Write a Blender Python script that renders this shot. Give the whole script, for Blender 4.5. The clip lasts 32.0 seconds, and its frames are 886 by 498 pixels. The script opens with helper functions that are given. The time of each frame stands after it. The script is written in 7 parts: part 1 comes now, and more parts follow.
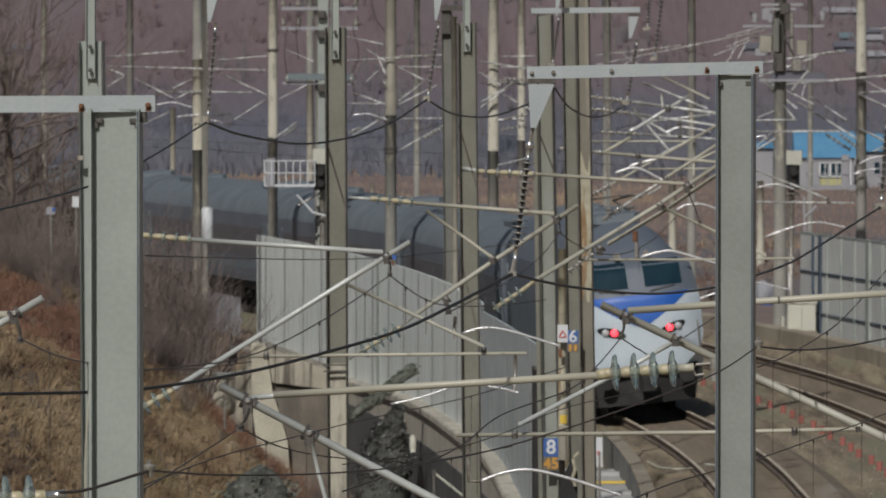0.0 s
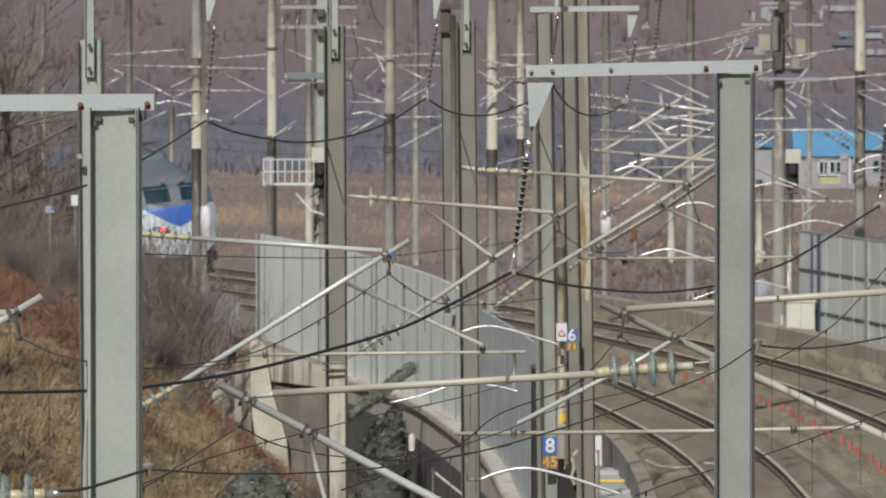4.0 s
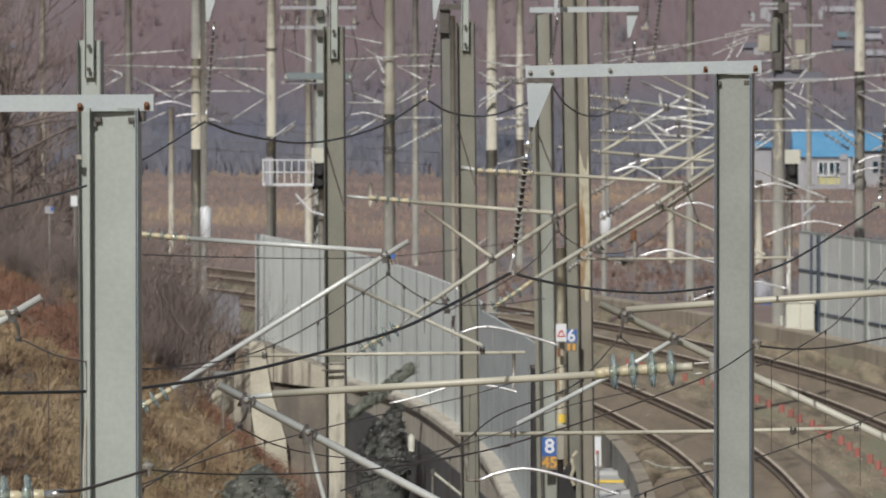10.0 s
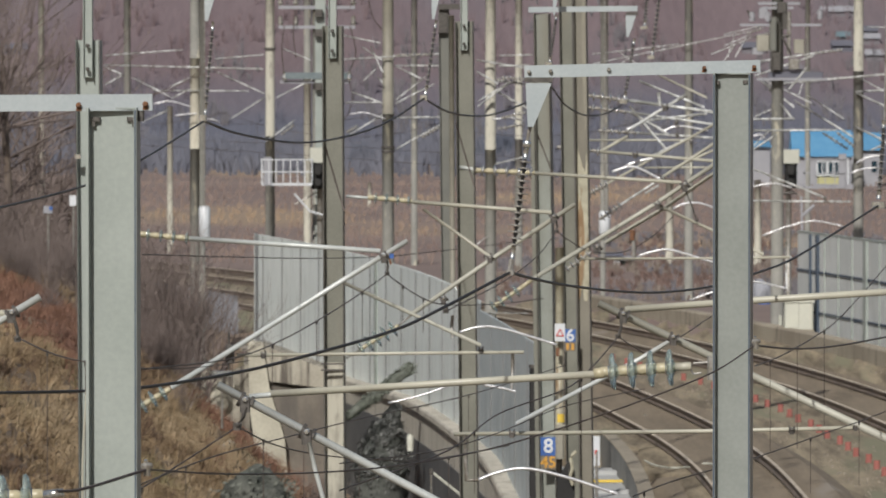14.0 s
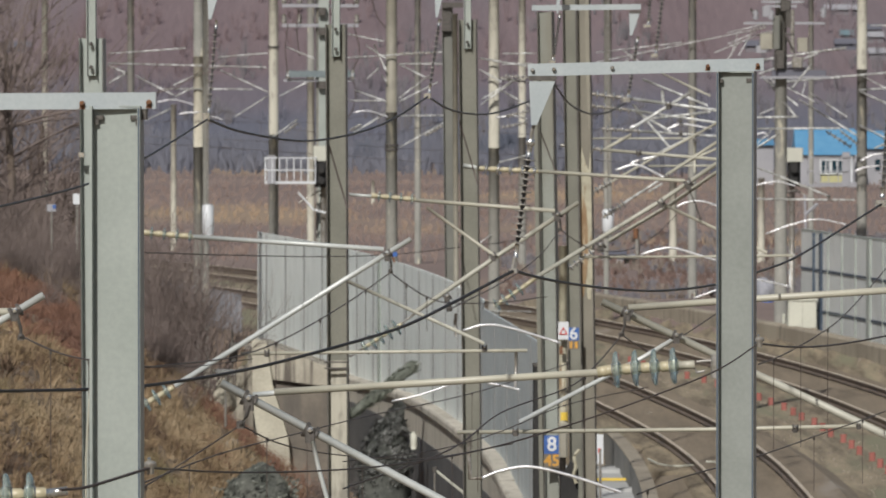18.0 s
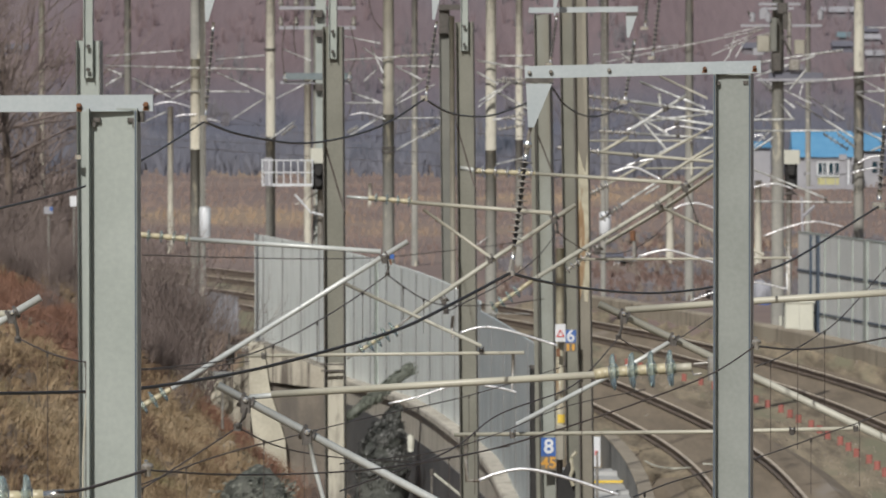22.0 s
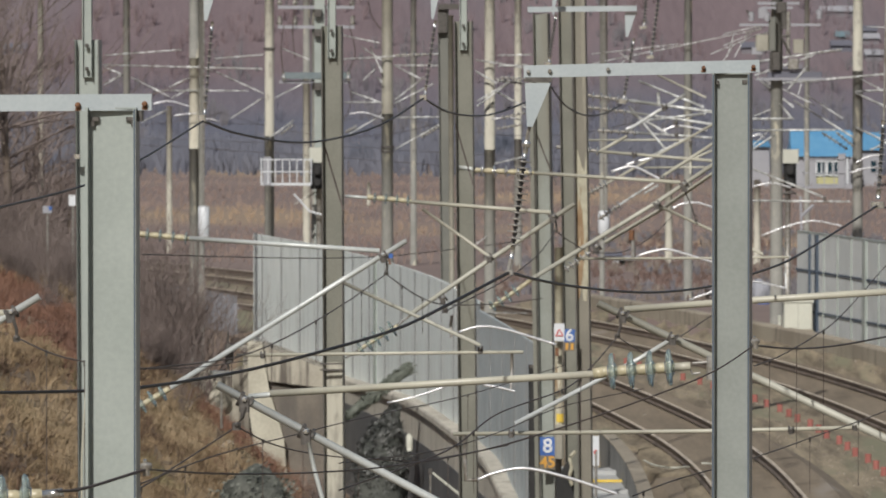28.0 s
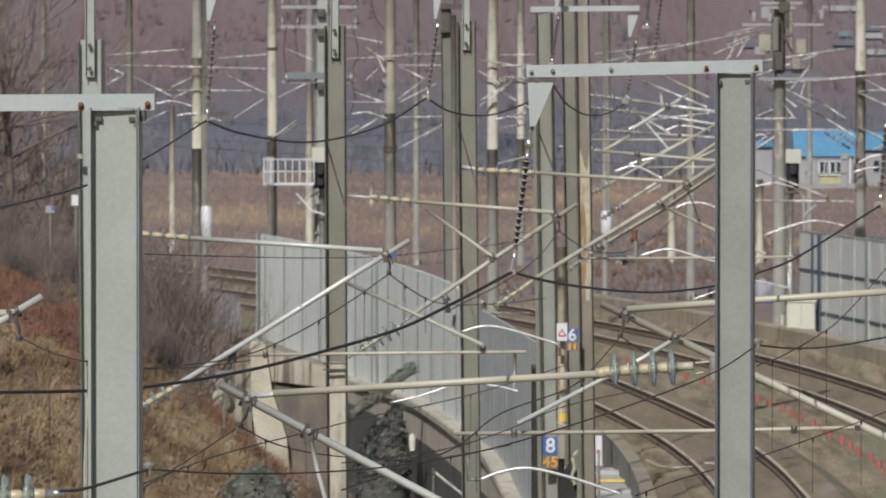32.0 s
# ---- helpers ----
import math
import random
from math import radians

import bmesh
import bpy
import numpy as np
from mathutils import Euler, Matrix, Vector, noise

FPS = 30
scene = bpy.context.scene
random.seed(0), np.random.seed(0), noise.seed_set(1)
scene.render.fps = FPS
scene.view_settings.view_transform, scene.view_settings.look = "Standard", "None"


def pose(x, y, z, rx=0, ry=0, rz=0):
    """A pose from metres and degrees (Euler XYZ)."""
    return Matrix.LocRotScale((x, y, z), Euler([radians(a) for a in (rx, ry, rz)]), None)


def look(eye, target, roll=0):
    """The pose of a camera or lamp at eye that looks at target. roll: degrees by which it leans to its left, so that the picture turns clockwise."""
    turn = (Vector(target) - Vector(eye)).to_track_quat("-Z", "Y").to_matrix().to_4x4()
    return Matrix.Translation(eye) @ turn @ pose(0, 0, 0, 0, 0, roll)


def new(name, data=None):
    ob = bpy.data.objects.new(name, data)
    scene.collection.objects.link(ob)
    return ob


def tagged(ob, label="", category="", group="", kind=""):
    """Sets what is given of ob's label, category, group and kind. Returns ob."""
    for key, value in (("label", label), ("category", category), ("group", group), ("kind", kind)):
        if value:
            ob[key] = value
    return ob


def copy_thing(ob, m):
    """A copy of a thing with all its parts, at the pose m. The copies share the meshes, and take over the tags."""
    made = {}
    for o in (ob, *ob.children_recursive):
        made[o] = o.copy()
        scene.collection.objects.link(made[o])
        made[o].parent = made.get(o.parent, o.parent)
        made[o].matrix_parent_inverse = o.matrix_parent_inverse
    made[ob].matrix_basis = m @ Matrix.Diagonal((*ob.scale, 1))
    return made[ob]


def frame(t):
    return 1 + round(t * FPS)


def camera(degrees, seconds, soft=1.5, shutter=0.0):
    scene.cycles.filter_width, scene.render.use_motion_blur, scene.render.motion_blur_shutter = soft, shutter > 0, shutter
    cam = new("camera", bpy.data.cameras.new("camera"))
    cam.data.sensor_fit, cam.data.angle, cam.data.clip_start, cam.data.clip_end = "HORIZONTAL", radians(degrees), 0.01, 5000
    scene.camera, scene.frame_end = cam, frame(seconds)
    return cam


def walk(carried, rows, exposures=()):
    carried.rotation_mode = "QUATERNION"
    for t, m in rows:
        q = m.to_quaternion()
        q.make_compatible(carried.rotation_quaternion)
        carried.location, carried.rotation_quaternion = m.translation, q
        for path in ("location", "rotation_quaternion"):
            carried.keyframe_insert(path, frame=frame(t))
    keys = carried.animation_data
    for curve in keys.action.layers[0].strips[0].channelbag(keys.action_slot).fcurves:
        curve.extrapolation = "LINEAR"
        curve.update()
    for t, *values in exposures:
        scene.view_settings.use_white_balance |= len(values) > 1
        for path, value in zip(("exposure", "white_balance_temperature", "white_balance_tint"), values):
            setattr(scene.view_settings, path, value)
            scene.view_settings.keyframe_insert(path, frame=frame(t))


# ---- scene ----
cam = camera(7.2, 32.0, soft=1.75, shutter=0.0)
cam.data.dof.use_dof = True
cam.data.dof.focus_distance, cam.data.dof.aperture_fstop = 42.0, 17.0
walk(cam, [
    (0.0, pose(0, 0, 8.4, 88.4576, 0, 0.0268)),
    (0.5, pose(0, 0, 8.4, 88.4470, 0, 0.0112)),
    (1.0, pose(0, 0, 8.4, 88.4479, 0, 0.0135)),
    (1.5, pose(0, 0, 8.4, 88.4542, 0, 0.0102)),
    (2.0, pose(0, 0, 8.4, 88.4473, 0, 0.0111)),
    (2.5, pose(0, 0, 8.4, 88.4414, 0, 0.0058)),
    (3.0, pose(0, 0, 8.4, 88.4525, 0, 0.0217)),
    (3.5, pose(0, 0, 8.4, 88.4461, 0, 0.0188)),
    (5.5, pose(0, 0, 8.4, 88.4461, 0, 0.0187)),
    (6.0, pose(0, 0, 8.4, 88.4531, 0, 0.0070)),
    (6.5, pose(0, 0, 8.4, 88.4432, 0, 0.0063)),
    (7.0, pose(0, 0, 8.4, 88.4432, 0, -0.0024)),
    (7.5, pose(0, 0, 8.4, 88.4438, 0, 0.0123)),
    (8.0, pose(0, 0, 8.4, 88.4426, 0, 0.0040)),
    (8.5, pose(0, 0, 8.4, 88.4349, 0, 0.0034)),
    (9.0, pose(0, 0, 8.4, 88.4485, 0, 0.0017)),
    (9.5, pose(0, 0, 8.4, 88.4443, 0, 0.0123)),
    (10.0, pose(0, 0, 8.4, 88.4508, 0, 0.0146)),
    (10.5, pose(0, 0, 8.4, 88.4456, 0, 0.0141)),
    (11.0, pose(0, 0, 8.4, 88.4507, 0, 0.0152)),
    (11.5, pose(0, 0, 8.4, 88.4525, 0, 0.0193)),
    (12.0, pose(0, 0, 8.4, 88.4526, 0, 0.0071)),
    (12.5, pose(0, 0, 8.4, 88.4490, 0, 0.0023)),
    (13.0, pose(0, 0, 8.4, 88.4542, 0, 0.0011)),
    (13.5, pose(0, 0, 8.4, 88.4502, 0, 0.0006)),
    (14.0, pose(0, 0, 8.4, 88.4484, 0, 0.0047)),
    (14.5, pose(0, 0, 8.4, 88.4491, 0, 0.0100)),
    (16.5, pose(0, 0, 8.4, 88.4461, 0, 0.0088)),
    (17.0, pose(0, 0, 8.4, 88.4456, 0, 0.0093)),
    (17.5, pose(0, 0, 8.4, 88.4408, 0, 0.0146)),
    (18.0, pose(0, 0, 8.4, 88.4343, 0, 0.0329)),
    (18.5, pose(0, 0, 8.4, 88.4432, 0, 0.0176)),
    (19.0, pose(0, 0, 8.4, 88.4367, 0, 0.0105)),
    (19.5, pose(0, 0, 8.4, 88.4379, 0, 0.0265)),
    (20.0, pose(0, 0, 8.4, 88.4396, 0, 0.0076)),
    (20.5, pose(0, 0, 8.4, 88.4409, 0, 0.0093)),
    (21.0, pose(0, 0, 8.4, 88.4432, 0, 0.0128)),
    (21.5, pose(0, 0, 8.4, 88.4461, 0, 0.0041)),
    (22.0, pose(0, 0, 8.4, 88.4531, 0, 0.0081)),
    (22.5, pose(0, 0, 8.4, 88.4572, 0, 0.0093)),
    (23.0, pose(0, 0, 8.4, 88.4555, 0, 0.0000)),
    (23.5, pose(0, 0, 8.4, 88.4415, 0, 0.0046)),
    (24.0, pose(0, 0, 8.4, 88.4444, 0, 0.0206)),
    (24.5, pose(0, 0, 8.4, 88.4467, 0, 0.0152)),
    (25.0, pose(0, 0, 8.4, 88.4461, 0, 0.0099)),
    (25.5, pose(0, 0, 8.4, 88.4467, 0, 0.0070)),
    (27.5, pose(0, 0, 8.4, 88.4561, 0, 0.0052)),
    (28.0, pose(0, 0, 8.4, 88.4473, 0, -0.0012)),
    (28.5, pose(0, 0, 8.4, 88.4508, 0, 0.0323)),
    (29.0, pose(0, 0, 8.4, 88.4596, 0, 0.0169)),
    (29.5, pose(0, 0, 8.4, 88.4590, 0, 0.0311)),
    (30.0, pose(0, 0, 8.4, 88.4549, 0, 0.0187)),
    (30.5, pose(0, 0, 8.4, 88.4537, 0, 0.0164)),
    (31.0, pose(0, 0, 8.4, 88.4519, 0, 0.0065)),
    (31.5, pose(0, 0, 8.4, 88.4502, 0, 0.0100)),
    (32.0, pose(0, 0, 8.4, 88.4455, 0, 0.0217)),
], exposures=((0.0, -0.57), (0.3, -0.3), (0.5, -0.13), (1.0, -0.07), (2.0, -0.05), (32.0, -0.05)))

# ---- daylight: clear late-winter sky, sun behind the viewer and to the left ----
SUN_EL, SUN_AZ = 38.0, 16.0
world = bpy.data.worlds.new("sky")
scene.world = world
world.use_nodes = True
wn = world.node_tree.nodes
sky = wn.new("ShaderNodeTexSky")
sky.sky_type = "NISHITA"
sky.sun_disc = False
sky.sun_elevation = radians(SUN_EL)
sky.sun_rotation = radians(180 + SUN_AZ)
sky.air_density, sky.dust_density = 1.0, 2.0
wn["Background"].inputs[1].default_value = 0.052
world.node_tree.links.new(sky.outputs[0], wn["Background"].inputs[0])
sun = new("sun", bpy.data.lights.new("sun", "SUN"))
sun.data.energy, sun.data.angle, sun.data.color = 4.2, radians(1.5), (1.0, 0.97, 0.92)
se, sa = radians(SUN_EL), radians(SUN_AZ)
sun.matrix_world = look((-math.sin(sa) * math.cos(se) * 50, -math.cos(sa) * math.cos(se) * 50, math.sin(se) * 50), (0, 0, 0))


# ---- materials ----
def mat(name, c1, c2=None, rough=0.6, metal=0.0, scale=6.0, fine=60.0, bump=0.15, spread=(0.4, 0.6), stretch=(1, 1, 1),
        streak=None, alpha=None, trans=0.0, glow=0.0, vary=0.0, dist=0.02, island=0.0, zone=None):
    m = bpy.data.materials.new(name)
    m.use_nodes = True
    nt = m.node_tree
    n, l = nt.nodes, nt.links
    b = n["Principled BSDF"]
    b.inputs["Roughness"].default_value, b.inputs["Metallic"].default_value = rough, metal
    if trans:
        b.inputs["Transmission Weight"].default_value = trans
    if glow:
        b.inputs["Emission Color"].default_value = (*c1, 1)
        b.inputs["Emission Strength"].default_value = glow
    c2 = c2 or tuple(x * 0.8 for x in c1)
    co = n.new("ShaderNodeTexCoord")
    mp = n.new("ShaderNodeMapping")
    mp.inputs["Scale"].default_value = stretch
    l.new(co.outputs["Object"], mp.inputs[0])
    big = n.new("ShaderNodeTexNoise")
    big.inputs["Scale"].default_value, big.inputs["Detail"].default_value = scale, 6
    sm = n.new("ShaderNodeTexNoise")
    sm.inputs["Scale"].default_value, sm.inputs["Detail"].default_value = fine, 4
    for q in (big, sm):
        l.new(mp.outputs[0], q.inputs["Vector"])
    mix = n.new("ShaderNodeMix")
    mix.data_type = "FLOAT"
    mix.inputs[0].default_value = 0.3
    l.new(big.outputs[0], mix.inputs[2])
    l.new(sm.outputs[0], mix.inputs[3])
    ramp = n.new("ShaderNodeValToRGB")
    ramp.color_ramp.elements[0].position, ramp.color_ramp.elements[1].position = spread
    ramp.color_ramp.elements[0].color, ramp.color_ramp.elements[1].color = (*c1, 1), (*c2, 1)
    l.new(mix.outputs[0], ramp.inputs[0])
    out = ramp.outputs[0]
    if streak:
        st = n.new("ShaderNodeTexNoise")
        st.inputs["Scale"].default_value, st.inputs["Detail"].default_value = streak[1], 5
        m2 = n.new("ShaderNodeMapping")
        m2.inputs["Scale"].default_value = streak[2]
        l.new(co.outputs["Object"], m2.inputs[0])
        l.new(m2.outputs[0], st.inputs["Vector"])
        r2 = n.new("ShaderNodeValToRGB")
        r2.color_ramp.elements[0].position, r2.color_ramp.elements[1].position = streak[3]
        l.new(st.outputs[0], r2.inputs[0])
        mc = n.new("ShaderNodeMix")
        mc.data_type = "RGBA"
        l.new(r2.outputs[0], mc.inputs[0])
        l.new(out, mc.inputs[6])
        mc.inputs[7].default_value = (*streak[0], 1)
        out = mc.outputs[2]
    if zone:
        # a haze tint mixed into the colour along y, with a ragged border
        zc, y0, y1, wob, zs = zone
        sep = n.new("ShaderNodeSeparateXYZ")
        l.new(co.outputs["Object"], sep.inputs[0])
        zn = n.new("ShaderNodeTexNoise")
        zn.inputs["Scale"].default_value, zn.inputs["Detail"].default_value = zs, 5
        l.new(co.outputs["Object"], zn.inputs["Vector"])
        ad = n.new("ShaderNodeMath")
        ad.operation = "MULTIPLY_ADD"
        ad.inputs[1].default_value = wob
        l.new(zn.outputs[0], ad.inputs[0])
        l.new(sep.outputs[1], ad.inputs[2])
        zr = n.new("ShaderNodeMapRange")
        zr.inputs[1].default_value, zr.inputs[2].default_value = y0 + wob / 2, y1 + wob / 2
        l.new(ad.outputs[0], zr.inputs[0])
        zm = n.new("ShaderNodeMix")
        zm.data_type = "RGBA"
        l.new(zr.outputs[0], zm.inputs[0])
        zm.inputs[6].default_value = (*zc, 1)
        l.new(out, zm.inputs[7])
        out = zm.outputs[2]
    if vary or island:
        oi = n.new("ShaderNodeNewGeometry") if island else n.new("ShaderNodeObjectInfo")
        vary = vary or island
        hs = n.new("ShaderNodeHueSaturation")
        mr = n.new("ShaderNodeMapRange")
        mr.inputs[3].default_value, mr.inputs[4].default_value = 1 - vary, 1 + vary
        l.new(oi.outputs["Random Per Island" if island else "Random"], mr.inputs[0])
        l.new(mr.outputs[0], hs.inputs["Value"])
        l.new(out, hs.inputs["Color"])
        out = hs.outputs[0]
    l.new(out, b.inputs["Base Color"])
    if bump:
        bp = n.new("ShaderNodeBump")
        bp.inputs["Strength"].default_value, bp.inputs["Distance"].default_value = bump, dist
        l.new(sm.outputs[0], bp.inputs["Height"])
        l.new(bp.outputs[0], b.inputs["Normal"])
    return m


STEEL = mat("galvanised_grey_steel", (0.262, 0.291, 0.27), (0.315, 0.343, 0.321), 0.38, 0.0, 1.5, 40, 0.03)
STEELD = mat("darker_grey_steel", (0.208, 0.225, 0.21), (0.252, 0.27, 0.254), 0.36, 0.0, 1.5, 40, 0.03)
BROWNM = mat("brown_weathered_mast_paint", (0.155, 0.143, 0.115), (0.198, 0.183, 0.148), 0.65, 0.0, 1.2, 30, 0.1)
BEAMST = mat("pale_galvanised_beam", (0.33, 0.37, 0.385), (0.4, 0.435, 0.445), 0.4, 0.1, 2, 50, 0.05)
DULL = mat("weathered_olive_steel", (0.139, 0.139, 0.114), (0.181, 0.18, 0.15), 0.5, 0.0, 1.2, 30, 0.1,
           streak=((0.17, 0.148, 0.112), 0.6, (2, 2, 0.45), (0.56, 0.72)))
PALEM = mat("pale_grey_mast_paint", (0.25, 0.27, 0.245), (0.2, 0.21, 0.187), 0.5, 0.0, 1.2, 30, 0.08,
            streak=((0.16, 0.148, 0.115), 0.5, (1.5, 1.5, 0.4), (0.46, 0.6)))
DARKM = mat("dark_weathered_mast_paint", (0.12, 0.122, 0.108), (0.155, 0.155, 0.135), 0.6, 0.0, 1.2, 30, 0.1)
CREAMP = mat("peeling_cream_paint", (0.42, 0.395, 0.3), (0.3, 0.28, 0.21), 0.6, 0.0, 6, 30, 0.15, (0.4, 0.6), streak=((0.2, 0.14, 0.08), 1.5, (8, 8, 1.5), (0.58, 0.7)))
TANP = mat("worn_tan_paint", (0.24, 0.225, 0.18), (0.2, 0.185, 0.15), 0.6, 0.0, 4, 30, 0.1)
RUSTED = mat("rust_run", (0.21, 0.13, 0.066), (0.27, 0.19, 0.11), 0.7, 0.0, 3, 20, 0.1,
             streak=((0.38, 0.32, 0.22), 1.0, (20, 20, 3), (0.56, 0.64)))
CONCP = mat("pale_blotched_concrete_pole", (0.41, 0.39, 0.325), (0.225, 0.213, 0.18), 0.85, 0.0, 2.4, 10, 0.2, (0.49, 0.64), (2, 2, 0.6))
RUST = mat("rusty_bolt", (0.2, 0.09, 0.04), (0.1, 0.05, 0.03), 0.8, 0.0, 60, 200)
CONC = mat("weathered_concrete_pole", (0.19, 0.187, 0.168), (0.25, 0.243, 0.218), 0.85, 0.0, 0.9, 14, 0.2, (0.42, 0.6),
           streak=((0.45, 0.42, 0.33), 1.0, (3.0, 3.0, 0.8), (0.6, 0.66)))
CREAM = mat("cream_painted_tube", (0.42, 0.405, 0.33), (0.36, 0.345, 0.285), 0.42, 0.0, 3, 50, 0.05)
TUBE = mat("galvanised_tube", (0.5, 0.52, 0.505), (0.43, 0.45, 0.435), 0.4, 0.15, 5, 60, 0.05)
GALV = mat("pale_zinc_tube", (0.395, 0.388, 0.33), (0.33, 0.322, 0.272), 0.55, 0.05, 4, 40, 0.08, (0.4, 0.62))
FARTUBE = mat("pale_far_tube", (0.6, 0.61, 0.6), (0.3, 0.3, 0.28), 0.4, 0.15, 5, 14, 0.1, (0.44, 0.56))
BAND = mat("dark_window_band", (0.095, 0.096, 0.108), (0.115, 0.115, 0.127), 0.45, 0.0, 0.5, 8, 0)
DARKC = mat("dark_grey_concrete", (0.17, 0.167, 0.158), (0.23, 0.225, 0.21), 0.9, 0.0, 1.0, 14, 0.2)
# wall colour drawn close to the hill's, imitating haze
HAZEW = mat("hazed_far_wall", (0.17, 0.16, 0.172), (0.135, 0.128, 0.145), 0.9, 0.0, 0.2, 2, 0)
ALU = mat("bright_aluminium_arm", (0.74, 0.74, 0.74), (0.6, 0.6, 0.62), 0.34, 0.5, 9, 60, 0.15)
DARK = mat("dark_fitting_iron", (0.06, 0.055, 0.05), (0.11, 0.1, 0.09), 0.55, 0.3, 20, 90)
FIT = mat("zinc_fitting", (0.33, 0.32, 0.3), (0.2, 0.18, 0.15), 0.45, 0.4, 15, 80)
WIRE = mat("black_cable", (0.028, 0.028, 0.03), (0.045, 0.042, 0.04), 0.5, 0.1, 10, 90, 0)
THIN = mat("oxidised_copper_wire", (0.075, 0.06, 0.055), (0.1, 0.08, 0.07), 0.55, 0.3, 10, 90, 0)
GLASS = mat("blue_green_insulator_glass", (0.66, 0.83, 0.82), (0.74, 0.88, 0.87), 0.15, 0.0, 8, 40, 0, trans=0.82)
CORE = mat("ochre_insulator_core", (0.43, 0.385, 0.26), (0.35, 0.31, 0.21), 0.35, 0.0, 20, 80, 0.02)
RUBBER = mat("dark_polymer_shed", (0.05, 0.05, 0.052), (0.08, 0.078, 0.075), 0.5, 0.0, 20, 80, 0)
SHINY = mat("silvery_cap", (0.7, 0.7, 0.68), (0.5, 0.5, 0.48), 0.2, 0.8, 20, 80, 0)
WHITE = mat("white_paint", (0.6, 0.62, 0.64), (0.54, 0.56, 0.58), 0.45, 0.0, 3, 40, 0.05)
BLUE = mat("sign_blue", (0.045, 0.12, 0.36), (0.04, 0.1, 0.3), 0.4, 0.0, 3, 40, 0)
RED = mat("sign_red", (0.6, 0.05, 0.05), (0.5, 0.05, 0.05), 0.5, 0.0, 3, 40, 0)
ORANGE = mat("sign_orange", (0.6, 0.31, 0.05), (0.5, 0.26, 0.05), 0.5, 0.0, 3, 40, 0)
YELLOW = mat("yellow_band", (0.7, 0.5, 0.08), (0.6, 0.42, 0.06), 0.5, 0.0, 3, 40, 0)
PANEL = mat("pale_blue_grey_panel", (0.7, 0.75, 0.725), (0.77, 0.81, 0.785), 0.6, 0.0, 0.9, 20, 0.03, vary=0.02,
            streak=((0.47, 0.5, 0.475), 1.2, (3.2, 3.2, 0.3), (0.53, 0.74)))
# near panels: dirt streaks, plus a darker base for their weaker sunlight
PANELD = mat("streaked_dimmed_panel", (0.4, 0.45, 0.465), (0.5, 0.545, 0.55), 0.6, 0.0, 0.9, 20, 0.03, vary=0.04,
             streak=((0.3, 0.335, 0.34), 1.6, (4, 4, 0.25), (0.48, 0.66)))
PANELR = mat("light_grey_sheet", (0.48, 0.495, 0.485), (0.56, 0.57, 0.56), 0.7, 0.0, 0.7, 14, 0.05, streak=((0.4, 0.4, 0.38), 1.0, (2, 2, 0.4), (0.55, 0.8)))
BASEC = mat("beige_stained_concrete", (0.48, 0.45, 0.385), (0.39, 0.365, 0.31), 0.85, 0.0, 0.6, 12, 0.25,
            streak=((0.2, 0.18, 0.15), 1.2, (2.5, 2.5, 0.25), (0.5, 0.75)))
BALLAST = mat("brown_ballast", (0.148, 0.117, 0.081), (0.222, 0.178, 0.126), 0.95, 0.0, 2.2, 12, 0.25, (0.36, 0.64), (1, 0.09, 1), dist=0.03,
              streak=((0.25, 0.215, 0.175), 0.9, (1, 0.2, 1), (0.62, 0.72)))
MOTTLE = mat("mottled_cess_gravel", (0.117, 0.092, 0.061), (0.292, 0.24, 0.162), 0.95, 0.0, 2.6, 11, 0.25, (0.38, 0.62), (1, 0.09, 1), dist=0.03,
             streak=((0.19, 0.18, 0.115), 1.1, (1, 0.1, 1), (0.52, 0.66)))
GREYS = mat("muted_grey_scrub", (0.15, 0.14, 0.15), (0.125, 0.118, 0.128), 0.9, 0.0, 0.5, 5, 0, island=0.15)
TAN = mat("muted_tan_scrub", (0.19, 0.155, 0.13), (0.155, 0.128, 0.11), 0.9, 0.0, 0.5, 5, 0, island=0.2)
DUSK = mat("muted_russet_scrub", (0.15, 0.1, 0.085), (0.12, 0.085, 0.075), 0.9, 0.0, 0.5, 5, 0, island=0.2)
PIER = mat("pale_lime_concrete", (0.5, 0.475, 0.385), (0.37, 0.345, 0.28), 0.9, 0.0, 0.9, 12, 0.2, streak=((0.3, 0.26, 0.2), 1.0, (2.5, 2.5, 0.4), (0.55, 0.75)))
DARKFOOT = mat("dark_foot_concrete", (0.065, 0.068, 0.072), (0.1, 0.102, 0.105), 0.7, 0.0, 0.7, 12, 0.2)
KERB = mat("tan_stained_kerb", (0.33, 0.29, 0.225), (0.25, 0.215, 0.165), 0.9, 0.0, 0.6, 12, 0.2, streak=((0.15, 0.125, 0.1), 1.0, (2, 2, 0.5), (0.55, 0.75)))
PAVE = mat("pale_grey_paving", (0.36, 0.365, 0.36), (0.42, 0.425, 0.42), 0.9, 0.0, 0.9, 14, 0.15)
STAINC = mat("dark_streaked_concrete", (0.38, 0.352, 0.29), (0.3, 0.276, 0.226), 0.9, 0.0, 0.7, 14, 0.2, streak=((0.11, 0.095, 0.08), 1.0, (5, 5, 0.35), (0.45, 0.62)))
INNERW = mat("brown_grey_inner_concrete", (0.135, 0.118, 0.098), (0.19, 0.165, 0.137), 0.95, 0.0, 0.7, 10, 0.3, streak=((0.1, 0.09, 0.08), 0.8, (2, 2, 0.5), (0.45, 0.65)))
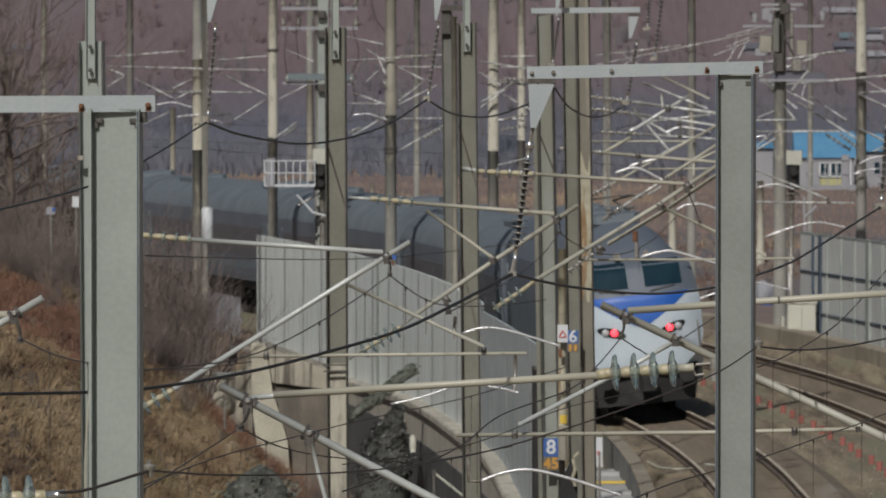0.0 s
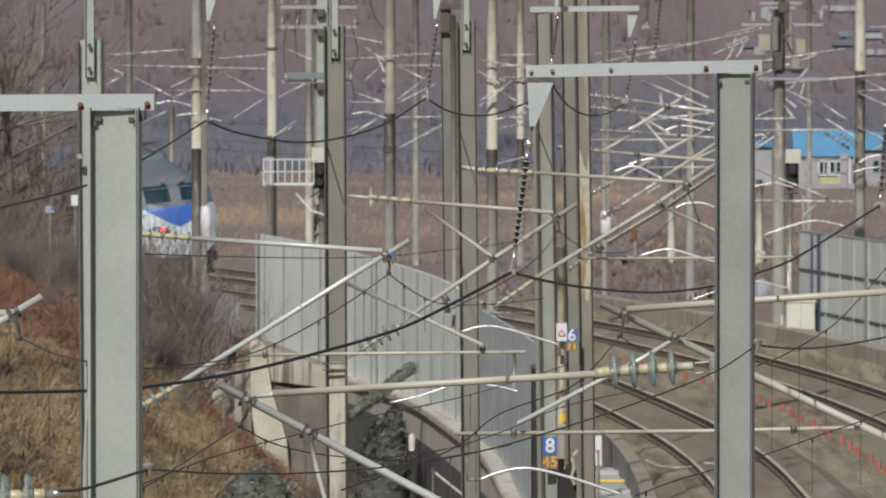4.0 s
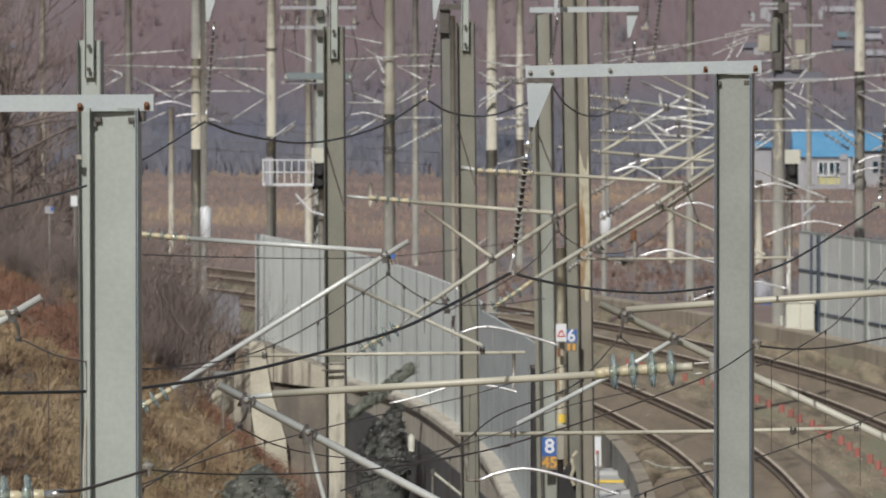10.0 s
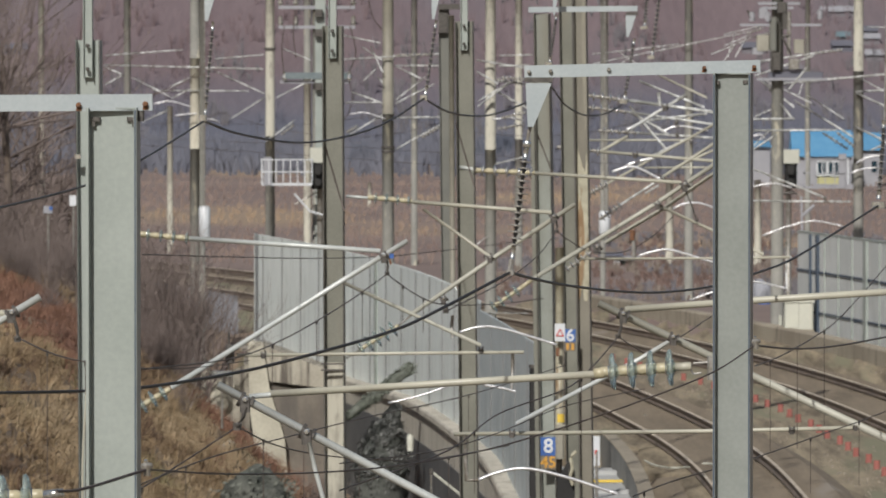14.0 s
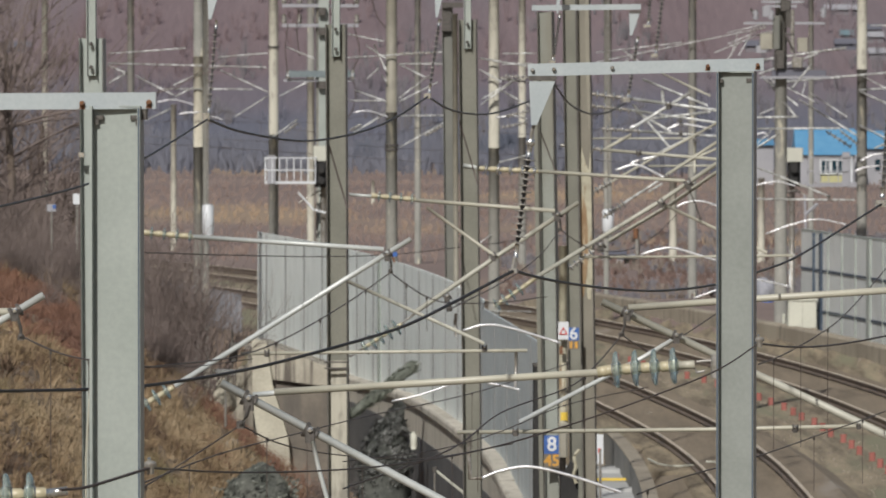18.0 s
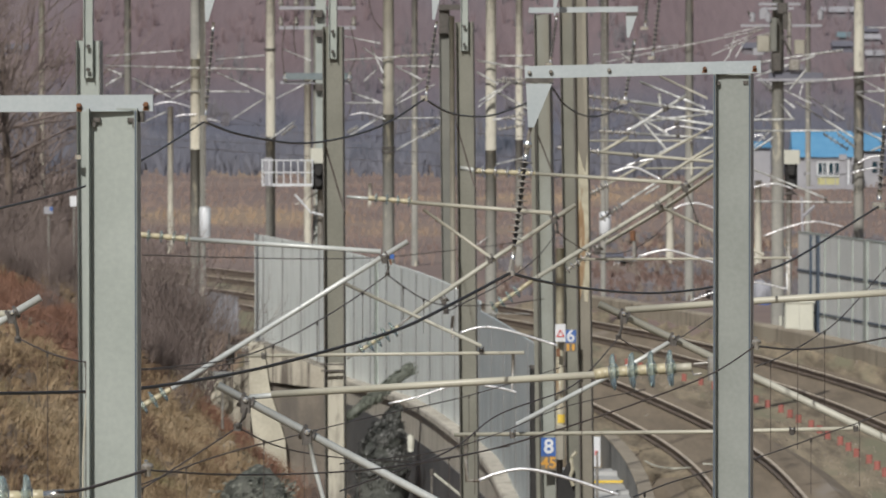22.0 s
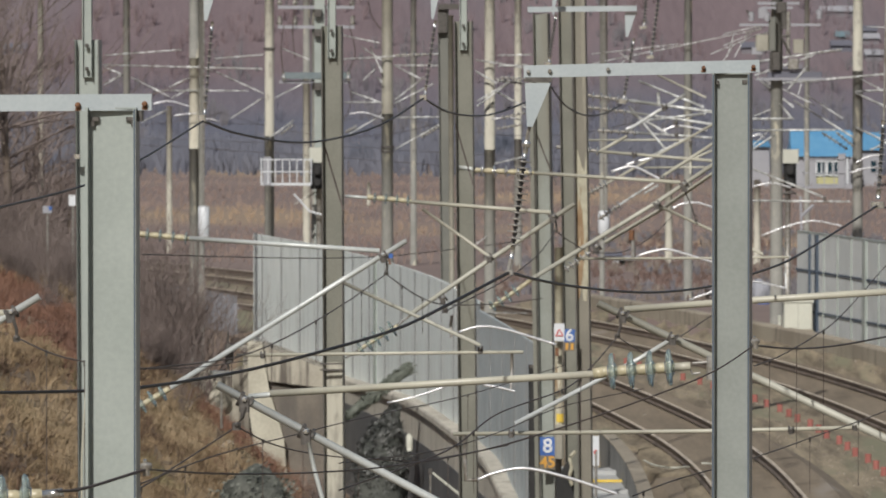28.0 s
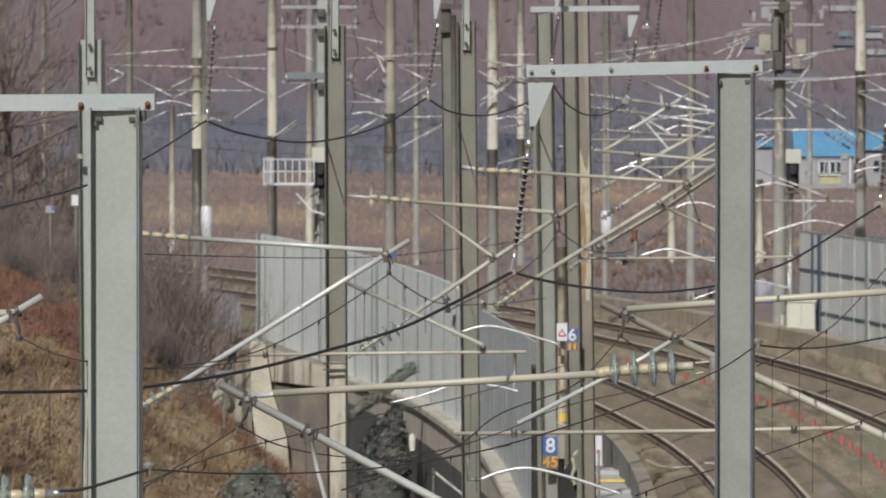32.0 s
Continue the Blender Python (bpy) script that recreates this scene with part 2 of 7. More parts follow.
GRASS = mat("dry_winter_grass", (0.15, 0.105, 0.072), (0.235, 0.175, 0.12), 0.95, 0.0, 0.35, 4, 0.8, (0.38, 0.62), dist=0.2,
            streak=((0.12, 0.115, 0.06), 0.3, (1, 0.5, 1), (0.55, 0.7)))
BLADE = mat("dry_grass_blades", (0.255, 0.182, 0.105), (0.165, 0.115, 0.066), 0.9, 0.0, 0.7, 6, 0, (0.4, 0.6), island=0.38,
            streak=((0.17, 0.145, 0.075), 0.35, (1, 0.5, 1), (0.58, 0.7)))
STRAW = mat("pale_straw_blades", (0.3, 0.23, 0.145), (0.22, 0.162, 0.098), 0.9, 0.0, 1.5, 8, 0, (0.4, 0.6), island=0.25)
UMBER = mat("dark_umber_stalks", (0.12, 0.075, 0.045), (0.085, 0.055, 0.036), 0.9, 0.0, 1.5, 8, 0, (0.4, 0.6), island=0.3)
RUSSET = mat("russet_bramble_stalks", (0.185, 0.094, 0.06), (0.13, 0.07, 0.05), 0.9, 0.0, 0.7, 6, 0, (0.4, 0.6), island=0.35)
FIELD = mat("tawny_field", (0.178, 0.132, 0.117), (0.225, 0.17, 0.145), 0.95, 0.0, 0.05, 0.5, 0.2, (0.38, 0.62), stretch=(0.12, 1, 1),
            streak=((0.29, 0.215, 0.15), 0.05, (0.9, 0.35, 1), (0.54, 0.64)))
# blue-grey at the hill's foot is distance haze put into the colour
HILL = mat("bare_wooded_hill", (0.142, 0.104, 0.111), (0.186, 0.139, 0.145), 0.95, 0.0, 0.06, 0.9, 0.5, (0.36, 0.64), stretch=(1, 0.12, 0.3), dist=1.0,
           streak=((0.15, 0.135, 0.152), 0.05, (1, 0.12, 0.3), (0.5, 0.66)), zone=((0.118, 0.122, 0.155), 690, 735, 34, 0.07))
# bare wood, its colour lifted towards blue-grey to imitate haze
WOOD = mat("hazed_bare_wood", (0.11, 0.117, 0.15), (0.135, 0.138, 0.165), 0.95, 0.0, 0.06, 0.5, 0.3, dist=0.3)
BARK = mat("grey_brown_bark", (0.1, 0.075, 0.058), (0.18, 0.145, 0.115), 0.95, 0.0, 3, 30, 0.3)
TWIG = mat("bare_twigs", (0.13, 0.102, 0.092), (0.212, 0.17, 0.152), 0.95, 0.0, 0.6, 8, 0)
RTWIG = mat("reddish_twigs", (0.2, 0.1, 0.07), (0.25, 0.16, 0.11), 0.95, 0.0, 0.6, 8, 0)
LIMB = mat("grey_green_limb", (0.085, 0.095, 0.078), (0.14, 0.15, 0.128), 0.9, 0.0, 4, 25, 0.4, dist=0.05)
IVY = mat("dusty_dark_ivy", (0.036, 0.04, 0.035), (0.085, 0.09, 0.08), 0.85, 0.0, 2.5, 25, 0.3)
LEAF = mat("dusty_ivy_leaf", (0.045, 0.048, 0.044), (0.115, 0.117, 0.11), 0.5, 0.0, 2.5, 9, 0, (0.42, 0.6), island=0.4)
ROCK = mat("grey_green_rock", (0.045, 0.05, 0.042), (0.105, 0.108, 0.094), 0.9, 0.0, 2, 18, 0.5, dist=0.08)
RAILM = mat("brown_rail_side", (0.125, 0.097, 0.075), (0.165, 0.128, 0.1), 0.6, 0.1, 2, 30, 0.1)
MARK = mat("faded_red_marker", (0.29, 0.085, 0.07), (0.24, 0.11, 0.09), 0.7, 0.0, 6, 40, 0)
RAILT = mat("polished_rail_head", (0.56, 0.48, 0.38), (0.46, 0.39, 0.3), 0.5, 0.0, 2, 30, 0)
SLEEPER = mat("concrete_sleeper", (0.2, 0.165, 0.135), (0.26, 0.22, 0.18), 0.9, 0.0, 2, 30, 0.2)
# white paint with the sky's blue reflection put into its colour
TRAINW = mat("sky_tinted_white", (0.52, 0.585, 0.64), (0.46, 0.53, 0.59), 0.3, 0.0, 0.8, 12, 0)
TRAINB = mat("train_blue", (0.02, 0.11, 0.44), (0.018, 0.095, 0.39), 0.45, 0.0, 0.8, 12, 0)
TRAINN = mat("train_navy", (0.125, 0.146, 0.175), (0.105, 0.122, 0.15), 0.5, 0.0, 0.8, 12, 0)
TRAING = mat("train_roof_grey", (0.15, 0.178, 0.2), (0.118, 0.142, 0.162), 0.7, 0.0, 0.8, 12, 0.05)
GLASSD = mat("dark_windscreen", (0.01, 0.028, 0.04), (0.014, 0.036, 0.05), 0.06, 0.0, 2, 20, 0)
UNDER = mat("black_underframe", (0.012, 0.012, 0.012), (0.022, 0.021, 0.02), 0.7, 0.1, 3, 30, 0.1)
TAIL = mat("red_tail_lamp", (1.0, 0.06, 0.08), (1.0, 0.05, 0.07), 0.3, glow=3.2)
LENSM = mat("clear_lamp_lens", (0.6, 0.62, 0.65), (0.5, 0.52, 0.55), 0.1, 0.3, 8, 40, 0)
ROOFB = mat("bright_blue_sheet_roof", (0.085, 0.235, 0.4), (0.11, 0.27, 0.43), 0.5, 0.0, 1.2, 12, 0.05)
CABIN = mat("cream_cabinet", (0.5, 0.5, 0.43), (0.44, 0.44, 0.38), 0.6, 0.0, 1, 20, 0.05)
NAVY = mat("dark_slate_post", (0.05, 0.07, 0.1), (0.07, 0.09, 0.12), 0.5, 0.1, 2, 20, 0.05)
SLATG = mat("weathered_blue_grey_slat", (0.25, 0.255, 0.28), (0.18, 0.185, 0.205), 0.8, 0.0, 1.5, 20, 0.1, vary=0.2)
# slate colour weakened the same way for haze
HAZEN = mat("hazed_dim_slate", (0.11, 0.112, 0.138), (0.125, 0.125, 0.15), 0.9, 0.0, 0.3, 3, 0)
SWBOX = mat("faded_tan_box_paint", (0.3, 0.285, 0.235), (0.24, 0.225, 0.185), 0.6, 0.0, 2, 20, 0.05)
TEAL = mat("faded_teal_sheet", (0.12, 0.18, 0.205), (0.15, 0.2, 0.22), 0.8, 0.0, 0.3, 3, 0)
# evergreen shifted to blue, with the distance haze in its colour
EVER = mat("hazed_evergreen", (0.08, 0.091, 0.122), (0.1, 0.108, 0.135), 0.95, 0.0, 0.3, 2, 0)
FARW = mat("far_pale_wall", (0.3, 0.3, 0.32), (0.26, 0.26, 0.28), 0.8, 0.0, 0.3, 3, 0)


# ---- mesh helpers: each returns (vertices, faces) ----
def V(p):
    return Vector(p)


def merge(*ms):
    vs, fs = [], []
    for v, f in ms:
        o = len(vs)
        vs += list(v)
        fs += [tuple(i + o for i in q) for q in f]
    return vs, fs


def tube(pts, r, n=8, r2=None, cap=True):
    """A round bar along points; r tapers to r2."""
    pts = [Vector(p) for p in pts]
    vs, fs = [], []
    k = len(pts)
    for i, p in enumerate(pts):
        d = (pts[min(i + 1, k - 1)] - pts[max(i - 1, 0)]).normalized()
        a = d.cross(Vector((0, 0, 1)) if abs(d.z) < 0.9 else Vector((1, 0, 0))).normalized()
        b = d.cross(a)
        rr = r if r2 is None else r + (r2 - r) * i / max(k - 1, 1)
        for j in range(n):
            t = 2 * math.pi * j / n
            vs.append(p + a * math.cos(t) * rr + b * math.sin(t) * rr)
    for i in range(k - 1):
        for j in range(n):
            a, b = i * n + j, i * n + (j + 1) % n
            fs.append((a, b, b + n, a + n))
    if cap:
        fs += [tuple(range(n)), tuple(range((k - 1) * n + n - 1, (k - 1) * n - 1, -1))]
    return vs, fs


def lathe(p0, axis, prof, n=14):
    """Turn a profile of (distance along the axis, radius) round the axis."""
    p0, d = Vector(p0), Vector(axis).normalized()
    a = d.cross(Vector((0, 0, 1)) if abs(d.z) < 0.9 else Vector((1, 0, 0))).normalized()
    b = d.cross(a)
    vs, fs = [], []
    for h, r in prof:
        for j in range(n):
            t = 2 * math.pi * j / n
            vs.append(p0 + d * h + (a * math.cos(t) + b * math.sin(t)) * max(r, 0.0005))
    for i in range(len(prof) - 1):
        for j in range(n):
            u, w = i * n + j, i * n + (j + 1) % n
            fs.append((u, w, w + n, u + n))
    fs += [tuple(range(n)), tuple(range((len(prof) - 1) * n + n - 1, (len(prof) - 1) * n - 1, -1))]
    return vs, fs


def box(c, size, m=None, bev=0.0):
    """A box centred at c, turned by m, with chamfered upright edges where bev is given."""
    sx, sy, sz = (q / 2 for q in size)
    b = bev
    ring = [(-sx + b, -sy), (sx - b, -sy), (sx, -sy + b), (sx, sy - b), (sx - b, sy), (-sx + b, sy), (-sx, sy - b), (-sx, -sy + b)] if b else \
        [(-sx, -sy), (sx, -sy), (sx, sy), (-sx, sy)]
    n = len(ring)
    vs = [Vector((x, y, -sz)) for x, y in ring] + [Vector((x, y, sz)) for x, y in ring]
    fs = [tuple(range(n - 1, -1, -1)), tuple(range(n, 2 * n))] + [(i, (i + 1) % n, (i + 1) % n + n, i + n) for i in range(n)]
    if m:
        r = m.to_3x3()
        vs = [r @ v for v in vs]
    return [v + Vector(c) for v in vs], fs


def turn(deg):
    return Matrix.Rotation(radians(deg), 4, "Z")


def extrude(ring, p0, p1, up=(0, 0, 1)):
    """Sweep a closed 2D ring (across, up) straight from p0 to p1."""
    p0, p1 = Vector(p0), Vector(p1)
    d = (p1 - p0).normalized()
    a = d.cross(Vector(up)).normalized()
    b = a.cross(d)
    n = len(ring)
    vs = [p + a * x + b * y for p in (p0, p1) for x, y in ring]
    fs = [tuple(range(n)), tuple(range(2 * n - 1, n - 1, -1))] + [(i, i + n, (i + 1) % n + n, (i + 1) % n) for i in range(n)]
    return vs, fs


def h_ring(h, b, tw, tf):
    """Outline of an H section: h between the flanges' outer faces, b across a flange."""
    x0, x1, y0, y1 = h / 2, h / 2 - tf, b / 2, tw / 2
    return [(-x0, -y0), (-x1, -y0), (-x1, -y1), (x1, -y1), (x1, -y0), (x0, -y0), (x0, y0), (x1, y0), (x1, y1), (-x1, y1), (-x1, y0), (-x0, y0)]


def h_post(x, y, z0, z1, h, b, rot, tw=0.009, tf=0.014):
    """An upright H column; at rot 0 its web faces -y."""
    ring = h_ring(h, b, tw, tf)
    r = turn(rot)
    n = len(ring)
    vs = [r @ Vector((u, v, 0)) + Vector((x, y, z)) for z in (z0, z1) for u, v in ring]
    fs = [(0, 1, 2, 9, 10, 11)[::-1], (2, 3, 8, 9)[::-1], (3, 4, 5, 6, 7, 8)[::-1],
          (12, 13, 14, 21, 22, 23), (14, 15, 20, 21), (15, 16, 17, 18, 19, 20)]
    fs += [(i, (i + 1) % n, (i + 1) % n + n, i + n) for i in range(n)]
    return vs, fs


ORIGIN = {}


def thing(name, loc, label, category, group="", kind=""):
    ob = new(name)
    ob.empty_display_size = 0.1
    ob.location = loc
    ORIGIN[ob.name] = Vector(loc)
    return tagged(ob, label, category, group, kind)


def part(name, data, material, parent=None, label="", smooth=False):
    """Link vertices and faces, given in the world, as one mesh under its thing or part."""
    o = ORIGIN[parent.name] if parent else Vector((0, 0, 0))
    me = bpy.data.meshes.new(name)
    me.from_pydata([tuple(Vector(v) - o) for v in data[0]], [], data[1])
    if smooth:
        me.polygons.foreach_set("use_smooth", [True] * len(me.polygons))
    me.materials.append(material)
    ob = new(name, me)
    if parent:
        ob.parent = parent
        ORIGIN[ob.name] = o
    if label:
        ob["label"] = label
    return ob


def single(name, data, material, loc, label, category, group="", kind="", smooth=False):
    """A thing of one mesh."""
    me = bpy.data.meshes.new(name)
    o = Vector(loc)
    me.from_pydata([tuple(Vector(v) - o) for v in data[0]], [], data[1])
    if smooth:
        me.polygons.foreach_set("use_smooth", [True] * len(me.polygons))
    me.materials.append(material)
    ob = new(name, me)
    ob.location = loc
    ORIGIN[ob.name] = o
    return tagged(ob, label, category, group, kind)


def lerp(a, b, t):
    return Vector(a) * (1 - t) + Vector(b) * t


def smooth_line(pts, k=6):
    """Catmull-Rom through points."""
    p = [Vector(q) for q in pts]
    p = [p[0] * 2 - p[1]] + p + [p[-1] * 2 - p[-2]]
    out = []
    for i in range(1, len(p) - 2):
        for j in range(k):
            t = j / k
            a, b, c, d = p[i - 1:i + 3]
            out.append(0.5 * (2 * b + (c - a) * t + (2 * a - 5 * b + 4 * c - d) * t * t + (3 * b - a - 3 * c + d) * t ** 3))
    return out + [p[-2]]


# ---- the line: centre of the near track, as X over distance Y, two tangent curves ----
def line_x(y):
    u = y - 165.0
    if u < 0:
        return 4.95 - 0.055 * u - u * u * 0.0006
    if u > 260:
        return line_x(425.0) - (0.055 + 260 / 445.0) * (u - 260)
    return 4.95 - 0.055 * u - u * u / 890.0


def line_dir(y):
    return Vector((line_x(y + 0.5) - line_x(y - 0.5), 1.0, 0)).normalized()


def beside(y, off, z=0.0):
    """A point off metres to the right of the near track's centre."""
    d = line_dir(y)
    return Vector((line_x(y), y, z)) + Vector((d.y, -d.x, 0)) * off


def frange(a, b, n):
    return [a + (b - a) * i / n for i in range(n + 1)]


CANT = radians(6.0)


def cant(y):
    """The lean of the track towards the inside of the curve."""
    return CANT * smooth01((y - 100) / 45)


def smooth01(t):
    t = max(0.0, min(1.0, t))
    return t * t * (3 - 2 * t)


TABLE = [(0.0, -60.0)]
while TABLE[-1][1] < 1000:
    q0, y0 = TABLE[-1]
    TABLE.append((q0 + 1.0, y0 + line_dir(y0).y))
Q_START = next(q for q, y in TABLE if y >= 165.0)


def along(q):
    """Y of the point q metres beyond the place where Y is 165."""
    q += Q_START
    i = max(0, min(len(TABLE) - 2, int(q)))
    return TABLE[i][1] + (q - i) * (TABLE[i + 1][1] - TABLE[i][1])


# ---- ground: one sheet from the cutting to the wooded hill ----
def ground_z(x, y):
    off = (x - line_x(min(y, 420))) * line_dir(min(y, 420)).y
    z = -0.42
    if -3.8 < off < 10.3:
        z = -0.28 - 0.1 * smooth01((abs(off - 2.9) - 4.6) / 2)
    if off > 8.2 and 150 < y < 245:
        z += 0.42 * smooth01((off - 8.3) / 0.9)
    if -4.6 < off < -1.4 and 98 < y < 157:
        z = -1.25
    if y < 240:
        low = 1 - smooth01((y - 205) / 35)
        left = smooth01((-3.7 - 0.9 * max(0.0, min(1.2, (y - 134) / 76)) - off) / 0.55)
        bank = -2.0 + (-4.2 - x) * 0.93
        bank = bank if bank < 2.6 else 2.6 + (bank - 2.6) * 0.3
        bank -= (175 - y) * 0.022 if y < 175 else (y - 175) * 0.11
        bank = max(bank, -3.2) + 0.25 * noise.noise((x * 0.5, y * 0.2, 1.3)) + 0.2 * noise.noise((x * 1.1, y * 0.45, 4.3))
        if y < 95:
            bank = bank * smooth01((y - 40) / 55) - 0.4 * (1 - smooth01((y - 40) / 55))
        z = z * (1 - left * low) + bank * left * low
    far = smooth01((y - 640) / 500)
    z += far * (95 + 40 * noise.noise((x * 0.002, y * 0.002, 7.7))) + 0.25 * noise.noise((x * 0.03, y * 0.03, 2.2)) * smooth01((y - 300) / 100)
    return z


def axis(spans):
    out = [spans[0][0]]
    for a, b, s in spans:
        while out[-1] < b - 1e-6:
            out.append(min(b, out[-1] + s))
    return out


gx = axis([(-1500, -300, 120), (-300, -40, 20), (-40, -16, 2), (-16, 16, 0.55), (16, 40, 2), (40, 300, 20), (300, 1500, 120)])
gy = axis([(-80, 60, 10), (60, 110, 2.5), (110, 200, 1.0), (200, 300, 2.0), (300, 640, 14), (640, 1300, 30), (1300, 2500, 150)])
gv = [(x, y, ground_z(x, y)) for y in gy for x in gx]
nx = len(gx)
gf = [(j * nx + i, j * nx + i + 1, (j + 1) * nx + i + 1, (j + 1) * nx + i) for j in range(len(gy) - 1) for i in range(nx - 1)]
ground = single("ground", (gv, gf), MOTTLE, (0, 0, 0), "brown ballast, dry grass bank, tawny fields and wooded hill", "ground", kind="structure", smooth=True)
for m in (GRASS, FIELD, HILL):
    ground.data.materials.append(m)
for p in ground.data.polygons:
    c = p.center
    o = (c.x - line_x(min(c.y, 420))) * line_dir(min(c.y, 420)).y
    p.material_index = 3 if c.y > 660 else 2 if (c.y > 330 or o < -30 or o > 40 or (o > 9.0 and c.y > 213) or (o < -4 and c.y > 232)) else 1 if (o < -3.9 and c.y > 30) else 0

# ---- tracks ----
RAIL = [(-0.07, 0), (0.07, 0), (0.07, 0.02), (0.012, 0.045), (0.012, 0.12), (0.036, 0.13), (0.036, 0.165), (0.028, 0.172), (-0.028, 0.172),
        (-0.036, 0.165), (-0.036, 0.13), (-0.012, 0.12), (-0.012, 0.045), (-0.07, 0.02)]


def bend(y):
    """The near track swings out a little before the sharper curve."""
    return 0.26 * smooth01((178 - y) / 26) * smooth01((y - 126) / 24)


def rail_mesh(off, z, ys, ring, arm_=0.0, lean=True):
    """Sweep a ring along the line at an offset; it leans with the track, arm_ metres to the side of the track's centre."""
    vs, fs = [], []
    n = len(ring)
    for y in ys:
        d = line_dir(y)
        q = cant(y) if lean else 0.0
        c = beside(y, off + (bend(y) if off == 0.0 else 0.0), z)
        vs += [c + Vector((d.y, -d.x, 0)) * ((arm_ + a) * math.cos(q) - b * math.sin(q)) + Vector((0, 0, (arm_ + a) * math.sin(q) + b * math.cos(q))) for a, b in ring]
    for i in range(len(ys) - 1):
        for j in range(n):
            a, b = i * n + j, i * n + (j + 1) % n
            fs.append((a, b, b + n, a + n))
    return vs, fs


for off in (0.0, 6.0):
    tr = thing("railway_track", beside(140, off, -0.25), "rusty brown steel rails on concrete sleepers in ballast", "railway track", "railway tracks", "structure")
    ys = list(range(-20, 420, 2))
    for e in (-0.7535, 0.7535):
        rl = part("rail", rail_mesh(off, -0.172, ys, RAIL, e), RAILM, tr)
        part("rail_head", rail_mesh(off, -0.172, ys, [(-0.036, 0.1725), (0.036, 0.1725), (0.032, 0.178), (-0.032, 0.178)], e), RAILT, rl, "polished running surface")
    sl = []
    y = -20.0
    while y < 128:
        d = line_dir(y)
        sl.append(box(beside(y, off, -0.27), (2.5, 0.25, 0.14), Matrix.Rotation(math.atan2(-d.x, d.y), 4, "Z") @ Matrix.Rotation(-cant(y), 4, "Y")))
        y += 0.63
    tagged(part("sleepers", merge(*sl), SLEEPER, tr), kind="stuff")
    bl = rail_mesh(off, -0.26, list(range(-20, 420, 3)), [(-2.3, -0.4), (2.3, -0.4), (1.55, 0.052), (-1.55, 0.052)])
    part("ballast_bed", bl, BALLAST, tr)
# pale cables crossing the ballast
for pts, r in (([(4.832, 169.45, -0.199), (5.151, 170.531, -0.199), (5.731, 171.502, -0.18)], 0.016), ([(4.301, 150.385, -0.2), (4.486, 148.505, -0.2), (4.817, 147.684, -0.199), (5.259, 148.093, -0.199)], 0.019),
               ([(5.482, 148.64, -0.159), (5.653, 148.432, -0.16), (5.787, 147.609, -0.16)], 0.022), ([(6.611, 149.334, -0.199), (6.979, 150.809, -0.2), (7.435, 151.45, -0.199)], 0.025), ([(9.247, 195.818, -0.2), (9.427, 193.69, -0.2), (9.948, 194.748, -0.2)], 0.03)):
    single("ground_cable", tube(smooth_line(pts, 5), r, 7), CABIN, pts[0], "pale cable lying across the ballast", "cable", "ground cables", smooth=True)

# red and white marker blocks between the tracks
for k in range(26):
    yy = 141.0 + k * 2.4
    e = 3.38 + 0.4 * (yy - 144) / 31 if yy < 175 else 3.78 - 0.45 * (yy - 175) / 26
    o = beside(yy, e + 0.04 * math.sin(k * 2.1), -0.3)
    mk = thing("track_marker", o, "faded red marker block standing in ballast", "marker", "track markers")
    part("block", box(o + Vector((0, 0, 0.12)), (0.135, 0.08, 0.2), turn(12 * math.sin(k * 1.7)), 0.025), MARK, mk)
    part("foot", box(o + Vector((0, 0, 0.0)), (0.2, 0.15, 0.07), None, 0.03), BALLAST, mk)

# ---- noise barrier beside the near track, on a concrete retaining wall ----
nb = thing("noise_barrier", beside(170, -4.7, -0.5), "pale blue-grey panelled noise barrier on a stained concrete wall", "noise barrier", kind="structure")


def wall_off(y):
    """The barrier runs nearly beside the track, drawing away from it with distance."""
    u = y - 165.0
    x = 4.7 - 0.06 * u - (u * u * 0.00046 if u < 0 else u * u / 910.0) - 4.3 - 0.9 * (y - 134) / 76
    return (x - line_x(y)) / line_dir(y).y


def wall_frame(y):
    a, b = beside(y - 0.5, wall_off(y - 0.5)), beside(y + 0.5, wall_off(y + 0.5))
    d = (b - a).normalized()
    return beside(y, wall_off(y)), d, Vector((-d.y, d.x, 0))


PW = 4.0
rib = [(0, 0), (3.996, 0), (3.996, 0.045), (0, 0.045)]
pm = bpy.data.meshes.new("barrier_panel")
n = len(rib)
pm.from_pydata([(u, -v, z) for z in (0, 3.55) for u, v in rib], [],
               [tuple(range(n)), tuple(range(2 * n - 1, n - 1, -1))] + [(i, i + n, (i + 1) % n + n, (i + 1) % n) for i in range(n)])
pm.materials.append(PANEL)
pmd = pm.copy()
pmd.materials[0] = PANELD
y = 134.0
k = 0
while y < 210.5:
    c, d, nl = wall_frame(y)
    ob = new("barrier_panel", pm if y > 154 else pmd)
    ob.parent = nb
    step = -0.2 if y < 151 else 0.0 if y < 158 else 0.06
    ob.matrix_basis = Matrix.Translation(c - ORIGIN[nb.name] + Vector((0, 0, -0.45 + step))) @ Matrix.Rotation(math.atan2(d.y, d.x), 4, "Z")
    part("joint_strip", box(c + nl * 0.001 + Vector((0, 0, 1.32 + step)), (0.22, 0.004, 3.54), Matrix.Rotation(math.atan2(d.y, d.x), 4, "Z")), PAVE, nb)
    ob.scale.x = min(1.0, (211.4 - y) / (PW * d.y))
    y += PW * d.y
    k += 1
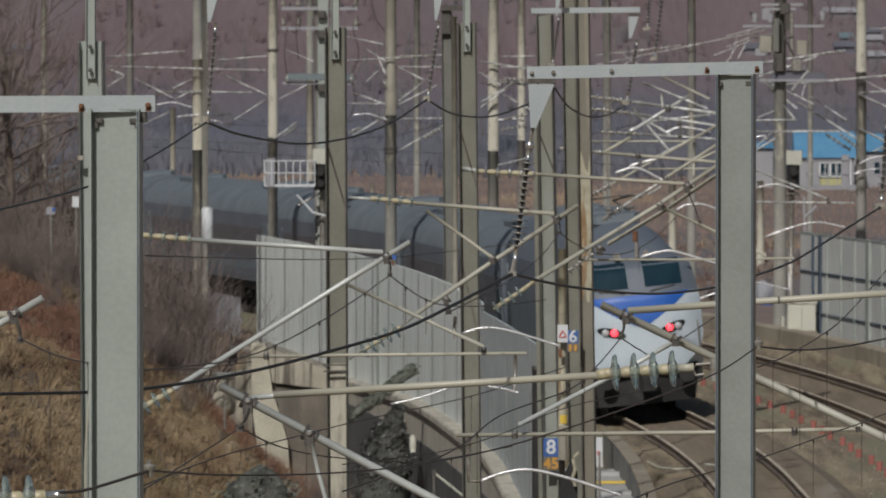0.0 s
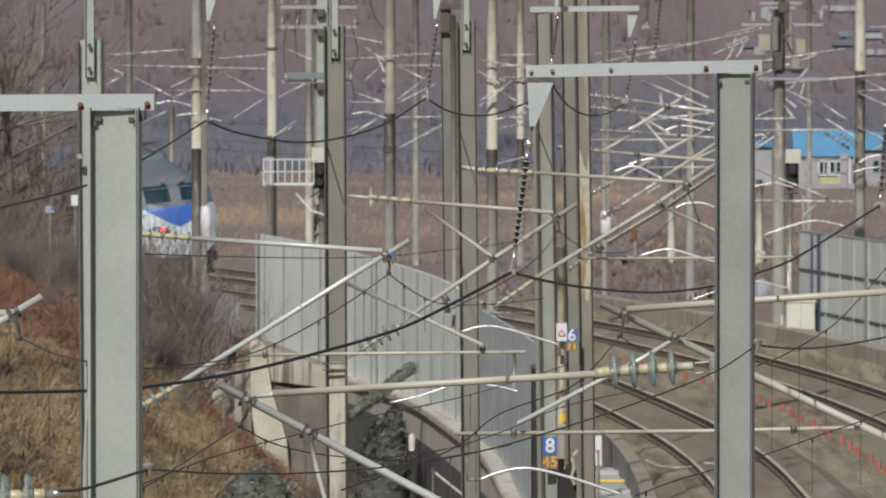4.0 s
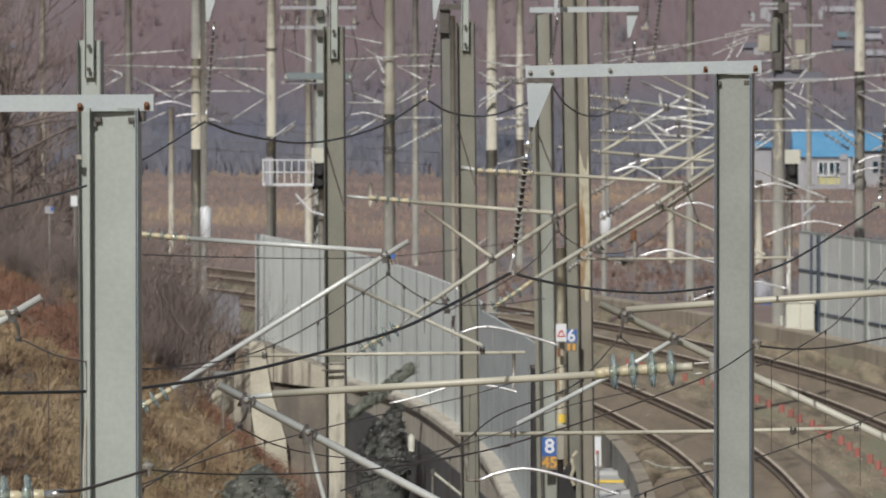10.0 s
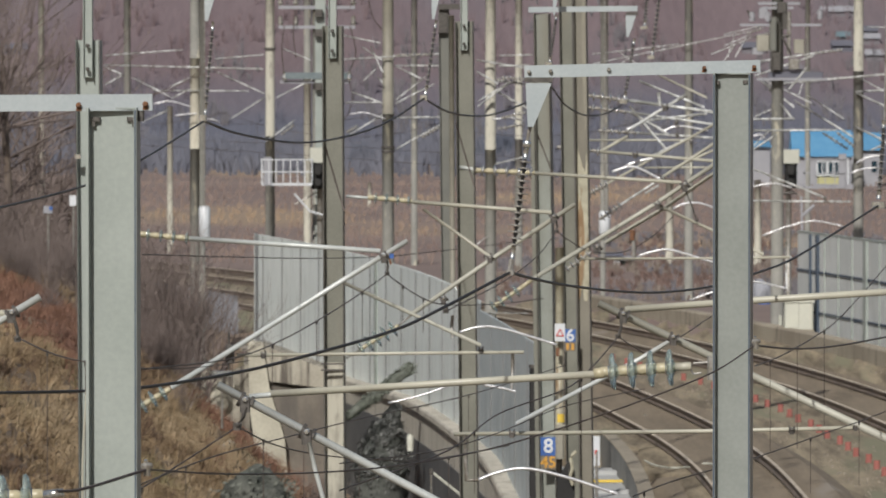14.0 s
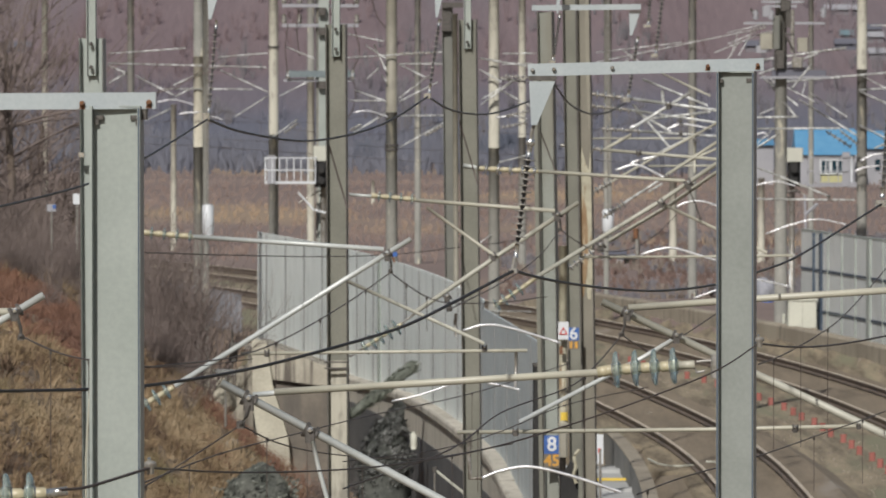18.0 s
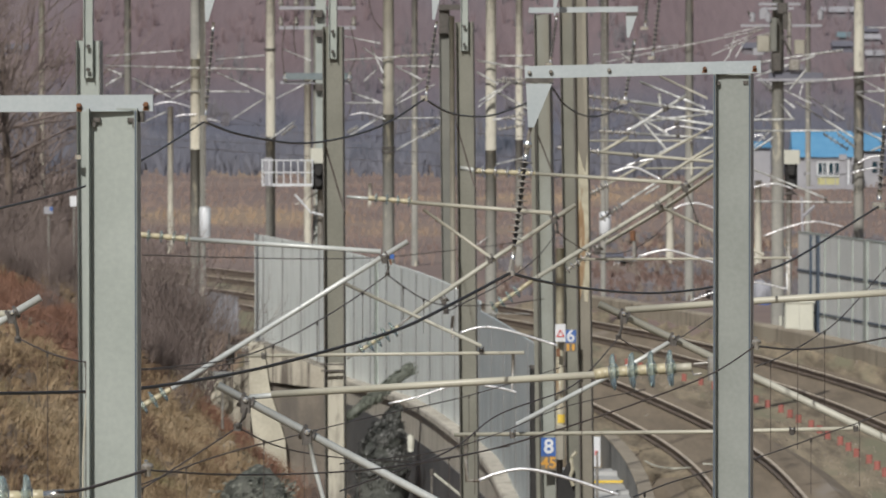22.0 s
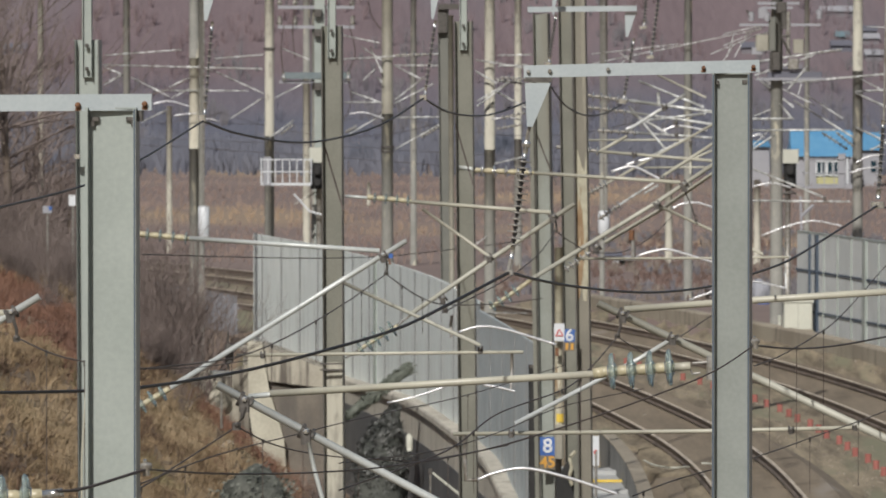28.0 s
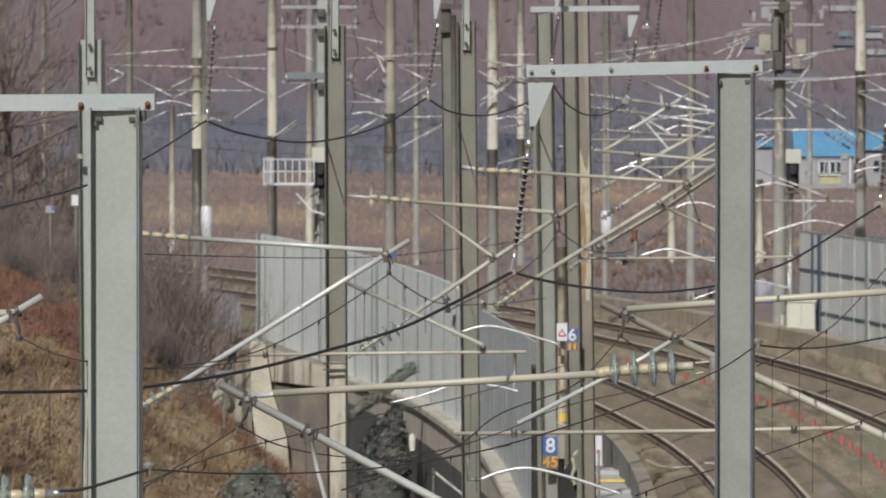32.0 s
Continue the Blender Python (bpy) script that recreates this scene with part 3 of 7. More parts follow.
for y in (133.8, 157.6, 184.0):
    c, d, nl = wall_frame(y)
    part("post", h_post(c.x, c.y, -0.6, 3.2, 0.16, 0.16, 10), NAVY if y < 140 else STEEL, nb, "dark end post" if y < 140 else "")


def coping_rise(y):
    """The coping climbs from the near end and settles again beyond the curve."""
    return -0.2 + 0.5 * smooth01((y - 138) / 11) - 0.25 * smooth01((y - 170) / 22)


def wall_sweep(y0, y1, ring, step=2.0):
    ys = [y0]
    while ys[-1] < y1:
        ys.append(min(y1, ys[-1] + step))
    vs, fs = [], []
    n = len(ring)
    for y in ys:
        c, d, nl = wall_frame(y)
        vs += [c + nl * a + Vector((0, 0, b + (coping_rise(y) if b > -0.6 else 0.0))) for a, b in ring]
    for i in range(len(ys) - 1):
        for j in range(n):
            a, b = i * n + j, i * n + (j + 1) % n
            fs.append((a, a + n, b + n, b))
    fs += [tuple(range(n))[::-1], tuple(range((len(ys) - 1) * n, len(ys) * n))]
    return vs, fs


part("retaining_wall", wall_sweep(131, 212, [(-0.25, -0.85), (0.22, -0.85), (0.22, -0.44), (-0.25, -0.44)]), BASEC, nb)
part("wall_foot", wall_sweep(131, 212, [(-0.25, -6), (0.24, -6), (0.24, -0.85), (-0.25, -0.85)]), DARKFOOT, nb, "dark lower part of the wall")
part("coping", wall_sweep(131, 212, [(-0.3, -0.42), (0.32, -0.42), (0.32, -0.3), (0.29, -0.26), (-0.3, -0.26)]), BASEC, nb, "pale concrete coping")

# sunken walkway beside the track, behind a low dark edge wall
wk = thing("walkway", beside(142, -3.0, -0.6), "pale concrete walkway with a dark grey edge wall", "walkway", kind="structure")


def edge_off(y):
    """Offset of the edge wall, which draws away from the track towards the viewer."""
    return -1.74 - 0.5 * max(0.0, (156.5 - y) / 22.8) ** 1.5


def side_sweep(ring, ys):
    """Sweep a ring along the edge wall's line."""
    n = len(ring)
    vs = [beside(y, edge_off(y) + a, b) for y in ys for a, b in ring]
    fs = [(i * n + j, i * n + (j + 1) % n, (i + 1) * n + (j + 1) % n, (i + 1) * n + j) for i in range(len(ys) - 1) for j in range(n)]
    return vs, fs + [tuple(range(n))[::-1], tuple(range((len(ys) - 1) * n, len(ys) * n))]


part("slab", side_sweep([(-1.9, -1.5), (-0.12, -1.5), (-0.12, -0.5), (-1.85, -0.46), (-1.9, -0.5)], frange(112, 153, 20)), PAVE, wk)
part("edge_wall", side_sweep([(-0.12, -1.5), (0.0, -1.5), (0.0, 0.05), (-0.12, 0.05)], frange(110, 157, 60)), DARKC, wk, "dark grey concrete edge wall")
part("wall_cap", side_sweep([(-0.13, 0.053), (0.16, 0.053), (0.16, 0.07), (-0.11, 0.075), (-0.13, 0.065)], frange(110, 157, 60)), KERB, wk, "tan gravelly top of the edge wall")
d_ = line_dir(137)
for p in ((3.563, 143.967, -0.469), (3.555, 150.486, -0.459)):
    part("step", box(Vector(p) + Vector((-0.25, 0, 0)), (1.2, 0.5, 0.08), Matrix.Rotation(math.atan2(-d_.x, d_.y), 4, "Z"), 0.02), PAVE, wk)
part("yellow_edge", box(Vector((3.385, 147.297, -0.45)), (0.9, 0.12, 0.05), Matrix.Rotation(math.atan2(-d_.x, d_.y), 4, "Z")), YELLOW, wk, "faded yellow step edge")

# ---- barrier on the far side of the far track, with slate posts ----
rb = thing("noise_barrier", beside(205, 11.4, -0.4), "grey sheet noise barrier with dark slate posts and rails", "noise barrier", kind="structure")
for i in range(17):
    y = 174.8 + i * 2.0
    a, b = beside(y, 10.35, -0.3), beside(y + 1.96, 10.35, -0.3)
    d = (b - a).normalized()
    nrm = Vector((-d.y, d.x, 0)) * 0.04
    rz_ = Matrix.Rotation(math.atan2(d.y, d.x), 4, "Z")
    for z0, z1 in ((0.02, 1.18), (1.22, 2.38), (2.42, 3.5)):
        vs = [a + nrm, b + nrm, b - nrm, a - nrm]
        vs = [v + Vector((0, 0, z0)) for v in vs] + [v + Vector((0, 0, z1)) for v in vs]
        part("sheet", (vs, [(3, 2, 1, 0), (4, 5, 6, 7), (0, 1, 5, 4), (1, 2, 6, 5), (2, 3, 7, 6), (3, 0, 4, 7)]), PANELR, rb)
    if i == 16:
        for k, w in ((0.0, 0.09), (-1.05, 0.3)):
            part("post", box(a + d * k + Vector((0, 0, 1.75)) + nrm * 1.6, (w, 0.1, 3.5), rz_, 0.02), NAVY, rb, "dark slate post")
    elif i == 12:
        part("post", box(a + Vector((0, 0, 1.75)) + nrm * 1.6, (0.5, 0.1, 3.5), rz_, 0.02), STEEL, rb, "pale grey sheet post")
    else:
        part("seam_cover", box(a + Vector((0, 0, 1.75)) + nrm, (0.04, 0.1, 3.45), rz_), STEEL, rb)
    for z in (1.2, 2.4):
        part("rail", extrude([(-0.035, -0.035), (0.035, -0.035), (0.035, 0.035), (-0.035, 0.035)], a + Vector((0, 0, z)) + nrm, b + Vector((0, 0, z)) + nrm), NAVY, rb)
    part("cap_rail", extrude([(-0.05, -0.03), (0.05, -0.03), (0.05, 0.03), (-0.05, 0.03)], a + Vector((0, 0, 3.53)), b + Vector((0, 0, 3.53))), STEEL, rb)
kb = rail_mesh(9.4, -0.1, list(range(150, 240, 3)), [(-0.2, -0.6), (0.2, -0.6), (0.2, 0.52), (0.16, 0.57), (-0.16, 0.57), (-0.2, 0.52)], 0.0, False)
single("kerb_wall", kb, KERB, beside(200, 9.9, -0.4), "stained concrete kerb wall beside the far track", "kerb wall", kind="structure")


# ---- train: a locomotive pushing at the tail of silver-blue coaches ----
def hw(z):
    return 1.5 if z < 2.7 else 1.5 - 0.13 * (z - 2.7) - 0.42 * max(0.0, (z - 3.45) / 0.4) ** 2


def face_y(x, z):
    e = abs(x) / 1.5
    y = 0.55 * e ** 3.2
    y += 0.12 * max(0, 1.6 - z) ** 2 + 0.16 * max(0.0, z - 2.35) + 0.45 * max(0.0, z - 2.85) + 2.2 * max(0.0, z - 3.6)
    return y


def chin(z):
    """Half width of the cab front, which narrows round the chin."""
    return hw(z) - 0.7 * max(0.0, (1.95 - z) / 0.85) ** 2


def patch(xs, zs, lift=0.0, fx=None):
    """A patch of the cab front over a grid; fx maps (u, z) to x."""
    vs = [((fx(u, z) if fx else u), face_y((fx(u, z) if fx else u), z) - lift, z) for z in zs for u in xs]
    n = len(xs)
    return vs, [(j * n + i, j * n + i + 1, (j + 1) * n + i + 1, (j + 1) * n + i) for j in range(len(zs) - 1) for i in range(n - 1)]


def shell(z0, z1, length, n=14, nose=False):
    """Both side walls between two heights: the rounded cheek by the cab, or the flat side behind it."""
    vs, fs = [], []
    for s in (-1, 1):
        o = len(vs)
        for z in frange(z0, z1, n):
            vs += [(s * chin(z), face_y(chin(z), z), z), (s * hw(z), 1.25, z)] if nose else [(s * hw(z), 1.25, z), (s * hw(z), length, z)]
        for j in range(n):
            a = o + j * 2
            fs.append((a, a + 1, a + 3, a + 2) if s > 0 else (a, a + 2, a + 3, a + 1))
    return vs, fs


def bogie(parent, y, w=1.0):
    bg = part("bogie", merge(box((0, y, 0.62), (2.2, 3.2, 0.3), None, 0.1), box((-1.0, y, 0.6), (0.16, 3.4, 0.34)), box((1.0, y, 0.6), (0.16, 3.4, 0.34))), UNDER, parent)
    for dy in (-1.3, 1.3):
        ws = merge(*[lathe((s * 0.68, y + dy, 0.5), (s, 0, 0), [(0, 0.5), (0.03, 0.5), (0.035, 0.46), (0.13, 0.46), (0.14, 0.2)], 20) for s in (-1, 1)],
                   tube([(-0.7, y + dy, 0.5), (0.7, y + dy, 0.5)], 0.09))
        part("wheelset", ws, UNDER, bg, smooth=False)


def locomotive():
    t = thing("locomotive", (0, 0, 0), "white and blue electric locomotive with two lit red tail lamps", "locomotive")
    ln = 19.5
    body = part("nose", merge(shell(1.1, 2.75, ln, 14, True), patch(frange(-1, 1, 24), frange(1.1, 2.9, 20), 0, lambda u, z: u * chin(z))), TRAINW, t, "white rounded nose", True)
    part("side", merge(shell(1.1, 2.75, ln), ([(-1.5, ln, 1.1), (1.5, ln, 1.1), (1.5, ln, 3.3), (-1.5, ln, 3.3)], [(0, 1, 2, 3)])), TRAING, t, "blue-grey body side", True)
    part("upper_side", merge(shell(2.75, 3.5, ln, 6, True), shell(2.75, 3.5, ln, 6)), TRAINN, t, "dark blue-grey upper side", True)
    cab = part("cab_top", patch(frange(-1, 1, 24), frange(2.9, 3.85, 16), 0, lambda u, z: u * hw(z)), TRAINN, t, "dark blue-grey cab brow", True)
    # blue band with a shallow V below the windscreen
    vs, fs = [], []
    xs = frange(-0.84, 0.84, 30)
    for r in range(9):
        for u in xs:
            low = 2.17 + 0.94 * abs(u) ** 1.25
            z = low + (2.93 - low) * r / 8
            vs.append((u * 1.46, face_y(u * 1.46, z) - 0.012, z))
    n = len(xs)
    fs = [(j * n + i, j * n + i + 1, (j + 1) * n + i + 1, (j + 1) * n + i) for j in range(8) for i in range(n - 1)]
    part("blue_band", (vs, fs), TRAINB, t, "bright blue band with V-shaped lower edge", True)
    for s in (-1, 1):
        xr = frange(0.2, 1.1, 8) if s > 0 else frange(-1.1, -0.2, 8)
        part("windscreen", patch(xr, frange(3.1, 3.7, 8), 0.012), GLASSD, cab, "dark tinted windscreen", True)
        part("wiper", tube([(s * 0.3, face_y(0.3, 3.0) - 0.05, 3.0), (s * 0.9, face_y(0.9, 3.1) - 0.05, 3.08)], 0.015, 5), DARK, cab)
        c = Vector((s * 0.66, 0, 2.1))
        prof = [(math.cos(a) * 0.33, math.sin(a) * 0.14 + 0.12 * math.cos(a) * s * s) for a in frange(0, 2 * math.pi, 18)[:-1]]
        vs = [(c.x + s * (px + 0.06), face_y(c.x + s * (px + 0.06), c.z + pz) - 0.016, c.z + pz * 0.8) for px, pz in prof]
        lamp = part("lamp_housing", ([*vs], [tuple(range(len(vs)))]), UNDER, t, "dark almond-shaped lamp housing")
        for name, dx, r, m, lab in (("tail_lamp", 0.0, 0.085, TAIL, "lit red tail lamp"), ("headlamp", 0.2, 0.085, LENSM, "unlit clear headlamp")):
            x = c.x + s * dx
            z = c.z + 0.1 * dx
            part(name, lathe((x, face_y(x, z) - 0.01, z), (0, -1, 0), [(0, r), (0.025, r), (0.04, r * 0.7), (0.045, 0)], 16), m, lamp, lab, True)
    rf, k = [], 17
    for y, top in ((0.75, 3.62), (1.0, 3.84), (1.5, 4.12), (2.2, 4.38), (3.2, 4.56), (4.5, 4.62), (ln, 4.62)):
        for u in frange(-1, 1, k - 1):
            rf.append((u * 1.4, y, 3.42 + (top - 3.42) * (1 - abs(u) ** 2.8)))
    part("roof_fairing", (rf, [(j * k + i, j * k + i + 1, (j + 1) * k + i + 1, (j + 1) * k + i) for j in range(6) for i in range(k - 1)]), TRAINN, t, "domed slate-grey roof fairing", True)
    gear = part("roof_gear", box((0, 4.6, 4.66), (1.2, 2.0, 0.2), None, 0.15), TRAING, t)
    part("roof_gear", box((0.1, 8.5, 4.66), (1.3, 3.0, 0.22), None, 0.2), TRAING, t)
    part("roof_gear", box((0, 14, 4.64), (1.2, 3.0, 0.2), None, 0.15), TRAING, t)
    part("pantograph", merge(tube([(-0.5, 5.0, 4.75), (-0.3, 7.0, 5.0), (-0.6, 5.4, 5.12)], 0.03, 6), tube([(0.5, 5.0, 4.75), (0.3, 7.0, 5.0), (0.6, 5.4, 5.12)], 0.03, 6),
                             tube([(-0.85, 5.3, 5.05), (-0.6, 5.35, 5.14), (0.6, 5.35, 5.14), (0.85, 5.3, 5.05)], 0.03, 6)), DARK, t)
    for x in (-0.55, 0.0, 0.55):
        part("roof_insulator", lathe((x, 5.2, 4.7), (0, 0, 1), [(0, 0.05), (0.05, 0.1), (0.1, 0.05), (0.15, 0.1), (0.2, 0.05)], 10), FIT, gear)
    for s in (-1, 1):
        part("horn", lathe((s * 0.35, 1.1, 3.86), (0, -1, 0), [(0, 0.03), (0.25, 0.035), (0.36, 0.09)], 10), FIT, t)
        part("grab_rail", tube([(s * 1.35, 0.32, 1.5), (s * 1.35, 0.28, 2.2)], 0.015, 5), FIT, t)
        part("buffer", lathe((s * 0.95, 0.35, 0.98), (0, -1, 0), [(0, 0.09), (0.35, 0.09), (0.36, 0.2), (0.42, 0.2)], 14), UNDER, t)
    part("snow_plough", ([(-1.2, 0.5, 1.2), (0, 0.12, 1.2), (1.2, 0.5, 1.2), (-1.15, 0.45, 0.36), (0, 0.02, 0.36), (1.15, 0.45, 0.36), (-1.25, 1.3, 0.36), (1.25, 1.3, 0.36), (-1.42, 1.3, 1.2), (1.42, 1.3, 1.2)],
                         [(0, 3, 4, 1), (1, 4, 5, 2), (3, 6, 7, 5, 4), (0, 8, 6, 3), (2, 5, 7, 9)]), UNDER, t, "black snow plough")
    part("coupler", merge(box((0, 0.1, 0.85), (0.3, 0.7, 0.26), None, 0.05), box((0, -0.25, 0.85), (0.4, 0.25, 0.34), None, 0.06)), UNDER, t)
    part("underframe", merge(box((0, 9.8, 0.95), (2.8, 18.2, 0.35)), box((0, 9.8, 0.6), (2.3, 5.5, 0.6), None, 0.1)), UNDER, t)
    bogie(t, 3.6)
    bogie(t, 15.9)
    return t


def coach():
    t = thing("passenger_coach", (0, 0, 0), "silver-blue passenger coach with a dark window band", "coach", "train coaches")
    ln = 23.0
    ring = [(-1.48, 1.0), (-1.5, 1.2), (-1.5, 2.8), (-1.46, 3.3), (-1.3, 3.68), (-0.85, 3.98), (0, 4.1), (0.85, 3.98), (1.3, 3.68), (1.46, 3.3), (1.5, 2.8), (1.5, 1.2), (1.48, 1.0)]
    n = len(ring)

    def strip(i0, i1, lift=0.0):
        vs, fs = [], []
        for y in (0.25, ln + 0.25):
            vs += [(x * (1 + lift), y, z) for x, z in ring[i0:i1 + 1]]
        k = i1 - i0 + 1
        return vs, [(i, i + 1, i + 1 + k, i + k) for i in range(k - 1)]
    part("body", merge(strip(0, 3), strip(9, 12), ([(x, 0.25, z) for x, z in ring], [tuple(range(n))]), ([(x, ln + 0.25, z) for x, z in ring], [tuple(range(n - 1, -1, -1))])), TRAINN, t, "blue-grey body side")
    part("roof", strip(3, 9), TRAING, t, "pale grey roof", True)
    for s in (-1, 1):
        bd = part("window_band", box((s * 1.5, 11.75, 2.35), (0.02, 20.6, 1.0)), BAND, t, "dark window band")
        for i in range(9):
            part("window", box((s * 1.5, 2.6 + i * 2.25, 2.35), (0.034, 1.7, 0.75)), BAND, bd)
        for y in (1.1, 22.4):
            part("door", box((s * 1.5, y, 2.05), (0.035, 0.85, 1.9)), TRAING, t)
        part("stripe", box((s * 1.5, 11.75, 1.5), (0.02, 20.5, 0.22)), TRAING, t)
    for y in (4, 19):
        part("roof_unit", box((0, y, 4.09), (1.3, 2.6, 0.16), None, 0.2), TRAING, t)
    part("gangway", box((0, 0.1, 2.1), (1.3, 0.5, 2.1), None, 0.1), UNDER, t)
    part("underframe", merge(box((0, 11.75, 0.85), (2.6, 22, 0.3)), box((0, 11.75, 0.55), (2.2, 8, 0.55), None, 0.1)), UNDER, t)
    bogie(t, 3.3)
    bogie(t, 20.2)
    return t


loco = locomotive()
coaches = [coach()]
for i in range(6):
    coaches.append(copy_thing(coaches[0], Matrix()))


def train_pose(q, length):
    """Pose of a vehicle whose tail end is q metres along the line."""
    ya, yb = along(q), along(q + length)
    a, b = (beside(y, -0.09, -0.06 + 0.18 * smooth01((y - 170) / 65)) for y in (ya, yb))
    d = (b - a).normalized()
    return Matrix.Translation(a) @ Matrix.Rotation(math.atan2(-d.x, d.y), 4, "Z") @ Matrix.Rotation(-cant(ya), 4, "Y")


SPEED, GAIN = 22.5, 0.09


def run(t):
    """Metres gone by the time t."""
    return SPEED * t + GAIN * min(t, 6) ** 2 + (12 * GAIN * (t - 6) if t > 6 else 0)


def motions():
    times = [0, 0.5, 1, 1.5, 2, 2.5, 3, 3.5, 4, 5, 6, 8, 10, 13, 16, 20, 24, 28, 32]
    walk(loco, [(t, train_pose(run(t), 16)) for t in times])
    for i, c in enumerate(coaches):
        walk(c, [(t, train_pose(20.1 + i * 23.8 + run(t), 20)) for t in times])


# ---- overhead line hardware ----
def gz(x, y):
    return ground_z(x, y)


def insulator(parent, p0, p1, n, r, core=0.02, shed=GLASS, corem=CORE, name="insulator", cap=True):
    """A string of n glass bells on a fat ochre core, with a bright cap in the mouth of each bell."""
    p0, p1 = Vector(p0), Vector(p1)
    d = p1 - p0
    ln = d.length
    d = d.normalized()
    st = ln / n
    fat = core * 1.25
    prof = []
    for i in range(n):
        h = st * i
        prof += [(h, core * 0.9), (h + st * 0.06, fat), (h + st * 0.5, fat), (h + st * 0.58, core * 0.9)]
    prof.append((ln, core * 0.9))
    ob = part(name, lathe(p0, d, prof, 12), corem, parent, "", True)
    for i in range(n):
        c = p0 + d * st * (i + 0.72)
        w = min(st * 0.5, r * 0.5)
        part("shed", lathe(c - d * w * 0.5, d, [(0, core), (w * 0.05, r * 0.55), (w * 0.2, r * 0.86), (w * 0.45, r), (w * 0.62, r * 0.98), (w * 0.7, r * 0.9), (w * 0.6, r * 0.6), (w * 0.85, r * 0.42), (w, core * 1.1)], 18), shed, ob, "", True)
        if cap:
            part("metal_cap", lathe(c - d * w * 0.62, d, [(0, core), (w * 0.06, core * 1.55), (w * 0.3, core * 1.55), (w * 0.4, core)], 10), SHINY, ob, "", True)
    return ob


def rod_insulator(parent, p0, p1, n, r, core=0.03, shed=RUBBER, label="dark ribbed string insulator"):
    """A hanging string of thin dark ribs with bright end fittings."""
    p0, p1 = Vector(p0), Vector(p1)
    ob = part("insulator", tube([p0, p1], core, 8), shed, parent, label, True)
    d = (p1 - p0)
    ln = d.length
    d = d.normalized()
    for i in range(n):
        t = 0.12 + 0.74 * i / max(n - 1, 1)
        if i % 2:
            part("shed", lathe(p0 + d * ln * t, d, [(0, core), (ln * 0.006, r), (ln * 0.011, r), (ln * 0.015, core)], 12), FIT, ob, "", True)
        else:
            part("rib", tube([p0 + d * ln * (t - 0.008), p0 + d * ln * (t + 0.008)], core * 1.7, 8), RUBBER, ob, "", True)
    for a, b in ((0.0, 0.1), (0.88, 1.0)):
        part("end_fitting", tube([p0 + d * ln * a, p0 + d * ln * b], core * 1.5, 8), SHINY, ob, "bright end fitting", True)
    return ob


def clamp(parent, c, r, axis=(1, 0, 0.2), name="clamp", m=FIT):
    """Two rings on a tube with a bolted lug."""
    a = Vector(axis).normalized()
    c = Vector(c)
    ob = part(name, merge(lathe(c - a * r * 1.2, a, [(0, r * 1.05), (0.001, r * 1.4), (r * 0.7, r * 1.4), (r * 0.701, r * 1.05)], 12),
                          lathe(c + a * r * 0.6, a, [(0, r * 1.05), (0.001, r * 1.4), (r * 0.7, r * 1.4), (r * 0.701, r * 1.05)], 12),
                          box(c + Vector((0, -r * 1.2, -r * 0.6)), (r * 1.8, r * 0.8, r * 2.6), None, r * 0.2)), DARK, parent)
    part("bolt", lathe(c + Vector((0, -r * 1.6, r * 0.4)), (0, -1, 0), [(0, r * 0.5), (r * 0.4, r * 0.5), (r * 0.5, r * 0.3)], 6), SHINY, ob)
    return ob


def hanger(parent, c, e, r):
    """The link and saddle by which a wire hangs from a clamp."""
    c, e = Vector(c), Vector(e)
    m = lerp(c, e, 0.5) + Vector((r * 0.8, 0, 0))
    ob = part("hanger", tube([c, m, e], r, 6), DARK, parent)
    part("saddle", merge(box(e, (r * 3.6, r * 4, r * 3), None, r * 0.6), lathe(e + Vector((0, -r * 2, r)), (0, -1, 0), [(0, r * 1.1), (r, r * 1.1), (r * 1.3, r * 0.5)], 8)), DARK, ob)
    return ob


def bar(parent, name, pts, r, m, label="", n=10):
    return part(name, tube(pts, r, n), m, parent, label, True)


def arm(parent, pts, r, drop=None):
    """A curved bright steady arm, with the drop bracket that holds it."""
    ob = part("steady_arm", tube(smooth_line(pts, 6), r, 8), ALU, parent, "bright curved steady arm", True)
    if drop:
        part("drop_bracket", tube(drop, r * 1.3, 8), FIT, parent, "", True)
    return ob


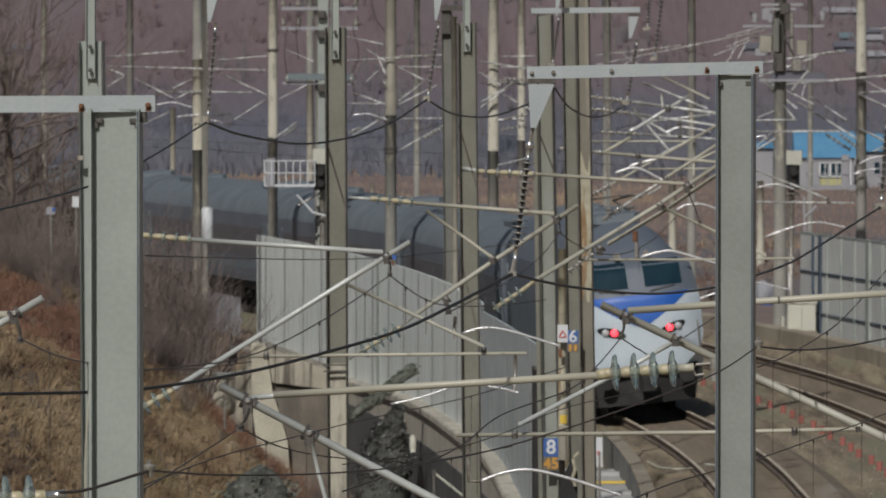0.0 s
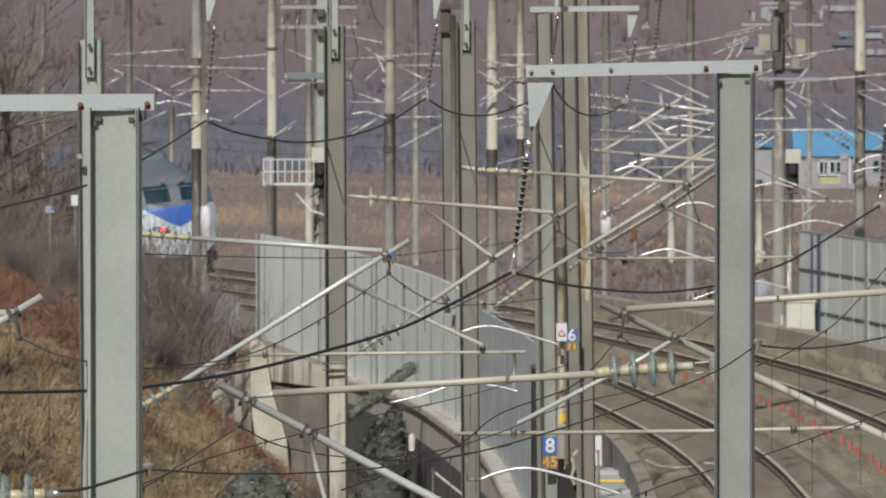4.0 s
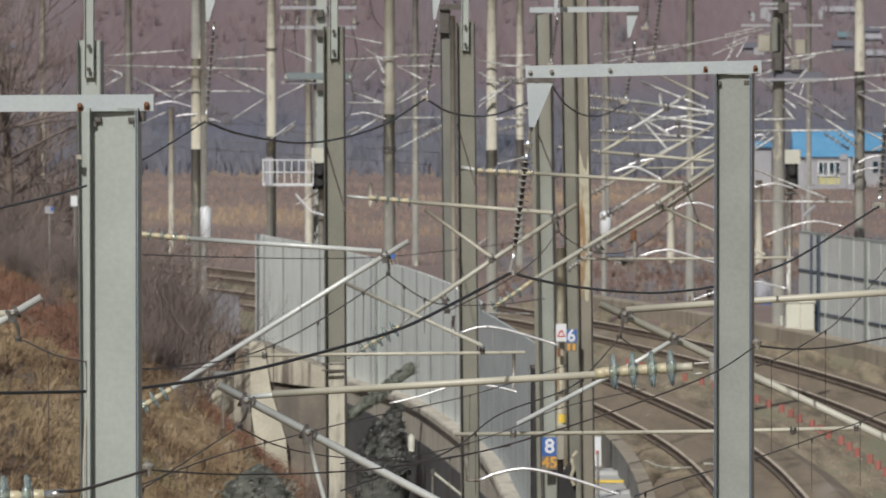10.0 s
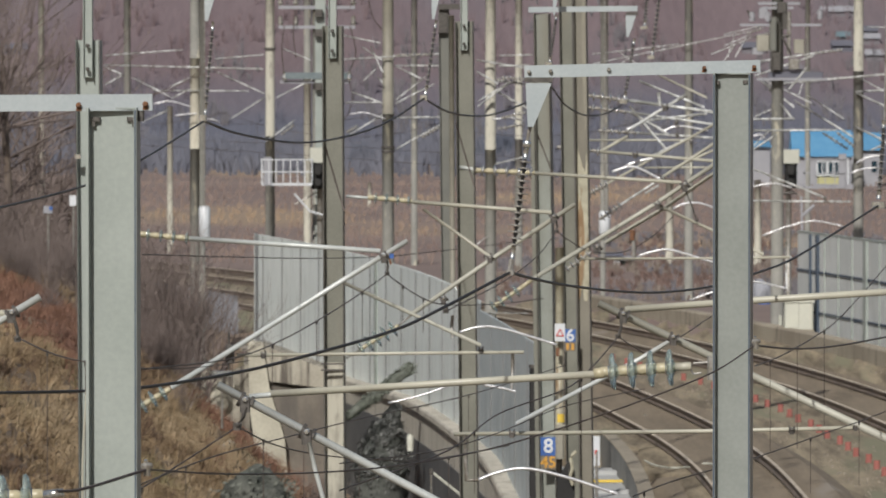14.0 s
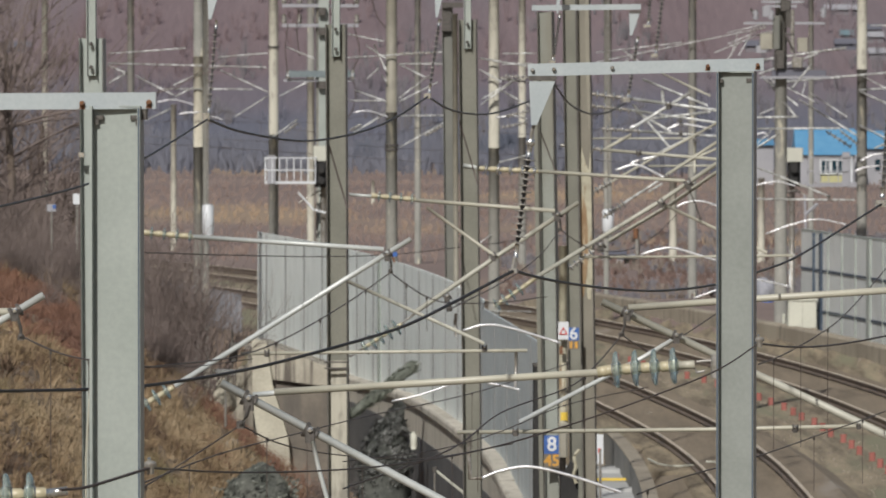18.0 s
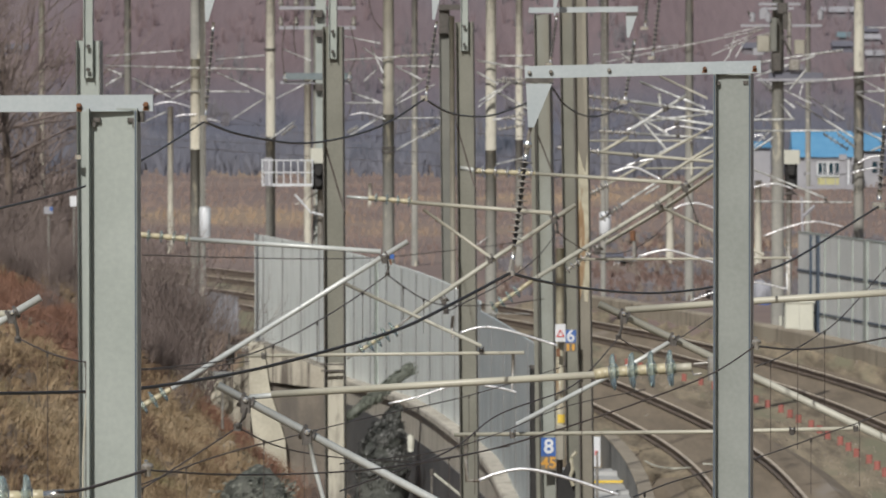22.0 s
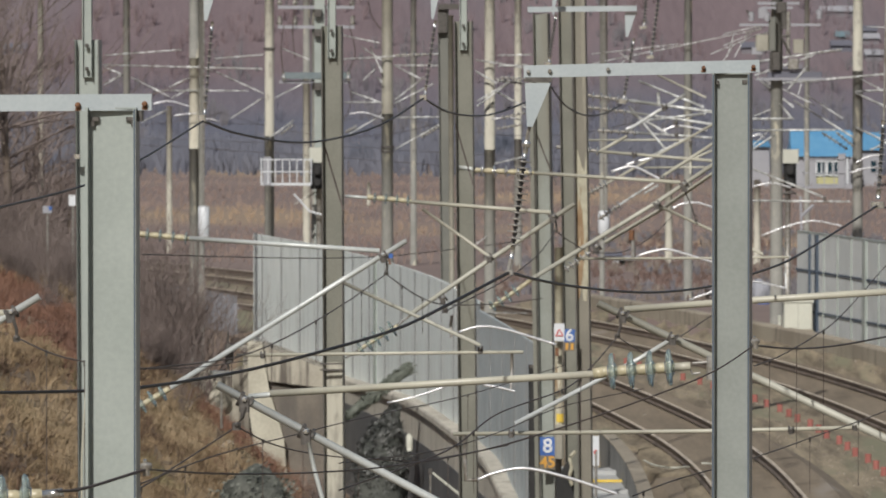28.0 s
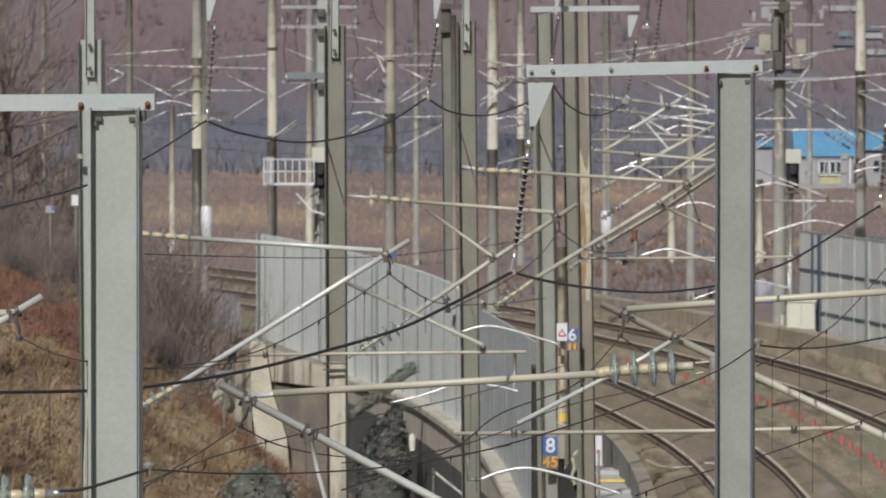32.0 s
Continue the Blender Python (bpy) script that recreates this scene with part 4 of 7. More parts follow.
def h_mast(name, x, y, ztop, h, b, rot, m, label, ext=None, group="catenary masts", lean=0.0):
    """An H-section mast; ext adds a narrow bolted post on top, up to that height."""
    z0 = gz(x, y) - 0.05
    t = thing(name, (x, y, z0), label, "mast", group)
    vs, fs = h_post(x, y, z0, ztop, h, b, rot)
    part("column", ([Vector(v) + Vector((lean * (ztop - v[2]), 0, 0)) for v in vs], fs), m, t)
    part("footing", box((x + lean * (ztop - z0), y, z0 + 0.12), (0.7, 0.7, 0.34), turn(rot), 0.04), BASEC, t)
    # dark strips on the flange tips imitate the flanges' shaded sides
    if y < 120:
        for s in (-1, 1):
            o = turn(rot) @ Vector((s * (h / 2 - 0.006), -b / 2 - 0.001, 0))
            vs, fs = box((x + o.x, y + o.y, (z0 + ztop) / 2), (0.012 if s < 0 else 0.008, 0.003, ztop - z0 - 0.02), turn(rot))
            part("flange_edge", ([Vector(v) + Vector((lean * (ztop - v[2]), 0, 0)) for v in vs], fs), DARK, t, "dark strip standing in for the flange's shaded side")
    if ext:
        r = turn(rot)
        o = r @ Vector((0, -0.065, 0))
        p = part("extension_post", h_post(x + o.x * 0.5, y + o.y, ztop - 0.4, ext, 0.1, 0.1, rot, 0.006, 0.008), STEEL, t, "slender bolted extension post")
        for z in (ztop - 0.31, ztop - 0.06):
            part("bolt", lathe((x + o.x, y + o.y - 0.05, z), (0, -1, 0), [(0, 0.024), (0.03, 0.024), (0.04, 0.012)], 6), DARK, p)
    return t


def end_bracket(parent, p, w, h, t=0.08):
    """Triangular gusset that hangs from the end of a beam, upright edge on the left."""
    x, y, z = p
    vs = [(x, y - t / 2, z), (x + w, y - t / 2, z), (x + w * 0.3, y - t / 2, z - h), (x + w * 0.08, y - t / 2, z - h)]
    vs += [(a, b + t, c) for a, b, c in vs]
    return part("gusset", (vs, [(0, 3, 2, 1), (4, 5, 6, 7), (0, 1, 5, 4), (1, 2, 6, 5), (2, 3, 7, 6), (3, 0, 4, 7)]), BEAMST, parent, "pale triangular gusset")


def wire(name, pts, r, m, label, group, k=8, drops=(), dropm=None):
    """A cable through points, with short droppers where given."""
    line = smooth_line(pts, k)
    t = thing(name, pts[0], label, "cable", group)
    part("strand", tube(line, r, 6), m, t, "", True)
    for f, ln in drops:
        p = line[int(f * (len(line) - 1))]
        dp = part("dropper", tube([p, p - Vector((0, 0, ln))], r * 0.55, 5), dropm or m, t)
        part("dropper_clip", box(p - Vector((0, 0, r * 2)), (r * 3, r * 3, r * 7), None, r * 0.5), DARK, dp)
    return t


# ---- portal column and beam nearest the viewer, on the bank side ----
def flange_edge(parent, x, y, ztop, h, b, rot, side, w):
    """A dark strip on one flange's tip, standing in for the flange's shaded side."""
    z0 = gz(x, y)
    at = turn(rot) @ Vector((side * (h / 2 - 0.0065), -b / 2 - 0.001, 0))
    part("flange_edge", box((x + at.x, y + at.y, (z0 + ztop) / 2), (w, 0.003, ztop - z0 - 0.02), turn(rot)), NAVY, parent, "dark strip standing in for the flange's shaded side")


cx, cy, cz = (-1.502, 32, 8.176)
fl = thing("portal_column", (cx, cy, gz(cx, cy)), "tall grey galvanised H-section portal column with a pale beam on top", "column", "portal columns")
part("column", h_post(cx, cy, gz(cx, cy), cz, 0.232, 0.16, -4, 0.01, 0.013), STEEL, fl)
flange_edge(fl, cx, cy, cz, 0.232, 0.16, -4, 1, 0.007)
# plate added only to throw a shadow band on the web
part("cap_plate", box((cx, cy - 0.02, cz - 0.004), (0.2, 0.03, 0.008), turn(-4)), STEEL, fl, "thin plate added under the beam to shade the web")
part("footing", box((cx, cy, gz(cx, cy) + 0.2), (0.8, 0.8, 0.5), None, 0.05), BASEC, fl)
p0, p1 = Vector((-3.091, 32, 8.19)), Vector((-1.322, 32, 8.2))
bm_ = part("beam", extrude(h_ring(0.072, 0.075, 0.072, 0.006), p0, p1), BEAMST, fl, "pale square-section beam with rust at its bolts")
for px in ((-1.656, 32, 8.187), (-1.353, 32, 8.192)):
    q = Vector(px)
    part("bolt", lathe(q + Vector((0, -0.036, 0)), (0, -1, 0), [(0, 0.014), (0.018, 0.014), (0.024, 0.008)], 6), RUST, bm_, "rusty bolt")
    part("rust_stain", ([q + Vector((-0.008, -0.0395, 0.006)), q + Vector((-0.014, -0.0395, -0.026)), q + Vector((0.014, -0.0395, -0.026)), q + Vector((0.008, -0.0395, 0.006))], [(0, 1, 2, 3)]), RUST, bm_)
for s, px in ((1, (-1.577, 32, 8.123)), (-1, (-1.42, 32, 8.123))):
    q = Vector(px)
    part("bracket_lug", merge(box(q, (0.036, 0.05, 0.02), None, 0.004), box(q + Vector((s * -0.012, 0, -0.02)), (0.014, 0.05, 0.025))), DARK, fl)
part("edge_clip", box((-1.376, 32, 8.143), (0.03, 0.06, 0.06), None, 0.006), DARK, fl)
part("conduit", tube(smooth_line([(-1.617, 32.05, 6.972), (-1.627, 32.05, 6.869), (-1.643, 32.05, 6.611), (-1.646, 32.05, 6.353), (-1.647, 32.05, 5.062)], 4), 0.005, 6), CREAM, fl, "pale cable running down the column")

# ---- portal column by the track with its beam and gusset ----
cx, cy, cz = (1.727, 42, 8.312)
fr = thing("portal_column", (cx, cy, gz(cx, cy)), "grey galvanised H-section portal column carrying beam and cantilever", "column", "portal columns")
part("column", h_post(cx, cy, gz(cx, cy), cz, 0.224, 0.17, -8.5, 0.01, 0.013), STEELD, fr)
for s in (-1, 1):
    flange_edge(fr, cx, cy, cz, 0.224, 0.17, -8.5, s, 0.009)
# added like the other column's, to shade the web below the beam
part("cap_plate", box((cx, cy - 0.02, cz - 0.004), (0.2, 0.03, 0.008), turn(-8.5)), STEEL, fr, "thin plate added under the beam to shade the web")
part("footing", box((cx, cy, gz(cx, cy) + 0.2), (0.8, 0.8, 0.5), None, 0.05), BASEC, fr)
p0, p1 = Vector((0.482, 42, 8.319)), Vector((1.887, 42, 8.353))
bm_ = part("beam", extrude(h_ring(0.07, 0.075, 0.07, 0.006), p0, p1), BEAMST, fr, "pale square-section beam with rust at its bolts")
for px, m in (((1.553, 42, 8.343), RUST), ((1.85, 42, 8.349), RUST), ((0.509, 42, 8.319), FIT), ((0.637, 42, 8.323), FIT), ((0.984, 42, 8.333), FIT)):
    q = Vector(px)
    part("bolt", lathe(q + Vector((0, -0.036, 0)), (0, -1, 0), [(0, 0.013), (0.018, 0.013), (0.024, 0.008)], 6), m, bm_)
    if m is RUST:
        part("rust_stain", ([q + Vector((-0.008, -0.0395, 0.006)), q + Vector((-0.015, -0.0395, -0.026)), q + Vector((0.015, -0.0395, -0.026)), q + Vector((0.008, -0.0395, 0.006))], [(0, 1, 2, 3)]), RUST, bm_)
# dark plate drawn where the beam's shadow falls on the gusset's top
part("gusset_plate", box((0.569, 42, 8.272), (0.165, 0.09, 0.028)), DARK, bm_, "dark plate in place of the beam's shadow")
end_bracket(bm_, (0.489, 42, 8.252), 0.155, 0.26)
for s, px in ((1, (1.631, 42, 8.255)), (-1, (1.799, 42, 8.259))):
    part("bracket_lug", box(px, (0.03, 0.05, 0.022), None, 0.004), DARK, fr)

# cantilever of the portal column
ct = thing("cantilever", (1.612, 42, 6.556), "cream cantilever tube with blue glass insulator and clamped brace", "cantilever", "cantilevers")
part("hinge", merge(box((1.599, 42, 6.552), (0.05, 0.08, 0.14), None, 0.01), tube([(1.589, 42, 6.586), (1.491, 42, 6.579), (1.471, 42, 6.552), (1.491, 42, 6.515), (1.538, 42, 6.522)], 0.008, 6)), FIT, ct)
insulator(ct, (0.931, 42, 6.525), (1.386, 42, 6.556), 4, 0.112, 0.026)
part("end_cap", tube([(1.477, 42, 6.562), (1.383, 42, 6.556)], 0.026, 10), CREAM, ct, "", True)
part("neck", tube([(0.958, 42, 6.525), (0.897, 42, 6.515)], 0.034, 10), CORE, ct, "ochre socket", True)
bar(ct, "top_tube", [(0.904, 42, 6.515), (-1.032, 42, 6.397)], 0.0225, CREAM, "long cream painted tube")
bar(ct, "tube_end", [(-0.891, 42, 6.404), (-1.161, 42, 6.38)], 0.0165, TUBE, "bare galvanised tube end")
bar(ct, "brace_tube", [(-1.346, 41.9, 6.456), (-0.064, 41.9, 5.775), (0.593, 41.9, 5.421)], 0.0255, TUBE)
for px in ((-1.181, 41.9, 6.358), (-0.815, 41.9, 6.166)):
    clamp(ct, px, 0.034, (1, 0, -0.53))
hanger(ct, (-1.177, 41.85, 6.327), (-1.227, 41.85, 6.209), 0.014)
bar(ct, "strut", [(-0.8, 41.85, 6.115), (-0.767, 41.85, 5.963), (-0.703, 41.85, 5.727), (-0.552, 41.85, 5.357)], 0.014, TUBE)

# cantilever reaching in from the far side mast
mx, my, mz = (4.384, 56, 8.692)
h_mast("catenary_mast", mx, my, 9.6, 0.25, 0.25, -6, STEEL, "grey H-section mast beyond the portal")
ct = thing("cantilever", (4.298, 56, 6.557), "galvanised cantilever with long brace and registration tube", "cantilever", "cantilevers")
insulator(ct, (4.298, 56, 6.589), (3.849, 56, 6.562), 4, 0.12, 0.026)
bar(ct, "top_tube", [(3.849, 56, 6.562), (2.5, 56, 6.476), (1.443, 56, 6.4)], 0.029, CREAM)
bar(ct, "brace_tube", [(1.232, 56, 6.449), (3.851, 56, 5.22)], 0.032, GALV)
insulator(ct, (3.851, 56, 5.22), (4.324, 56, 4.995), 4, 0.12, 0.026)
clamp(ct, (1.427, 55.9, 6.363), 0.034, (1, 0, -0.47))
clamp(ct, (1.823, 55.9, 6.179), 0.03, (1, 0, -0.47))
hanger(ct, (1.413, 55.85, 6.333), (1.386, 55.85, 6.194), 0.012)
bar(ct, "strut", [(1.823, 55.9, 6.17), (1.553, 55.9, 6.008), (0.575, 55.9, 5.496)], 0.019, TUBE)
bar(ct, "registration_tube", [(0.081, 56, 5.409), (2.096, 56, 5.432), (3.275, 56, 5.459)], 0.017, CREAM)
for px in ((0.544, 56, 5.418), (2.771, 56, 5.445), (3.279, 56, 5.472)):
    clamp(ct, px, 0.02, (1, 0, 0))
arm(ct, [(0.279, 56, 5.045), (0.432, 56, 5.103), (0.657, 56, 5.135), (0.972, 56, 5.067), (1.386, 56, 4.932)], 0.013, [(0.175, 56, 5.409), (0.175, 56, 5.22), (0.184, 56, 5.04), (0.279, 56, 5.045)])

# ---- masts with slender extension posts ----
mx, my, mz = (-3.829, 76, 8.595)
h_mast("catenary_mast", mx, my, mz, 0.265, 0.25, -5, STEEL, "grey H-section mast with a bolted extension post", 9.9, lean=0.0067)
part("clip", box((-3.936, 75.8, 7.342), (0.07, 0.06, 0.05), None, 0.01), SHINY, bpy.data.objects["catenary_mast.001"])
ct = thing("cantilever", (-3.685, 76, 6.528), "galvanised cantilever with glass insulators, clamped joint and registration tube", "cantilever", "cantilevers")
insulator(ct, (-3.288, 76, 6.503), (-2.733, 76, 6.455), 4, 0.07, 0.026)
bar(ct, "root_tube", [(-3.673, 76, 6.534), (-3.276, 76, 6.503)], 0.02, TUBE)
bar(ct, "top_tube", [(-2.745, 76, 6.455), (-0.683, 76, 6.32)], 0.027, TUBE)
bar(ct, "brace_tube", [(-0.39, 75.9, 6.433), (-1.085, 75.9, 6.006), (-2.938, 75.9, 4.847)], 0.03, TUBE)
insulator(ct, (-2.955, 76, 4.83), (-3.284, 76, 4.635), 3, 0.1, 0.026)
bar(ct, "brace_root", [(-3.272, 76, 4.641), (-3.718, 76, 4.372)], 0.02, TUBE)
clamp(ct, (-0.639, 75.8, 6.265), 0.036, (1, 0, 0.6))
hanger(ct, (-0.609, 75.8, 6.228), (-0.609, 75.8, 6.082), 0.014)
part("tag", box((-0.559, 75.7, 6.274), (0.045, 0.02, 0.05)), BLUE, ct, "small blue tag plate")
part("rust_link", tube([(-0.583, 75.7, 6.243), (-0.565, 75.7, 6.183)], 0.013, 6), RUST, ct)
bar(ct, "strut", [(-1.066, 75.9, 5.976), (0.402, 75.9, 5.305)], 0.021, GALV)
bar(ct, "registration_tube", [(-2.234, 76, 5.191), (-0.879, 76, 5.209), (0.867, 76, 5.227)], 0.019, CREAM)
for px in ((-1.947, 76, 5.203), (0.403, 76, 5.258)):
    clamp(ct, px, 0.024, (1, 0, 0))
part("end_bracket", merge(box((-2.307, 76, 5.209), (0.09, 0.08, 0.2), None, 0.02), tube([(-2.319, 76, 5.441), (-2.319, 76, 5.044)], 0.012, 6)), DARK, ct)
arm(ct, [(0.781, 76, 4.8), (0.617, 76, 4.842), (0.433, 76, 4.873)], 0.014, [(0.745, 76, 5.209), (0.745, 76, 5.075), (0.739, 76, 4.83)])
arm(ct, [(-0.598, 76, 4.677), (-0.299, 76, 4.745), (0.037, 76, 4.855)], 0.011)

mx, my, mz = (-1.384, 88, 8.802)
h_mast("catenary_mast", mx, my, mz, 0.255, 0.25, -4, DULL, "weathered olive-grey H-section mast with bolted extension post", 9.9, lean=0.005)
ma = bpy.data.objects["catenary_mast.002"]
part("paint_patch", box((mx + 0.005 * (mz - 3.2), my - 0.009, 3.2), (0.215, 0.005, 2.8), turn(-4)), CONCP, ma, "blotchy pale paint on the lower web")
for y_ in (645, 656):
    part("strap", box((mx, my - 0.13, 4.55 + (650 - y_) * 0.007), (0.3, 0.03, 0.02)), DARK, ma)
ct = thing("cantilever", (-1.215, 88, 6.67), "galvanised cantilever with string insulators and diagonal brace", "cantilever", "cantilevers")
bar(ct, "root_tube", [(-1.222, 88, 6.677), (-0.946, 88, 6.656)], 0.02, TUBE)
insulator(ct, (-0.946, 88, 6.663), (-0.396, 88, 6.614), 4, 0.07, 0.026)
bar(ct, "top_tube", [(-0.41, 88, 6.607), (1.349, 88, 6.472)], 0.026, CREAM)
bar(ct, "brace_tube", [(1.644, 87.9, 6.58), (0.607, 87.9, 5.896), (-0.381, 87.9, 5.218)], 0.03, GALV)
insulator(ct, (-0.565, 88, 5.059), (-1.06, 88, 4.748), 5, 0.11, 0.02)
bar(ct, "brace_neck", [(-0.367, 88, 5.214), (-0.572, 88, 5.059)], 0.014, FIT)
bar(ct, "brace_root", [(-1.046, 88, 4.755), (-1.216, 88, 4.649)], 0.014, FIT)
clamp(ct, (1.374, 87.8, 6.42), 0.038, (1, 0, 0.65))
clamp(ct, (0.578, 87.8, 5.913), 0.034, (1, 0, 0.65))
hanger(ct, (1.402, 87.8, 6.378), (1.41, 87.8, 6.244), 0.014)
clamp(ct, (0, 87.8, 5.398), 0.036, (1, 0, 0.65))
hanger(ct, (0.014, 87.8, 5.349), (0.028, 87.8, 5.25), 0.02)
bar(ct, "strut", [(-0.254, 87.9, 6.517), (0.579, 87.9, 5.924)], 0.02, CREAM)
arm(ct, [(0.198, 88, 4.974), (0.466, 88, 5.045), (0.784, 88, 5.009), (1.42, 88, 4.818)], 0.016, [(0.113, 88, 5.186), (0.099, 88, 5.059), (0.113, 88, 4.903)])

mx, my, mz = (0.288, 98, 8.911)
h_mast("catenary_mast", mx, my, mz, 0.25, 0.25, -4, DULL, "weathered olive-grey H-section mast with bolted extension post", 9.9, lean=0.0107)
ct = thing("cantilever", (0.244, 98, 6.867), "galvanised cantilever with paired brace tubes and string insulators", "cantilever", "cantilevers")
bar(ct, "root_tube", [(0.22, 98, 6.883), (0.44, 98, 6.851)], 0.03, TUBE)
insulator(ct, (0.425, 98, 6.843), (1.266, 98, 6.804), 5, 0.085, 0.03, SHINY, CORE)
bar(ct, "top_tube", [(1.251, 98, 6.804), (3.311, 98, 6.67)], 0.026, CREAM)
bar(ct, "brace_tube", [(3.858, 97.9, 6.986), (2.955, 97.9, 6.381), (1.226, 97.9, 5.32)], 0.032, GALV)
bar(ct, "paired_tube", [(3.866, 98.1, 6.865), (3.079, 98.1, 6.314), (2.252, 98.1, 5.826)], 0.028, CREAM)
insulator(ct, (1.086, 98, 5.207), (0.661, 98, 4.923), 4, 0.1, 0.024)
bar(ct, "brace_neck", [(1.243, 98, 5.325), (1.07, 98, 5.199)], 0.03, CORE)
insulator(ct, (2.57, 98.2, 6.115), (2.176, 98.2, 5.886), 6, 0.05, 0.016, SHINY, FIT, cap=False)
insulator(ct, (2.058, 98.2, 5.697), (1.703, 98.2, 5.445), 5, 0.06, 0.016, SHINY, FIT, cap=False)
clamp(ct, (3.352, 97.8, 6.635), 0.045, (1, 0, 0.65))
clamp(ct, (2.975, 97.8, 6.368), 0.036, (1, 0, 0.65))
clamp(ct, (2.128, 97.8, 5.771), 0.05, (1, 0, 0.65))
bar(ct, "strut", [(2.997, 98, 6.348), (3.784, 98, 5.986), (4.453, 98, 5.671)], 0.022, CREAM)
bar(ct, "registration_tube", [(1.857, 98, 5.608), (3.761, 98, 5.616), (4.815, 98, 5.632)], 0.018, CREAM)
part("drop_post", tube([(2.643, 98, 6.002), (2.651, 98, 5.632)], 0.028, 8), FIT, ct)
part("drop_cap", box((2.628, 98, 5.939), (0.07, 0.08, 0.14), None, 0.02), RUST, ct)
arm(ct, [(2.706, 98, 5.647), (2.958, 98, 5.718), (3.194, 98, 5.726), (3.761, 98, 5.561), (4.06, 98, 5.529)], 0.017)
hanger(ct, (3.36, 97.8, 6.556), (3.517, 97.8, 6.148), 0.012)

# ---- mast that carries a small beam and gusset ----
mx, my, mz = (1.454, 104, 9.059)
dm = h_mast("catenary_mast", mx, my, mz, 0.225, 0.25, -10, PALEM, "pale grey H-section mast carrying a short beam", lean=0.0163)
bm_ = part("beam", extrude(h_ring(0.075, 0.08, 0.075, 0.006), (1.251, 104, 9.117), (2.861, 104, 9.134)), BEAMST, dm, "short pale beam")
part("gusset_plate", box((2.778, 104, 9.059), (0.17, 0.1, 0.04)), DARK, bm_)
end_bracket(bm_, (2.686, 104, 9.034), 0.155, 0.32)
part("bolt", lathe((1.626, 103.94, 9.125), (0, -1, 0), [(0, 0.02), (0.02, 0.02)], 6), DARK, bm_)
part("flange_side", box((mx - 0.155 + 0.0163 * (mz - 4.0), my, 4.0), (0.06, 0.22, 8.4), turn(-10) @ Matrix.Rotation(-0.0163, 4, "Y")), DULL, dm, "olive side plate")
# rust-streaked pole beside it
px_, py_ = 2.111, 110
bmast = h_mast("catenary_mast", px_, py_, 10.5, 0.205, 0.25, -6, BROWNM, "brown weathered H-section mast with rusty patch", lean=0.0147)


def flake(outline, lift):
    """A thin sheet of old paint on the brown mast's face; outline of (across, height), 0 at the mast's middle."""
    pts = [(px_ + 0.0147 * (10.5 - z) + a * 0.92, py_ - 0.105 * a - 0.006 - lift, z) for a, z in outline]
    n = len(pts)
    return [Vector(p) for p in pts] + [Vector(p) + Vector((0, 0.004, 0)) for p in pts], [tuple(range(n)), tuple(range(2 * n - 1, n - 1, -1))] + [(i, i + n, (i + 1) % n + n, (i + 1) % n) for i in range(n)]


part("paint_patch", flake([(-0.07, 7.0), (-0.09, 6.7), (-0.095, 5.3), (-0.03, 5.0), (0.0, 4.62), (0.05, 4.6), (0.09, 5.0), (0.095, 6.6), (0.075, 6.95), (0.05, 6.62), (0.0, 6.72), (-0.045, 6.9)][::-1], 0.004), CREAMP, bmast, "peeling cream paint")
part("rust_patch", flake([(-0.093, 6.32), (-0.05, 6.2), (0.0, 6.02), (0.02, 5.7), (0.03, 5.3), (-0.01, 5.02), (-0.05, 4.7), (-0.093, 4.6)][::-1], 0.009), RUSTED, bmast, "rust runs over the paint")
part("paint_patch", flake([(0.05, 9.6), (0.085, 9.3), (0.09, 7.4), (0.06, 7.2), (0.03, 7.9), (0.02, 8.9)][::-1], 0.004), TANP, bmast, "worn tan paint")
px_, py_ = 1.927, 112
h_mast("catenary_mast", px_, py_, 10.5, 0.215, 0.25, -6, DULL, "weathered olive-grey H-section mast", lean=0.0163)
px_, py_, pz_ = (0.005, 182, 9.66)
t = h_mast("catenary_mast", px_, py_, pz_, 0.27, 0.25, -4, DARKM, "weathered dark H-section mast with cap plate behind the barrier", lean=0.012)
part("cap_plate", box((px_ + 0.14, py_ - 0.1, pz_ + 0.07), (0.55, 0.4, 0.14)), DARK, t)
part("gusset", box((px_ - 0.02, py_ - 0.16, pz_ - 0.3), (0.24, 0.06, 0.6)), DARK, t)
tp = thing("slender_post", (0.2, 180.6, gz(0.2, 180.6)), "slender pale weathered post beside a dark mast", "post", "slender masts")
part("post", tube([(0.25, 180.6, gz(0.2, 180.6)), (0.2, 180.6, 9.5)], 0.072, 10), TANP, tp, "", True)


# ---- signs on the masts ----
def text_mesh(body, size, m, parent, at, label=""):
    cu = bpy.data.curves.new("lettering", "FONT")
    cu.body, cu.size, cu.align_x, cu.align_y, cu.extrude = body, size, "CENTER", "CENTER", 0.003
    cu.offset = size * 0.02
    tmp = bpy.data.objects.new("lettering", cu)
    dg = bpy.context.evaluated_depsgraph_get()
    me = bpy.data.meshes.new_from_object(tmp.evaluated_get(dg))
    bpy.data.objects.remove(tmp)
    me.materials.clear()
    me.materials.append(m)
    ob = new("lettering", me)
    ob.parent = parent
    ob.matrix_basis = Matrix.Translation(Vector(at) - ORIGIN[parent.name]) @ Matrix.Rotation(radians(90), 4, "X")
    if label:
        ob["label"] = label
    return ob


